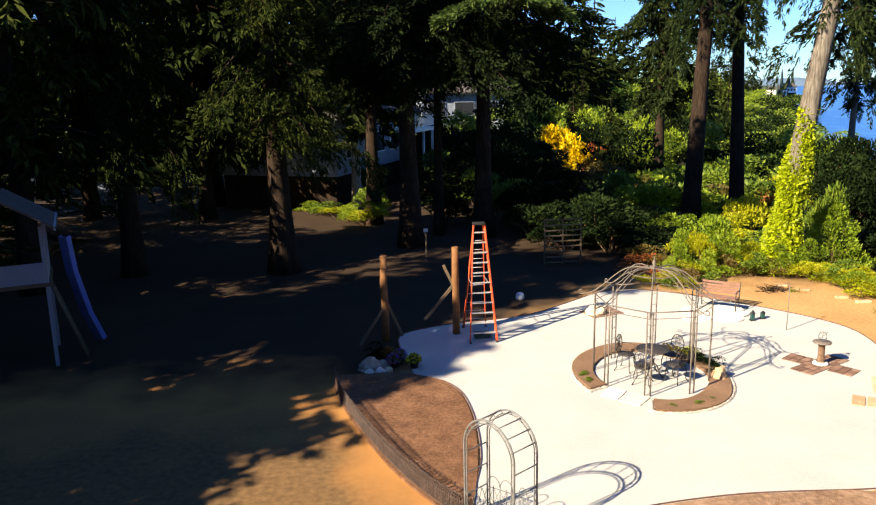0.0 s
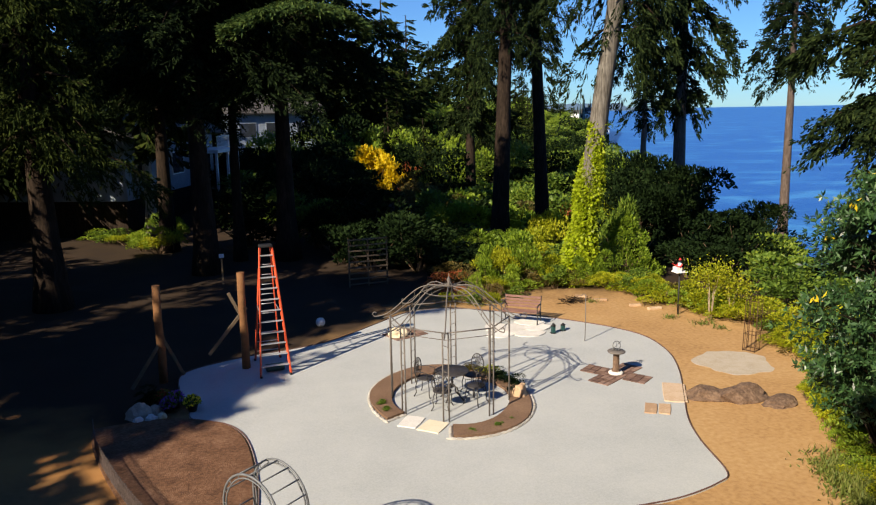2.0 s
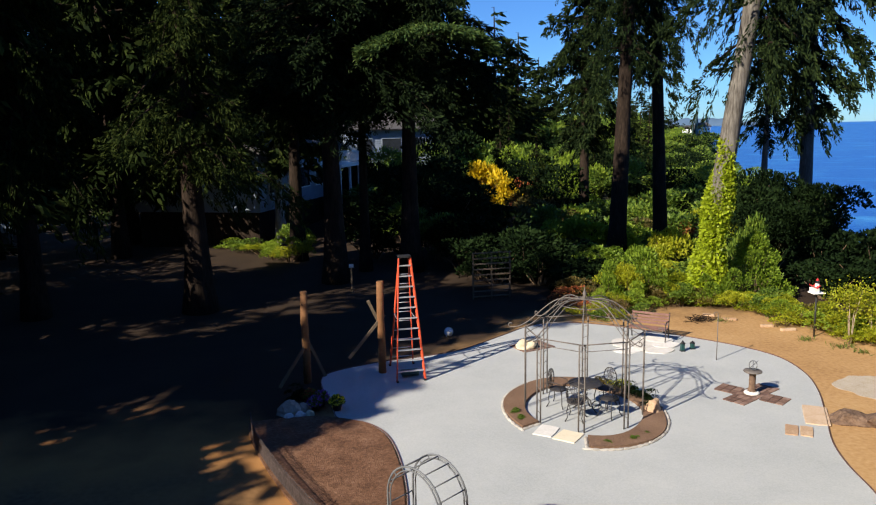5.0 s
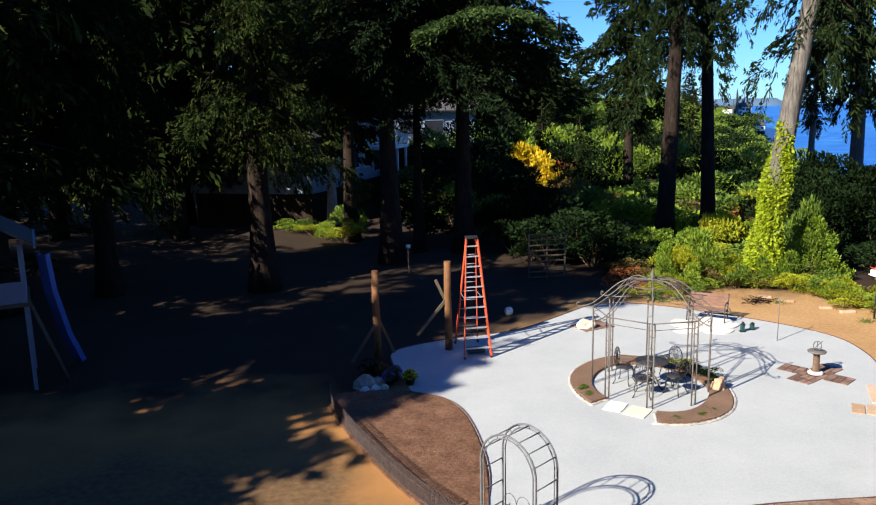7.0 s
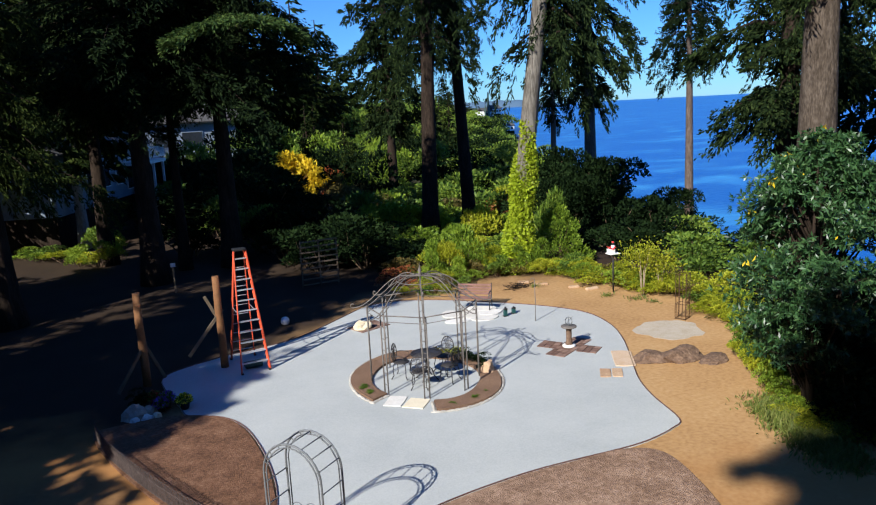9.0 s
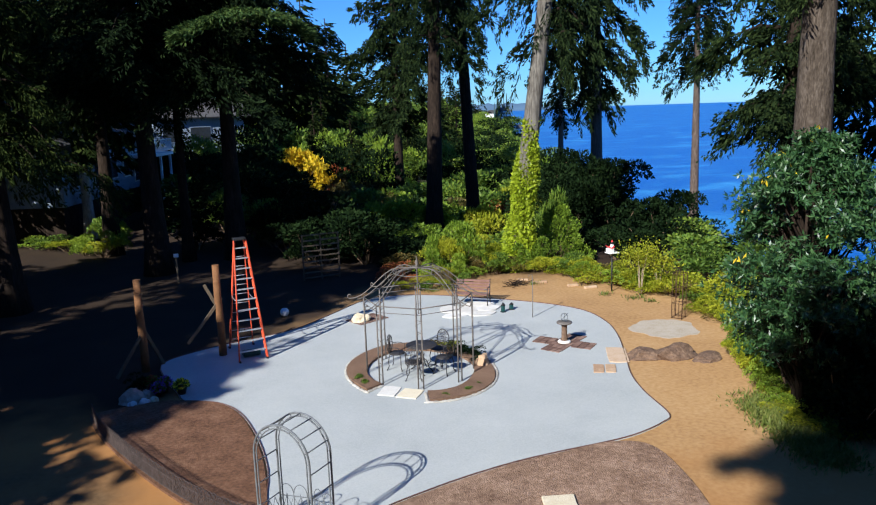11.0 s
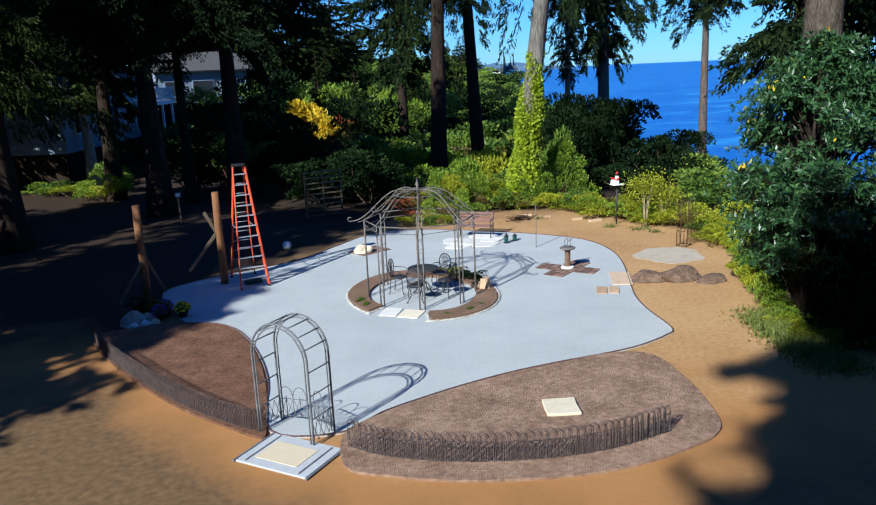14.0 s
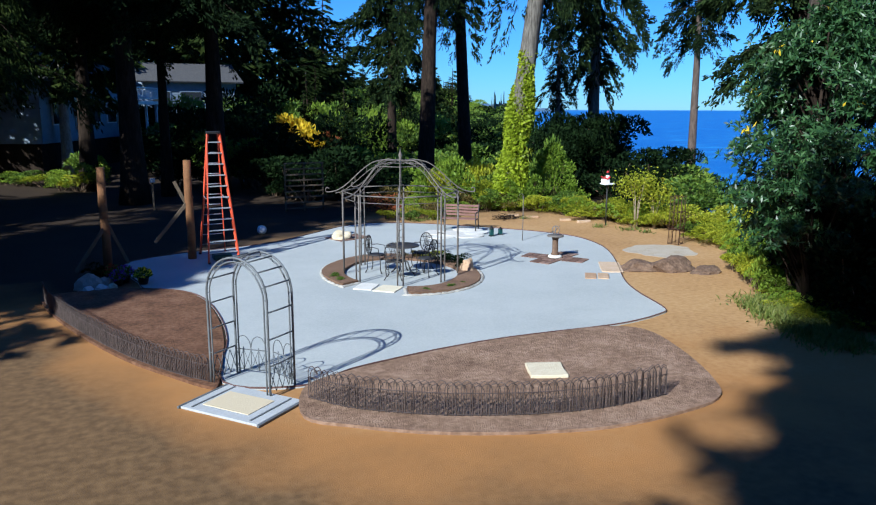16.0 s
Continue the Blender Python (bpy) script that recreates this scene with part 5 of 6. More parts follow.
# ring bed round the gazebo, open at the step
def arc_loop(r0, r1, a0, a1, n=40, wob=0.0):
    out = [(GC.x + (r1 + wob * math.sin(5 * a)) * math.cos(a), GC.y + RING_Y * (r1 + wob * math.sin(5 * a)) * math.sin(a)) for a in np.linspace(a0, a1, n)]
    inn = [(GC.x + (r0 + wob * math.cos(4 * a)) * math.cos(a), GC.y + RING_Y * (r0 + wob * math.cos(4 * a)) * math.sin(a)) for a in np.linspace(a1, a0, n)]
    return out + inn


A0, A1 = radians(G0 + 2), radians(G0 + 360 - 48)
tagged(part("ring_bed", slab(arc_loop(1.40, 1.92, A0, A1, 48, 0.03), 0.0, 0.085), M["bed"]), "ring-shaped bed of brown bark round the gazebo", "planting bed", kind="structure")
# pale edging stones round the outer rim and the two ends
rim = [(GC.x + 1.96 * math.cos(a), GC.y + RING_Y * 1.96 * math.sin(a), a) for a in np.linspace(A0 - 0.02, A1 + 0.02, 64)]
stone_me = [mesh_of(boulder((0.11, 0.045, 0.035), 2.2 + k, 2), "edging_stone", M["edge_stone"]) for k in range(4)]
ring_edge = tagged(empty("ring_edging", GC.x, GC.y, 0.03), "row of small pale stones edging the ring bed", "edging")
for i, (x, y, a) in enumerate(rim):
    b = child("edging_stone", stone_me[i % 4], ring_edge)
    b.matrix_basis = pose(x - GC.x, y - GC.y, 0.0, 0, 0, math.degrees(a) + 90)
for a in (A0 - 0.03, A1 + 0.03):
    for k in range(3):
        r = 1.50 + 0.17 * k
        b = child("edging_stone", stone_me[k], ring_edge)
        b.matrix_basis = pose(r * math.cos(a), RING_Y * r * math.sin(a), 0.0, 0, 0, math.degrees(a))
for i in range(5):
    shrub("green_a", GC.x + 1.68 * math.cos(A0 + (0.25, 0.62, 5.0, 5.2, 0.9)[i]), GC.y + 1.68 * RING_Y * math.sin(A0 + (0.25, 0.62, 5.0, 5.2, 0.9)[i]), (0.10, 0.12, 0.15, 0.13, 0.08)[i], (0.09, 0.11, 0.13, 0.12, 0.08)[i], 0.08,
          label="small green plant set in the bark", group="young plants of the ring bed")
for i, (a, r, h, k) in enumerate([(2.55, 0.3, 0.32, "hedge_a"), (2.3, 0.28, 0.30, "dark_a"), (2.05, 0.30, 0.34, "dark_a"), (1.8, 0.24, 0.28, "dark_a"), (2.8, 0.22, 0.26, "olive_a")]):
    shrub(k, GC.x + 1.7 * math.cos(A0 + a), GC.y + 1.7 * RING_Y * math.sin(A0 + a), r, h, 0.08, label="low leafy plant in the ring bed", group="plants of the ring bed")


def flagstone(x, y, sx, sy, turn, mat, label, z=0.02, t=0.025, seed=0, cat="stepping stone"):
    r = random.Random(seed)
    loop = []
    for px, py in ((-1, -1), (0, -1.04), (1, -1), (1.03, 0), (1, 1), (0, 1.03), (-1, 1), (-1.03, 0)):
        loop.append((px * sx / 2 * r.uniform(0.94, 1.04), py * sy / 2 * r.uniform(0.94, 1.04)))
    bm = slab(loop, 0, t)
    ob = part("stepping_stone", bm, mat)
    bmesh_bevel(ob, 0.012)
    ob.matrix_world = pose(x, y, z, 0, 0, turn)
    tagged(ob, label, cat, "stepping stones")
    return ob


def bmesh_bevel(ob, w):
    bm = bmesh.new()
    bm.from_mesh(ob.data)
    es = [e for e in bm.edges if len(e.link_faces) == 2 and e.calc_face_angle(0) > 0.6]
    bmesh.ops.bevel(bm, geom=es, offset=w, segments=2, affect="EDGES", profile=0.5)
    bm.to_mesh(ob.data)
    bm.free()


flagstone(3.82, 15.40, 0.46, 0.62, -38, M["white_stone"], "pale stone step at the gazebo's entrance", seed=1)
flagstone(4.22, 15.0, 0.52, 0.60, -42, M["cream_stone"], "cream stone step at the gazebo's entrance", seed=2)
flagstone(10.42, 15.05, 0.55, 1.25, -31, M["sandstone"], "square tan flagstone on the gravel", seed=3)
flagstone(9.60, 14.22, 0.27, 0.62, -33, M["sandstone"], "small tan flagstone on the gravel", seed=4)
flagstone(9.32, 14.36, 0.28, 0.60, -33, M["sandstone"], "narrow tan flagstone on the gravel", seed=8)
flagstone(4.66, 8.76, 0.58, 0.60, -20, M["cream_stone"], "square cream paving slab in the bed", z=0.045, t=0.05, seed=5)


# table and chairs
def patio_chair(x, y, turn, back_tall=True):
    e = empty("patio_chair", x, y, 0.02, turn)
    bm = lathe([(0.02, 0.43), (0.21, 0.43), (0.225, 0.44), (0.21, 0.455), (0.02, 0.45)], 20)
    part("seat", bm, M["iron"], e)
    for sx, sy in ((-1, -1), (1, -1), (-1, 1), (1, 1)):
        part("leg", tube([(sx * 0.15, sy * 0.15, 0.43), (sx * 0.19, sy * 0.18, 0.24), (sx * 0.17, sy * 0.17, 0.1), (sx * 0.22, sy * 0.22, 0.0)], [0.014, 0.012, 0.012, 0.016], 6), M["iron"], e)
    bm = bmesh.new()
    oval = [(0.20 * math.sin(t), 0.19 + 0.05 * (0.69 + 0.24 * math.cos(t) - 0.45), 0.69 + 0.24 * math.cos(t)) for t in np.linspace(0, 2 * math.pi, 25)]
    add_tube(bm, oval, 0.013, 6)
    part("backrest", bm, M["iron"], e)
    for k in range(5):
        xx = -0.12 + 0.06 * k
        hh = 0.24 * math.sqrt(max(0, 1 - (xx / 0.2) ** 2))
        part("back_bar", tube([(xx, 0.20, 0.69 - hh), (xx * 0.5, 0.205, 0.69), (xx, 0.21, 0.69 + hh)], 0.008, 5), M["iron"], e)
    for zz in (0.58, 0.69, 0.80):
        ww = 0.2 * math.sqrt(max(0, 1 - ((zz - 0.69) / 0.24) ** 2))
        part("cross_bar", tube([(-ww, 0.2, zz), (0, 0.215, zz + 0.03), (ww, 0.2, zz)], 0.008, 5), M["iron"], e)
    for s in (-1, 1):
        part("armrest", tube([(s * 0.19, 0.2, 0.66), (s * 0.245, 0.05, 0.67), (s * 0.24, -0.14, 0.645), (s * 0.2, -0.16, 0.44)], 0.011, 6), M["iron"], e)
    tagged(e, "dark cast-metal garden chair with an oval lattice back", "chair", "chairs round the patio table")


def patio_table(x, y):
    e = empty("patio_table", x, y, 0.02)
    part("tabletop", lathe([(0.02, 0.705), (0.41, 0.705), (0.425, 0.715), (0.41, 0.73), (0.02, 0.728)], 32), M["iron"], e)
    part("stem", lathe([(0.05, 0.30), (0.03, 0.36), (0.025, 0.55), (0.05, 0.68), (0.09, 0.706)], 12), M["iron"], e)
    for k in range(4):
        a = radians(45 + 90 * k)
        c, s = math.cos(a), math.sin(a)
        part("leg", tube([(0.03 * c, 0.03 * s, 0.36), (0.14 * c, 0.14 * s, 0.30), (0.20 * c, 0.20 * s, 0.12), (0.32 * c, 0.32 * s, 0.0)], [0.02, 0.018, 0.016, 0.02], 6), M["iron"], e)
    tagged(e, "small round dark cast-metal patio table", "table")


patio_table(5.12, 16.45)
patio_chair(4.58, 16.92, 50)
patio_chair(4.72, 15.95, 150)
patio_chair(5.58, 16.0, 215)
patio_chair(5.75, 16.75, -60)


# ---- the arch at the entrance ----
def garden_arch():
    e = empty("garden_arch", 0.30, 10.04, 0.02, -51)
    w, d, h = 1.14, 0.56, 2.0
    r = w / 2
    spring = h - r
    path = [(-r, 0)] + [(-r, spring * t) for t in (0.35, 0.7, 1.0)] + [(-r * math.cos(t), spring + r * math.sin(t)) for t in np.linspace(0.15, math.pi - 0.15, 15)] + [(r, spring * t) for t in (1.0, 0.7, 0.35, 0)]
    for yy in (-d / 2, d / 2):
        bm = bmesh.new()
        add_tube(bm, [(x, yy, z) for x, z in path], 0.018, 7)
        inner = [(x * 0.90, yy, z if z < 0.1 else z - 0.055 * max(0, min(1, (z - spring) / 0.3))) for x, z in path]
        add_tube(bm, inner, 0.012, 6)
        for (x, z), q in list(zip(path, inner))[1:-1:2]:
            add_tube(bm, [(x, yy, z), q], 0.008, 5)
        part("hoop", bm, M["arch"], e)
    for x, z in [(-r, 0.45), (-r, 0.85), (-r, 1.25)] + [(-r * math.cos(t), spring + r * math.sin(t)) for t in np.linspace(0.35, math.pi - 0.35, 7)] + [(r, 1.25), (r, 0.85), (r, 0.45)]:
        part("rung", tube([(x, -d / 2, z), (x, d / 2, z)], 0.012, 6), M["arch"], e)
    for s in (-1, 1):
        bm = bmesh.new()
        for k in range(4):
            y0 = -d / 2 + d * k / 4
            add_tube(bm, [(s * r, y0, 0.05), (s * r, y0 + d / 4, 0.42)], 0.006, 4)
            add_tube(bm, [(s * r, y0 + d / 4, 0.05), (s * r, y0, 0.42)], 0.006, 4)
        part("side_lattice", bm, M["arch"], e)
    # low gate leaves with looped tops, standing open a little
    for s, turn in ((-1, 12), (1, -14)):
        bm = bmesh.new()
        L = 0.52
        for k in range(5):
            x = L * k / 4
            add_tube(bm, [(x, 0, 0.06), (x, 0, 0.44)], 0.008, 5)
        for z in (0.08, 0.40):
            add_tube(bm, [(0, 0, z), (L, 0, z)], 0.009, 5)
        for x0 in (0.0, L / 2):
            add_tube(bm, [(x0 + L / 4 - L / 4 * math.cos(t), 0, 0.42 + 0.2 * math.sin(t)) for t in np.linspace(0, math.pi, 11)], 0.008, 5)
        for k in range(4):
            add_tube(bm, [(L * k / 4, 0, 0.08), (L * (k + 1) / 4, 0, 0.40)], 0.005, 4)
            add_tube(bm, [(L * (k + 1) / 4, 0, 0.08), (L * k / 4, 0, 0.40)], 0.005, 4)
        m = pose(s * r, d / 2, 0, 0, 0, turn) @ Matrix.Diagonal((-s, 1, 1, 1))
        bmesh.ops.transform(bm, matrix=m, verts=bm.verts)
        part("gate_leaf", bm, M["arch"], e, "low wire gate leaf with looped top")
    tagged(e, "grey metal garden arch with ladder sides and low gates", "garden arch")


garden_arch()
e = empty("threshold_slab", 0.02, 9.31, 0.0, -50)
part("base", box((1.36, 0.98, 0.035), (0, 0, 0.0175), bevel=0.008), M["concrete"], e)
part("inlay", box((0.82, 0.56, 0.01), (-0.04, -0.02, 0.040), bevel=0.003), M["cream_stone"], e, "cream stone inlay")
for s in (-1, 1):
    part("strip", box((0.03, 0.88, 0.012), (s * 0.52, 0, 0.0395), bevel=0.003), M["arch"], e, "grey border strip")
    part("edging", box((0.04, 1.02, 0.036), (s * 0.71, 0, 0.018), bevel=0.006), M["arch"], e, "grey edging board")
tagged(e, "pale concrete threshold slab under the arch", "threshold")


# ---- wire borders round the two beds ----
def wire_border(path, height, label, rows=2):
    """Overlapping wire hoops pushed into the soil, in panels."""
    e = empty("wire_border", *path[0], 0.04)
    o = Vector((path[0][0], path[0][1]))
    pts = smooth_loop(path, 10, closed=False)
    run = [0.0]
    for a, b in zip(pts, pts[1:]):
        run.append(run[-1] + math.hypot(b[0] - a[0], b[1] - a[1]))
    total = run[-1]

    def at(s):
        s = min(max(s, 0), total)
        for i in range(len(run) - 1):
            if run[i + 1] >= s:
                k = (s - run[i]) / max(run[i + 1] - run[i], 1e-6)
                return Vector((pts[i][0] + (pts[i + 1][0] - pts[i][0]) * k - o.x, pts[i][1] + (pts[i + 1][1] - pts[i][1]) * k - o.y))
        return Vector((pts[-1][0] - o.x, pts[-1][1] - o.y))
    step = 0.115
    n = int(total / step)
    for i in range(n):
        for row in range(rows):
            s0 = i * step + row * 0.05
            a, b = at(s0), at(s0 + 0.15)
            off = 0.035 * row + 0.012 * math.sin(i * 1.7)
            hgt = height * (1 - 0.10 * row + 0.03 * math.sin(i * 2.3))
            c = [Vector((a.x, a.y + off, -0.05)), Vector((a.x, a.y + off, hgt * 0.78))]
            for t in np.linspace(0.2, math.pi - 0.2, 5):
                q = a.lerp(b, 0.5 - 0.5 * math.cos(t))
                c.append(Vector((q.x, q.y + off, hgt * (0.78 + 0.22 * math.sin(t)))))
            c += [Vector((b.x, b.y + off, hgt * 0.78)), Vector((b.x, b.y + off, -0.05))]
            bm = bmesh.new()
            add_tube(bm, c, 0.0065, 4, cap=False)
            part("hoop", bm, M["wire"], e)
    bm = bmesh.new()
    k = int(total / 0.06)
    for i in range(k):
        for way in (-1, 1):
            a, b = at(i * 0.06), at(i * 0.06 + way * 0.22)
            add_tube(bm, [Vector((a.x, a.y + 0.015, 0.0)), Vector((b.x, b.y + 0.015, height * 0.66))], 0.0045, 3, cap=False)
    tagged(part("lattice_wire", bm, M["wire"], e), kind="stuff")
    for z in (0.05, 0.66):
        part("cross_wire", tube([Vector((*at(total * k / 24), height * z)) for k in range(25)], 0.007, 4), M["wire"], e)
    tagged(e, label, "border fence", "wire borders of the beds")


wire_border([(0.93, 9.1), (1.38, 8.5), (2.18, 7.92), (2.94, 7.55), (3.76, 7.28), (4.68, 7.14), (5.75, 7.2)], 0.5, "rusty wire hoop border along the front bed")
wire_border([(-3.0, 16.9), (-2.75, 15.6), (-2.1, 13.7), (-1.38, 12.0), (-0.72, 10.85), (-0.30, 10.3)], 0.42, "rusty wire hoop border along the curved bed")


# ---- sundial on its cross of pavers ----
def sundial():
    e = empty("sundial", 9.72, 16.68, 0.045)
    part("foot", lathe([(0.19, 0.0), (0.20, 0.03), (0.17, 0.06), (0.12, 0.07)], 20), M["white_stone"], e, "white stone foot")
    part("column", lathe([(0.10, 0.06), (0.115, 0.10), (0.085, 0.14), (0.082, 0.50), (0.10, 0.55), (0.13, 0.58)], 16), M["rock"], e)
    part("plate", lathe([(0.10, 0.575), (0.22, 0.585), (0.235, 0.605), (0.22, 0.625), (0.02, 0.63)], 24), M["rusty"], e)
    bm = bmesh.new()
    for k in range(3):
        t0 = 2 * math.pi * k / 3
        add_tube(bm, [(0.11 * math.cos(t) * math.cos(t0), 0.11 * math.cos(t) * math.sin(t0), 0.76 + 0.125 * math.sin(t)) for t in np.linspace(0, 2 * math.pi, 19)], 0.008, 5)
    add_tube(bm, [(-0.14, 0, 0.66), (0.14, 0, 0.88)], 0.008, 5)
    part("armillary_rings", bm, M["arch"], e)
    tagged(e, "stone pedestal with a metal armillary sundial", "sundial")


sundial()
cross = empty("cross_paving", 9.72, 16.68, 0.02)
k = 0
for ax in ((0.86, 0.50), (-0.60, 0.80)):
    u = Vector((ax[0], ax[1], 0)).normalized()
    v = Vector((-u.y, u.x, 0))
    if k == 0:
        cells = [(i, j) for i in range(-4, 5) for j in (-1.5, -0.5, 0.5, 1.5)]
    else:
        cells = [(i, j) for i in range(-4, 5) for j in (-1.5, -0.5, 0.5, 1.5) if abs(i) > 1]
    if k == 0:
        brick_me = mesh_of(box((0.185, 0.135, 0.05), (0, 0, 0.0), bevel=0.006), "brick", M["brick"])
    for i, j in cells:
        p = u * (0.20 * i) + v * (0.15 * j)
        b = child("brick", brick_me, cross)
        b.matrix_basis = Matrix.Translation((p.x, p.y, 0.0)) @ pose(0, 0, 0, 0, 0, math.degrees(math.atan2(u.y, u.x)))
    k += 1
tagged(cross, "cross of reddish-brown brick pavers round the sundial", "paving")


# ---- rocks, stakes, cage, bird house ----
for i, (x, y, s) in enumerate([(11.0, 14.62, (0.50, 0.34, 0.22)), (11.72, 14.25, (0.66, 0.40, 0.30)), (12.45, 13.75, (0.52, 0.34, 0.13))]):
    ob = part("boulder", boulder(s, i + 1.3), M["rock"])
    ob.matrix_world = pose(x, y, 0.08 * s[2], 0, 0, -20 + 15 * i)
    tagged(ob, "rough reddish-brown boulder lying on bare soil", "boulder", "boulders on the soil")
e = empty("garden_stake", 10.3, 19.55, 0)
part("rod", tube([(0, 0, -0.1), (0.01, 0, 0.7), (0, 0, 1.42)], 0.014, 6), M["rusty"], e)
part("hook", tube([(0.07 * math.cos(t) - 0.07, 0, 1.42 + 0.07 * math.sin(t)) for t in np.linspace(0, math.pi, 9)], 0.009, 6), M["rusty"], e)
tagged(e, "thin rusty metal plant stake in the gravel", "garden stake")

e = empty("bird_house", 14.66, 21.25, 0)
part("pole", tube([(0, 0, -0.1), (0, 0, 1.46)], 0.03, 8), M["black"], e, "black metal pole")
part("tray", box((0.42, 0.34, 0.04), (0, 0, 1.48), bevel=0.008), M["white"], e)
body = part("cottage", box((0.20, 0.24, 0.15), (-0.09, 0, 1.575), bevel=0.005), M["white"], e)
bm = bmesh.new()
for s in (-1, 1):
    add_box(bm, (0.015, 0.28, 0.15), (0, 0, 0), pose(-0.09 + s * 0.055, 0, 1.69, 0, s * 50, 0))
part("cottage_roof", bm, M["red"], e, "red gable roof")
part("tower", lathe([(0.085, 1.50), (0.06, 1.80)], 16), M["white"], e)
part("band", lathe([(0.0785, 1.60), (0.0725, 1.67)], 16), M["red"], e, "red painted band")
part("lantern_room", lathe([(0.075, 1.80), (0.075, 1.815), (0.04, 1.82), (0.04, 1.88)], 12), M["black"], e)
part("dome", lathe([(0.055, 1.88), (0.04, 1.91), (0.008, 1.95)], 12), M["red"], e)
tagged(e, "white and red lighthouse bird house on a black pole", "bird house")

e = empty("wire_cage", 14.40, 17.25, 0, 28)
CAGE = [(-0.17, -0.17), (0.17, -0.17), (0.17, 0.17), (-0.17, 0.17)]
for x, y in CAGE:
    part("upright", tube([(x, y, -0.05), (x + 0.05, y, 1.5)], 0.011, 5), M["cage_iron"], e)
for z in (0.03, 0.5, 1.0, 1.47):
    part("square_ring", tube([(x + 0.033 * z, y, z) for x, y in CAGE + CAGE[:1]], 0.009, 4), M["cage_iron"], e)
for (xa, ya), (xb, yb) in zip(CAGE, CAGE[1:] + CAGE[:1]):
    for u in (0.33, 0.67):
        x, y = xa + (xb - xa) * u, ya + (yb - ya) * u
        part("wire", tube([(x, y, 0.03), (x + 0.049, y, 1.47)], 0.005, 4), M["cage_iron"], e)
tagged(e, "rusty brown square wire cage round a young plant", "plant cage")


ob = part("rock", boulder((0.26, 0.18, 0.24), 7.7), M["sandstone"])
ob.matrix_world = pose(6.75, 16.05, 0.08, 0, 0, 35)
tagged(ob, "orange-brown rock standing in the ring bed", "rock")
for k in range(6):
    x, y = 8.6 + 0.35 * (k % 4), 24.9 + 0.5 * (k // 4) + 0.12 * (k % 3)
    e = empty("dry_stalk", x, y, 0)
    for j in range(3):
        a = 2.1 * j + k
        part("stem", tube([(0, 0, -0.05), (0.05 * math.cos(a), 0.05 * math.sin(a), 0.35), (0.16 * math.cos(a), 0.16 * math.sin(a), 0.65 + 0.1 * (k % 3))], [0.010, 0.007, 0.003], 5), M["twig"], e)
    tagged(e, "pale leafless stalks standing in bare soil", "dry stalks", "dry stalks behind the patio")


# ---- bench ----
def bench(x, y, turn):
    e = empty("bench", x, y, 0.02, turn)
    for k in range(4):
        part("seat_slat", box((1.22, 0.085, 0.025), (0, -0.20 + 0.105 * k, 0.43), bevel=0.005), M["wood_red"], e)
    for k in range(4):
        part("back_slat", box((1.22, 0.022, 0.075), (0, 0.21 + 0.02 * k, 0.53 + 0.10 * k), bevel=0.005), M["wood_red"], e)
    for s in (-1, 1):
        bm = bmesh.new()
        add_tube(bm, [(s * 0.60, -0.24, 0.0), (s * 0.60, -0.2, 0.25), (s * 0.60, -0.24, 0.43), (s * 0.60, -0.25, 0.62), (s * 0.60, -0.08, 0.66), (s * 0.60, 0.22, 0.64)], 0.02, 7)
        add_tube(bm, [(s * 0.60, 0.27, 0.0), (s * 0.60, 0.19, 0.3), (s * 0.60, 0.22, 0.6), (s * 0.60, 0.30, 0.90)], 0.02, 7)
        add_tube(bm, [(s * 0.60, -0.22, 0.41), (s * 0.60, 0.2, 0.41)], 0.018, 6)
        part("end_frame", bm, M["iron"], e)
    tagged(e, "weathered reddish wooden bench with cast end frames", "bench")


bench(9.25, 22.0, -38)
for i, (x, y, h) in enumerate([(9.75, 20.6, 0.34), (10.15, 20.75, 0.26)]):
    e = empty("garden_lantern", x, y, 0.02)
    part("base", box((0.15, 0.15, 0.03), (0, 0, 0.015), bevel=0.005), M["black"], e)
    part("cage", box((0.11, 0.11, h * 0.6), (0, 0, 0.03 + h * 0.3), bevel=0.006), M["teal"], e)
    part("roof", lathe([(0.10, 0.03 + h * 0.6), (0.05, h * 0.85), (0.012, h)], 4), M["black"], e)
    tagged(e, "small dark garden lantern standing on the gravel", "lantern", "lanterns beside the bench")

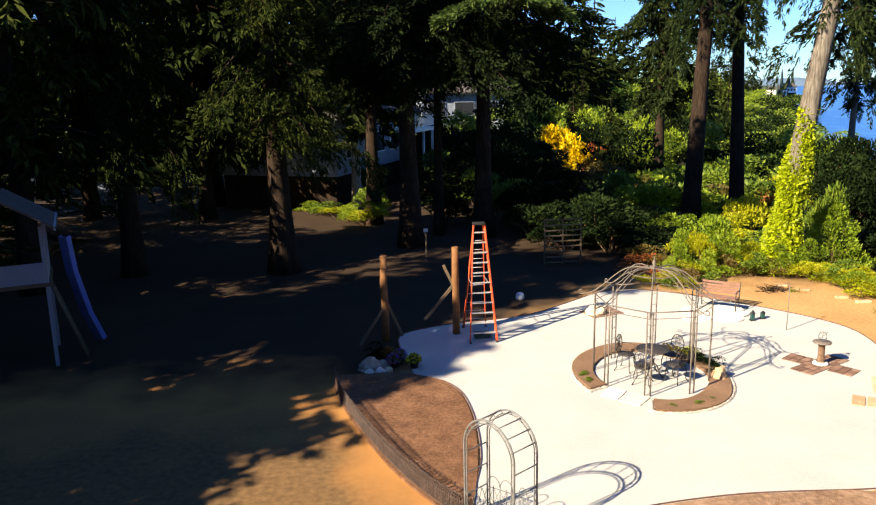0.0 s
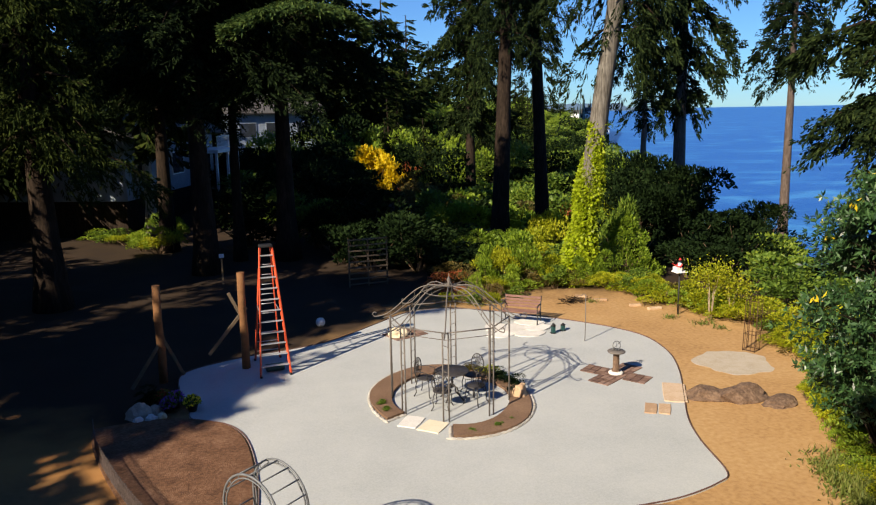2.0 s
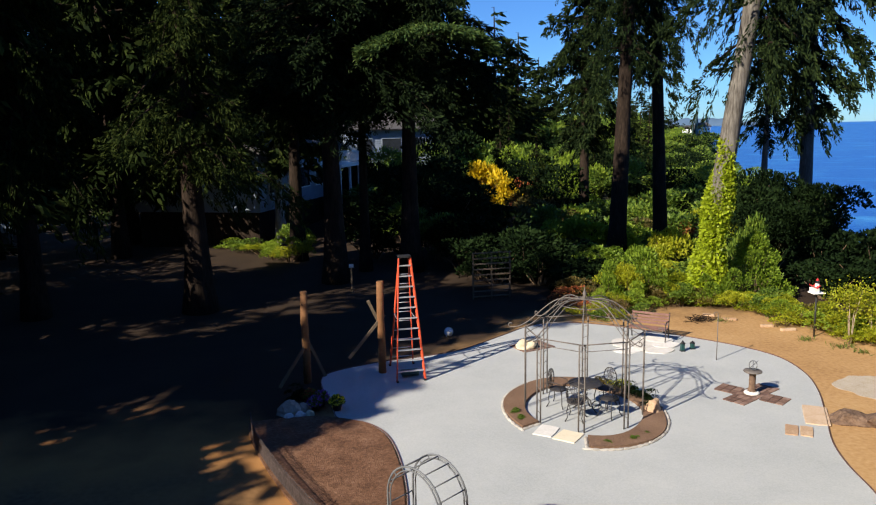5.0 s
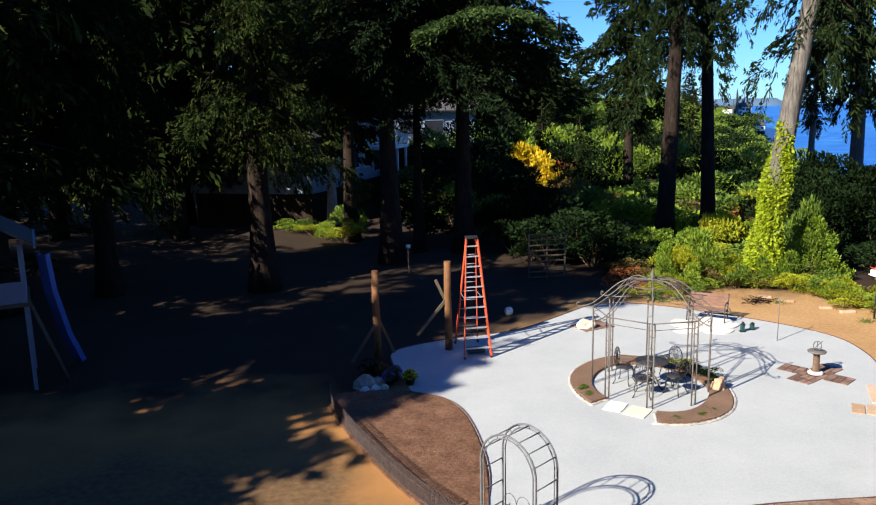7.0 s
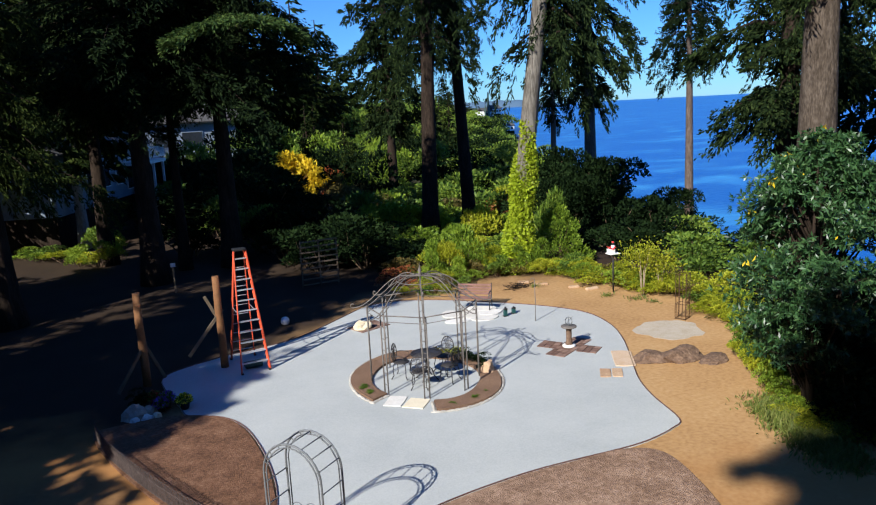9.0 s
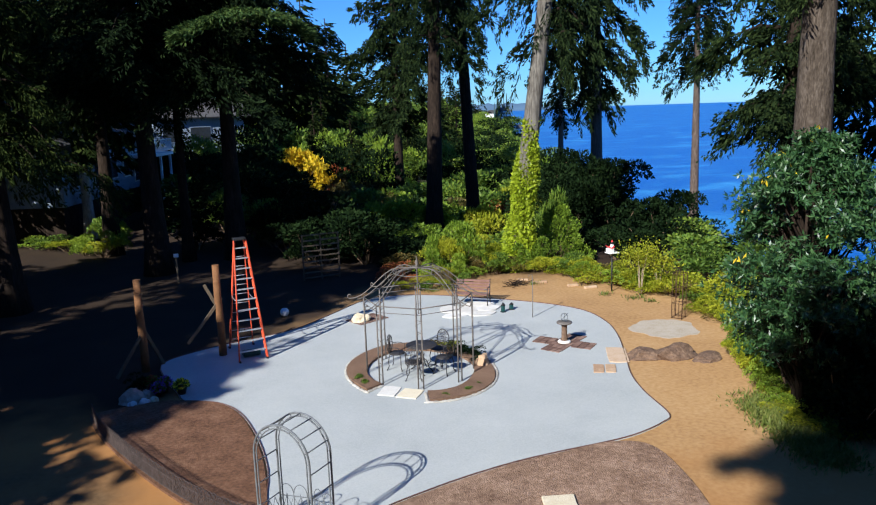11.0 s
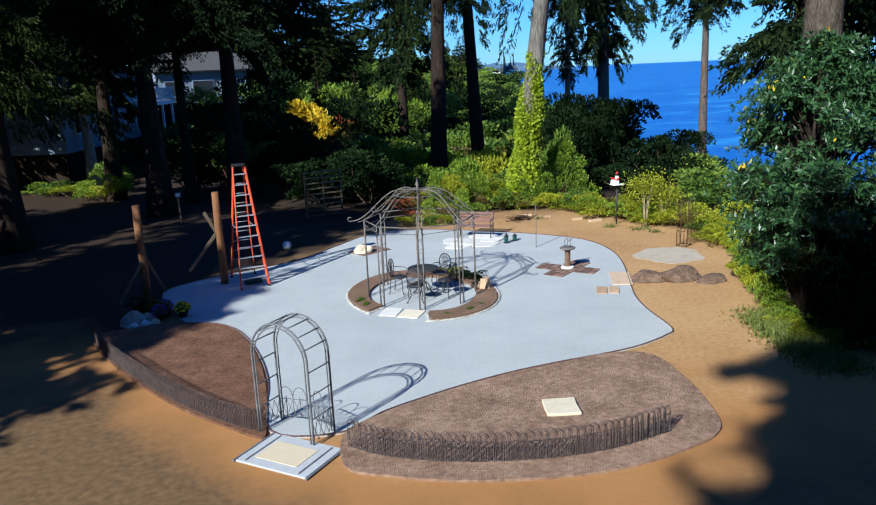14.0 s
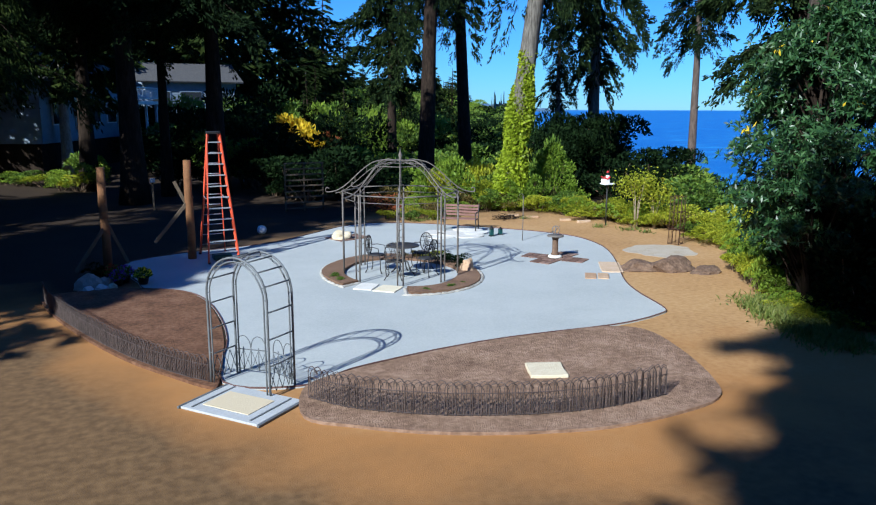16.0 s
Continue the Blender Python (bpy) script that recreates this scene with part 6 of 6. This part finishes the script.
# brown pavers with a pale rock near the patio's far edge
e = empty("diamond_paving", 5.35, 22.05, 0.02, 20)
for i in range(4):
    for j in range(4):
        b = child("brick", brick_me, e)
        b.matrix_basis = Matrix.Translation(((i - 1.5) * 0.30, (j - 1.5) * 0.22, 0.0)) @ Matrix.Diagonal((1.5, 1.45, 1, 1))
tagged(e, "square of brown pavers on the gravel", "paving")
ob = part("pale_rock", boulder((0.30, 0.24, 0.2), 4.4), M["cream_stone"])
ob.matrix_world = pose(5.08, 21.9, 0.10)
tagged(ob, "pale rounded rock sitting on brown pavers", "rock")
ob = part("glass_float", lathe([(0.02, 0.0), (0.09, 0.02), (0.14, 0.08), (0.155, 0.15), (0.14, 0.22), (0.09, 0.28), (0.02, 0.30)], 20), M["white"])
ob.matrix_world = pose(2.95, 23.9, 0.0)
tagged(ob, "white globe ornament lying on bare soil", "globe")

# rocks and flowers at the corner of the bed
for i, (x, y, s, m) in enumerate([(-2.12, 17.75, (0.29, 0.22, 0.27), "stone"), (-1.86, 17.48, (0.15, 0.12, 0.12), "white_stone"), (-1.62, 17.52, (0.14, 0.11, 0.12), "cream_stone"), (-2.15, 17.42, (0.14, 0.12, 0.11), "white_stone"), (-1.78, 17.8, (0.2, 0.16, 0.18), "stone")]):
    ob = part("rock", boulder(s, 5.2 + i), M[m])
    ob.matrix_world = pose(x, y, 0.25 * s[2], 0, 0, 40 * i)
    tagged(ob, "pale rounded rock at the corner of the bed", "rock", "rocks at the bed's corner")


def flower_pot(x, y, r, h, petals, label):
    e = empty("flower_pot", x, y, 0.02)
    part("pot", lathe([(r * 0.7, 0), (r, h), (r * 1.08, h), (r * 1.08, h * 0.9), (r * 0.9, h * 0.88)], 18), M["black"], e)
    global rng
    rng = np.random.default_rng(int(abs(x * 100)))
    n = 260
    d = unit(rng.normal(size=(n, 3)))
    d[:, 2] = np.abs(d[:, 2])
    p = d * (r * rng.uniform(0.6, 1.35, n))[:, None] + np.array([0, 0, h])
    child("foliage", quads_mesh("foliage", leaves(p, d + rng.normal(0, 0.3, (n, 3)), 0.07, 0.035), M["shrub"]), e)
    n = 130
    d = unit(rng.normal(size=(n, 3)))
    d[:, 2] = np.abs(d[:, 2])
    p = d * (r * rng.uniform(1.1, 1.45, n))[:, None] + np.array([0, 0, h])
    child("blossom", quads_mesh("blossom", leaves(p, d + rng.normal(0, 0.6, (n, 3)), 0.06, 0.055), M[petals]), e)
    tagged(e, label, "flower pot", "flower pots beside the rocks")


flower_pot(-0.95, 17.72, 0.14, 0.18, "yellow", "black pot of bright yellow flowers")
flower_pot(-1.35, 18.1, 0.15, 0.18, "purple", "black pot of purple flowers")
flower_pot(-1.62, 18.25, 0.14, 0.2, "redleaf", "black pot of red flowers")
flower_pot(-1.5, 17.85, 0.13, 0.15, "purple", "black pot of purple flowers")
shrub("dark_a", -1.95, 18.5, 0.35, 0.5, 0.0, label="dark leafy plant behind the rocks", group="plants at the bed's corner")

# slatted gate leaning among the shrubs
e = empty("slatted_gate", 5.62, 29.1, 0, 4)
for s in (-1, 0, 1):
    part("stile", box((0.06, 0.05, 1.95), (s * 0.78, 0, 0.975), bevel=0.005), M["wood_grey"], e)
for k in range(9):
    part("rail", box((1.62, 0.03, 0.06), (0, -0.04, 0.12 + 0.225 * k), bevel=0.004), M["wood_grey"], e)
tagged(e, "weathered slatted trellis gate standing in the shade", "trellis gate")
# marker post in the wood
e = empty("marker_post", 0.0, 31.5, 0)
part("post", box((0.07, 0.07, 1.2), (0, 0, 0.6), bevel=0.005), M["wood_grey"], e)
part("sign", box((0.2, 0.03, 0.16), (0, -0.05, 1.2), bevel=0.004), M["white"], e)
tagged(e, "short weathered post with a small blank plate", "marker post")


# ---- play tower with a slide ----
def play_tower():
    e = empty("play_tower", -12.15, 19.6, 0, 22)
    for sx in (-1, 1):
        for sy in (-1, 1):
            part("post", box((0.10, 0.10, 3.95), (sx * 1.0, sy * 1.0, 1.97), bevel=0.008), M["siding"], e)
    part("deck", box((2.2, 2.2, 0.10), (0, 0, 2.35), bevel=0.008), M["wood_grey"], e)
    part("railing_panel", box((0.05, 1.95, 0.56), (1.02, -0.05, 2.68), bevel=0.006), M["siding"], e, "pale grey boarded railing panel")
    part("railing_panel", box((1.95, 0.05, 0.56), (0, -1.02, 2.68), bevel=0.006), M["siding"], e, "pale grey boarded railing panel")
    part("railing_panel", box((0.05, 1.95, 0.56), (-1.02, 0, 2.68), bevel=0.006), M["siding"], e, "pale grey boarded railing panel")
    for s in (-1, 1):
        bm = box((1.62, 2.7, 0.06), (0, 0, 0), pose(s * 0.72, 0, 4.35, 0, s * 33, 0), bevel=0.006)
        part("roof_slope", bm, M["roof"], e)
        part("eave_board", box((0.05, 2.7, 0.14), (s * 1.36, 0, 3.92), bevel=0.006), M["siding"], e, "pale grey eave board")
    for sy in (-0.5, 0.1, 0.6):
        part("baluster", box((0.05, 0.05, 1.0), (1.02, sy, 3.42), bevel=0.004), M["siding"], e)
    for s in (-1, 1):
        part("ladder_rail", tube([(0.9 + 0.9, s * 0.25 - 0.6, 0.0), (1.05, s * 0.25 - 0.6, 2.4)], 0.035, 7), M["wood_grey"], e)
    for k in range(7):
        t = (k + 1) / 8
        part("ladder_rung", tube([(1.8 - 0.75 * t, -0.85, 2.4 * t), (1.8 - 0.75 * t, -0.35, 2.4 * t)], 0.025, 6), M["wood_grey"], e)
    # the slide, a steep trough with raised sides
    top, foot = Vector((1.50, 0.0, 3.45)), Vector((2.15, 0.75, 0.08))
    run = (foot - top).normalized()
    side = run.cross(Vector((0, 0, 1))).normalized()
    lift = side.cross(run)
    bm = bmesh.new()
    rows = []
    for t in (0, 0.3, 0.7, 1.0):
        o = top.lerp(foot, t) - lift * 0.22 * math.sin(math.pi * t)
        rows.append([bm.verts.new(o + side * yy + lift * zz) for yy, zz in ((-0.13, 0.12), (-0.11, 0.0), (0.11, 0.0), (0.13, 0.12), (0.16, 0.12), (0.14, -0.04), (-0.14, -0.04), (-0.16, 0.12))])
    for a, b in zip(rows, rows[1:]):
        for j in range(8):
            bm.faces.new((a[j], a[(j + 1) % 8], b[(j + 1) % 8], b[j]))
    bm.faces.new(rows[0])
    bm.faces.new(rows[-1][::-1])
    bmesh.ops.recalc_face_normals(bm, faces=bm.faces[:])
    part("slide", bm, M["blue_plastic"], e, "blue plastic slide")
    tagged(e, "wooden play tower with pale railing and a blue slide", "play tower")


play_tower()


# ---- the neighbour's house behind the trees ----
def house():
    e = empty("house", -4.85, 54.3, -0.8, 69)
    part("lower_wall", box((13.0, 8.0, 2.9), (-1.5, 1.0, 1.45)), M["bark_dark"], e, "dark lower storey")
    part("upper_wall", box((13.4, 8.4, 3.6), (-1.5, 1.0, 4.7), bevel=0.02), M["siding"], e, "pale blue-white boarded upper storey")
    bm = bmesh.new()
    for z in np.arange(3.1, 6.4, 0.22):
        add_box(bm, (13.44, 0.03, 0.02), (-1.5, -3.21, z))
    tagged(part("siding_lap", bm, M["siding"], e), kind="stuff")
    for s in (-1, 1):
        bm = box((15.0, 5.6, 0.16), (0, 0, 0), pose(-1.5, 1.0 + s * 2.45, 7.6, -s * 27, 0, 0), bevel=0.01)
        part("roof", bm, M["roof"], e)
    for x, z, w, h in ((-6.2, 4.6, 1.3, 1.3), (-3.4, 4.5, 1.0, 1.7), (-1.2, 4.6, 1.6, 1.3), (1.6, 4.6, 1.4, 1.4), (3.6, 4.4, 1.5, 2.0)):
        wdw = part("window", box((w + 0.16, 0.08, h + 0.16), (x, -3.24, z), bevel=0.01), M["white"], e)
        part("pane", box((w, 0.03, h), (x, -3.285, z)), M["glass"], wdw)
    part("deck", box((4.6, 2.0, 0.22), (3.2, -4.2, 5.15), bevel=0.01), M["white"], e)
    for x in (1.1, 3.2, 5.3):
        part("deck_post", box((0.16, 0.16, 5.1), (x, -5.0, 2.55), bevel=0.01), M["white"], e)
    for z in (5.45, 6.15):
        part("deck_rail", box((4.6, 0.07, 0.07), (3.2, -5.15, z), bevel=0.008), M["white"], e)
    for k in range(24):
        part("baluster", box((0.04, 0.04, 0.66), (1.0 + 4.4 * k / 23, -5.15, 5.8)), M["white"], e)
    tagged(e, "pale blue-white house with a railed deck in deep shade", "house")


house()


def deck_house():
    """The second house, farther down the slope, with a railed deck along its front."""
    e = empty("deck_house", 6.6, 92.0, -2.0, 8)
    part("lower_wall", box((9.0, 7.0, 4.2), (0, 0, 2.1)), M["bark_dark"], e, "dark lower storey")
    part("upper_wall", box((10.0, 7.4, 4.6), (0, 0, 6.5), bevel=0.02), M["siding"], e, "pale blue boarded upper storey")
    for k in range(18):
        part("board", box((10.04, 0.03, 0.03), (0, -3.72, 4.4 + 0.25 * k)), M["siding"], e)
    for s in (-1, 1):
        part("roof", box((11.4, 5.0, 0.18), (0, 0, 0), pose(0, s * 2.15, 9.75, -s * 25, 0, 0), bevel=0.01), M["roof"], e)
    for x, w in ((-3.2, 1.8), (0.0, 2.2), (3.2, 1.6)):
        wdw = part("window", box((w + 0.2, 0.08, 1.7), (x, -3.76, 6.9), bevel=0.01), M["siding"], e)
        part("pane", box((w, 0.03, 1.5), (x, -3.81, 6.9)), M["glass"], wdw)
    part("deck", box((11.0, 2.4, 0.25), (0.4, -4.9, 4.3), bevel=0.01), M["siding"], e)
    for x in (-4.6, 0.4, 5.4):
        part("deck_post", box((0.2, 0.2, 6.4), (x, -5.9, 1.1), bevel=0.01), M["siding"], e)
    for z in (4.6, 5.45):
        part("deck_rail", box((11.0, 0.08, 0.08), (0.4, -6.05, z), bevel=0.008), M["siding"], e)
    for k in range(36):
        part("baluster", box((0.05, 0.05, 0.8), (-5.0 + 10.8 * k / 35, -6.05, 5.0)), M["siding"], e)
    tagged(e, "pale blue house with a railed deck behind the firs", "house")


deck_house()
for i, (x, y) in enumerate([(-22.6, 55.0), (-21.6, 55.6)]):
    ob = part("covered_pile", boulder((0.8, 0.6, 0.5), 9.1 + i), M["siding"])
    ob.matrix_world = pose(x, y, 0.5, 0, 0, 20)
    tagged(ob, "heap under a pale blue tarpaulin on the lawn", "covered heap", "covered heaps")


# ---- cottages on the far beach ----
def cottage(x, y, z, w, turn, label):
    e = empty("beach_house", x, y, z, turn)
    part("foundation", box((w, 8, 14), (0, 0, -7.02)), M["shade_shrub"], e, "dark foundation on the slope")
    part("wall", box((w, 8, 3.4), (0, 0, 1.7), bevel=0.05), M["white"], e)
    for s in (-1, 1):
        part("roof", box((w + 1, 5.2, 0.3), (0, 0, 0), pose(0, s * 2.1, 4.5, -s * 28, 0, 0)), M["roof"], e)
    for k in range(3):
        part("window", box((w * 0.18, 0.2, 1.4), (w * (k - 1) * 0.3, -4.05, 1.8)), M["glass"], e)
    tagged(e, label, "house", "houses on the far beach")


for x, y, z, w, t in ((230, 452, -1.5, 9, 20), (238, 455, 0.0, 7, 10), (237, 446, -9.5, 7, 30), (244, 450, -11.5, 9, 0)):
    cottage(x, y, z, w, t, "white beach house among trees on the far shore")


# trees on the point beyond the bay
for i, (x, y, z, k) in enumerate([(204, 462, -3, 0.95), (209, 466, -5, 0.9), (213, 470, -5, 0.9), (219, 468, -7, 0.85), (224, 470, -9, 0.75), (229, 472, -11, 0.7), (235, 474, -12, 0.65), (240, 476, -13, 0.6), (200, 470, -2, 0.9), (226, 440, -17, 0.5), (246, 470, -16, 0.5), (231, 436, -19, 0.45), (250, 476, -17, 0.42), (241, 440, -19, 0.35), (214, 440, -14, 0.6), (254, 482, -18, 0.35), (198, 440, -8, 0.8), (206, 430, -12, 0.6)]):
    conifer("fir_tree", x, y, "fir_far", 28, (k * 1.2, k), 0.3, turn=47 * i, z=z, label="small far conifer on the wooded point")


# ---- small growth and stones at the yard's far edge ----
SAP = (15.2, 20.25)
HEAP = (12.1, 23.95)
EDGE_STONES = [(12.7, 24.5), (13.1, 23.8), (13.9, 22.7), (14.3, 22.1)]
WEEDS = [(14.2, 20.9), (14.63, 19.97), (15.0, 20.0), (14.9, 19.3), (12.7, 23.7), (8.8, 24.6), (9.3, 24.8), (9.7, 24.6), (10.5, 25.2)]


def sapling(x, y, h, seed):
    """A young tree: a few bare pale stems under a loose crown."""
    global rng
    rng = np.random.default_rng(seed)
    e = empty("sapling", x, y, 0)
    tips = []
    for k in range(4):
        a = 1.6 * k + 0.4
        tip = (0.28 * math.cos(a), 0.28 * math.sin(a), h * (0.86 + 0.06 * k))
        part("stem", tube([(0.03 * math.cos(a), 0.03 * math.sin(a), -0.08), (0.10 * math.cos(a), 0.10 * math.sin(a), 0.5 * h), tip], [0.018, 0.013, 0.004], 6), M["pale_twig"], e)
        tips.append(tip)
    n = 1100
    t = np.array(tips)[rng.integers(0, 4, n)]
    p = t * np.array([1.3, 1.3, 1]) + rng.normal(0, 1, (n, 3)) * np.array([0.24, 0.24, 0.22]) - np.array([0, 0, 0.12])
    p[:, 2] = np.maximum(p[:, 2], 0.42 * h)
    q = leaves(p, rng.normal(0, 0.7, (n, 3)) + np.array([0, 0, -0.1]), rng.uniform(0.06, 0.11, n), rng.uniform(0.04, 0.06, n), 0.15)
    tagged(child("crown", quads_mesh("sapling_crown", q, M["hedge"]), e), kind="stuff")
    tagged(e, "slender sapling with pale stems and yellow-green leaves", "sapling")


sapling(SAP[0], SAP[1], 1.75, 71)
sapling(SAP[0] + 0.7, SAP[1] - 0.1, 1.3, 72)
for i, (x, y) in enumerate(EDGE_STONES):
    ob = part("edge_stone", box((0.42 + 0.1 * (i % 2), 0.16, 0.10), (0, 0, 0), bevel=0.025), M["sandstone"])
    ob.matrix_world = pose(x, y, 0.03, 0, 0, -28 + 9 * i)
    tagged(ob, "pale flat stone lying along the soil's edge", "edging stone", "pale stones along the soil's edge")
rng = np.random.default_rng(77)
tufts = []
for x, y in WEEDS:
    n = 60
    b = np.array([x, y, 0.0]) + rng.normal(0, 1, (n, 3)) * np.array([0.12, 0.12, 0])
    tufts.append(leaves(b, np.array([0, 0, 1.0]) + rng.normal(0, 0.5, (n, 3)), rng.uniform(0.06, 0.2, n), 0.025, 0.2))
tagged(new("weeds", quads_mesh("weeds", np.concatenate(tufts), M["grass"])), "small weeds scattered over the sandy soil", "weeds", kind="stuff")
# a heap of dark clippings
bm = bmesh.new()
pile = random.Random(9)
for k in range(70):
    a, r = pile.uniform(0, 6.28), 0.45 * pile.random() ** 0.6
    x, y, z = r * math.cos(a) * 1.3, r * math.sin(a) * 0.8, 0.02 + 0.22 * (1 - r / 0.45) * pile.random()
    b = pile.uniform(0, 6.28)
    add_tube(bm, [(x, y, z), (x + 0.28 * math.cos(b), y + 0.28 * math.sin(b), z + pile.uniform(-0.02, 0.06))], [0.012, 0.006], 4)
ob = tagged(part("brush_pile", bm, M["bark_dark"]), "low heap of dark cut twigs on the soil", "brush pile", kind="stuff")
ob.matrix_world = pose(HEAP[0], HEAP[1], 0.01, 0, 0, 10)
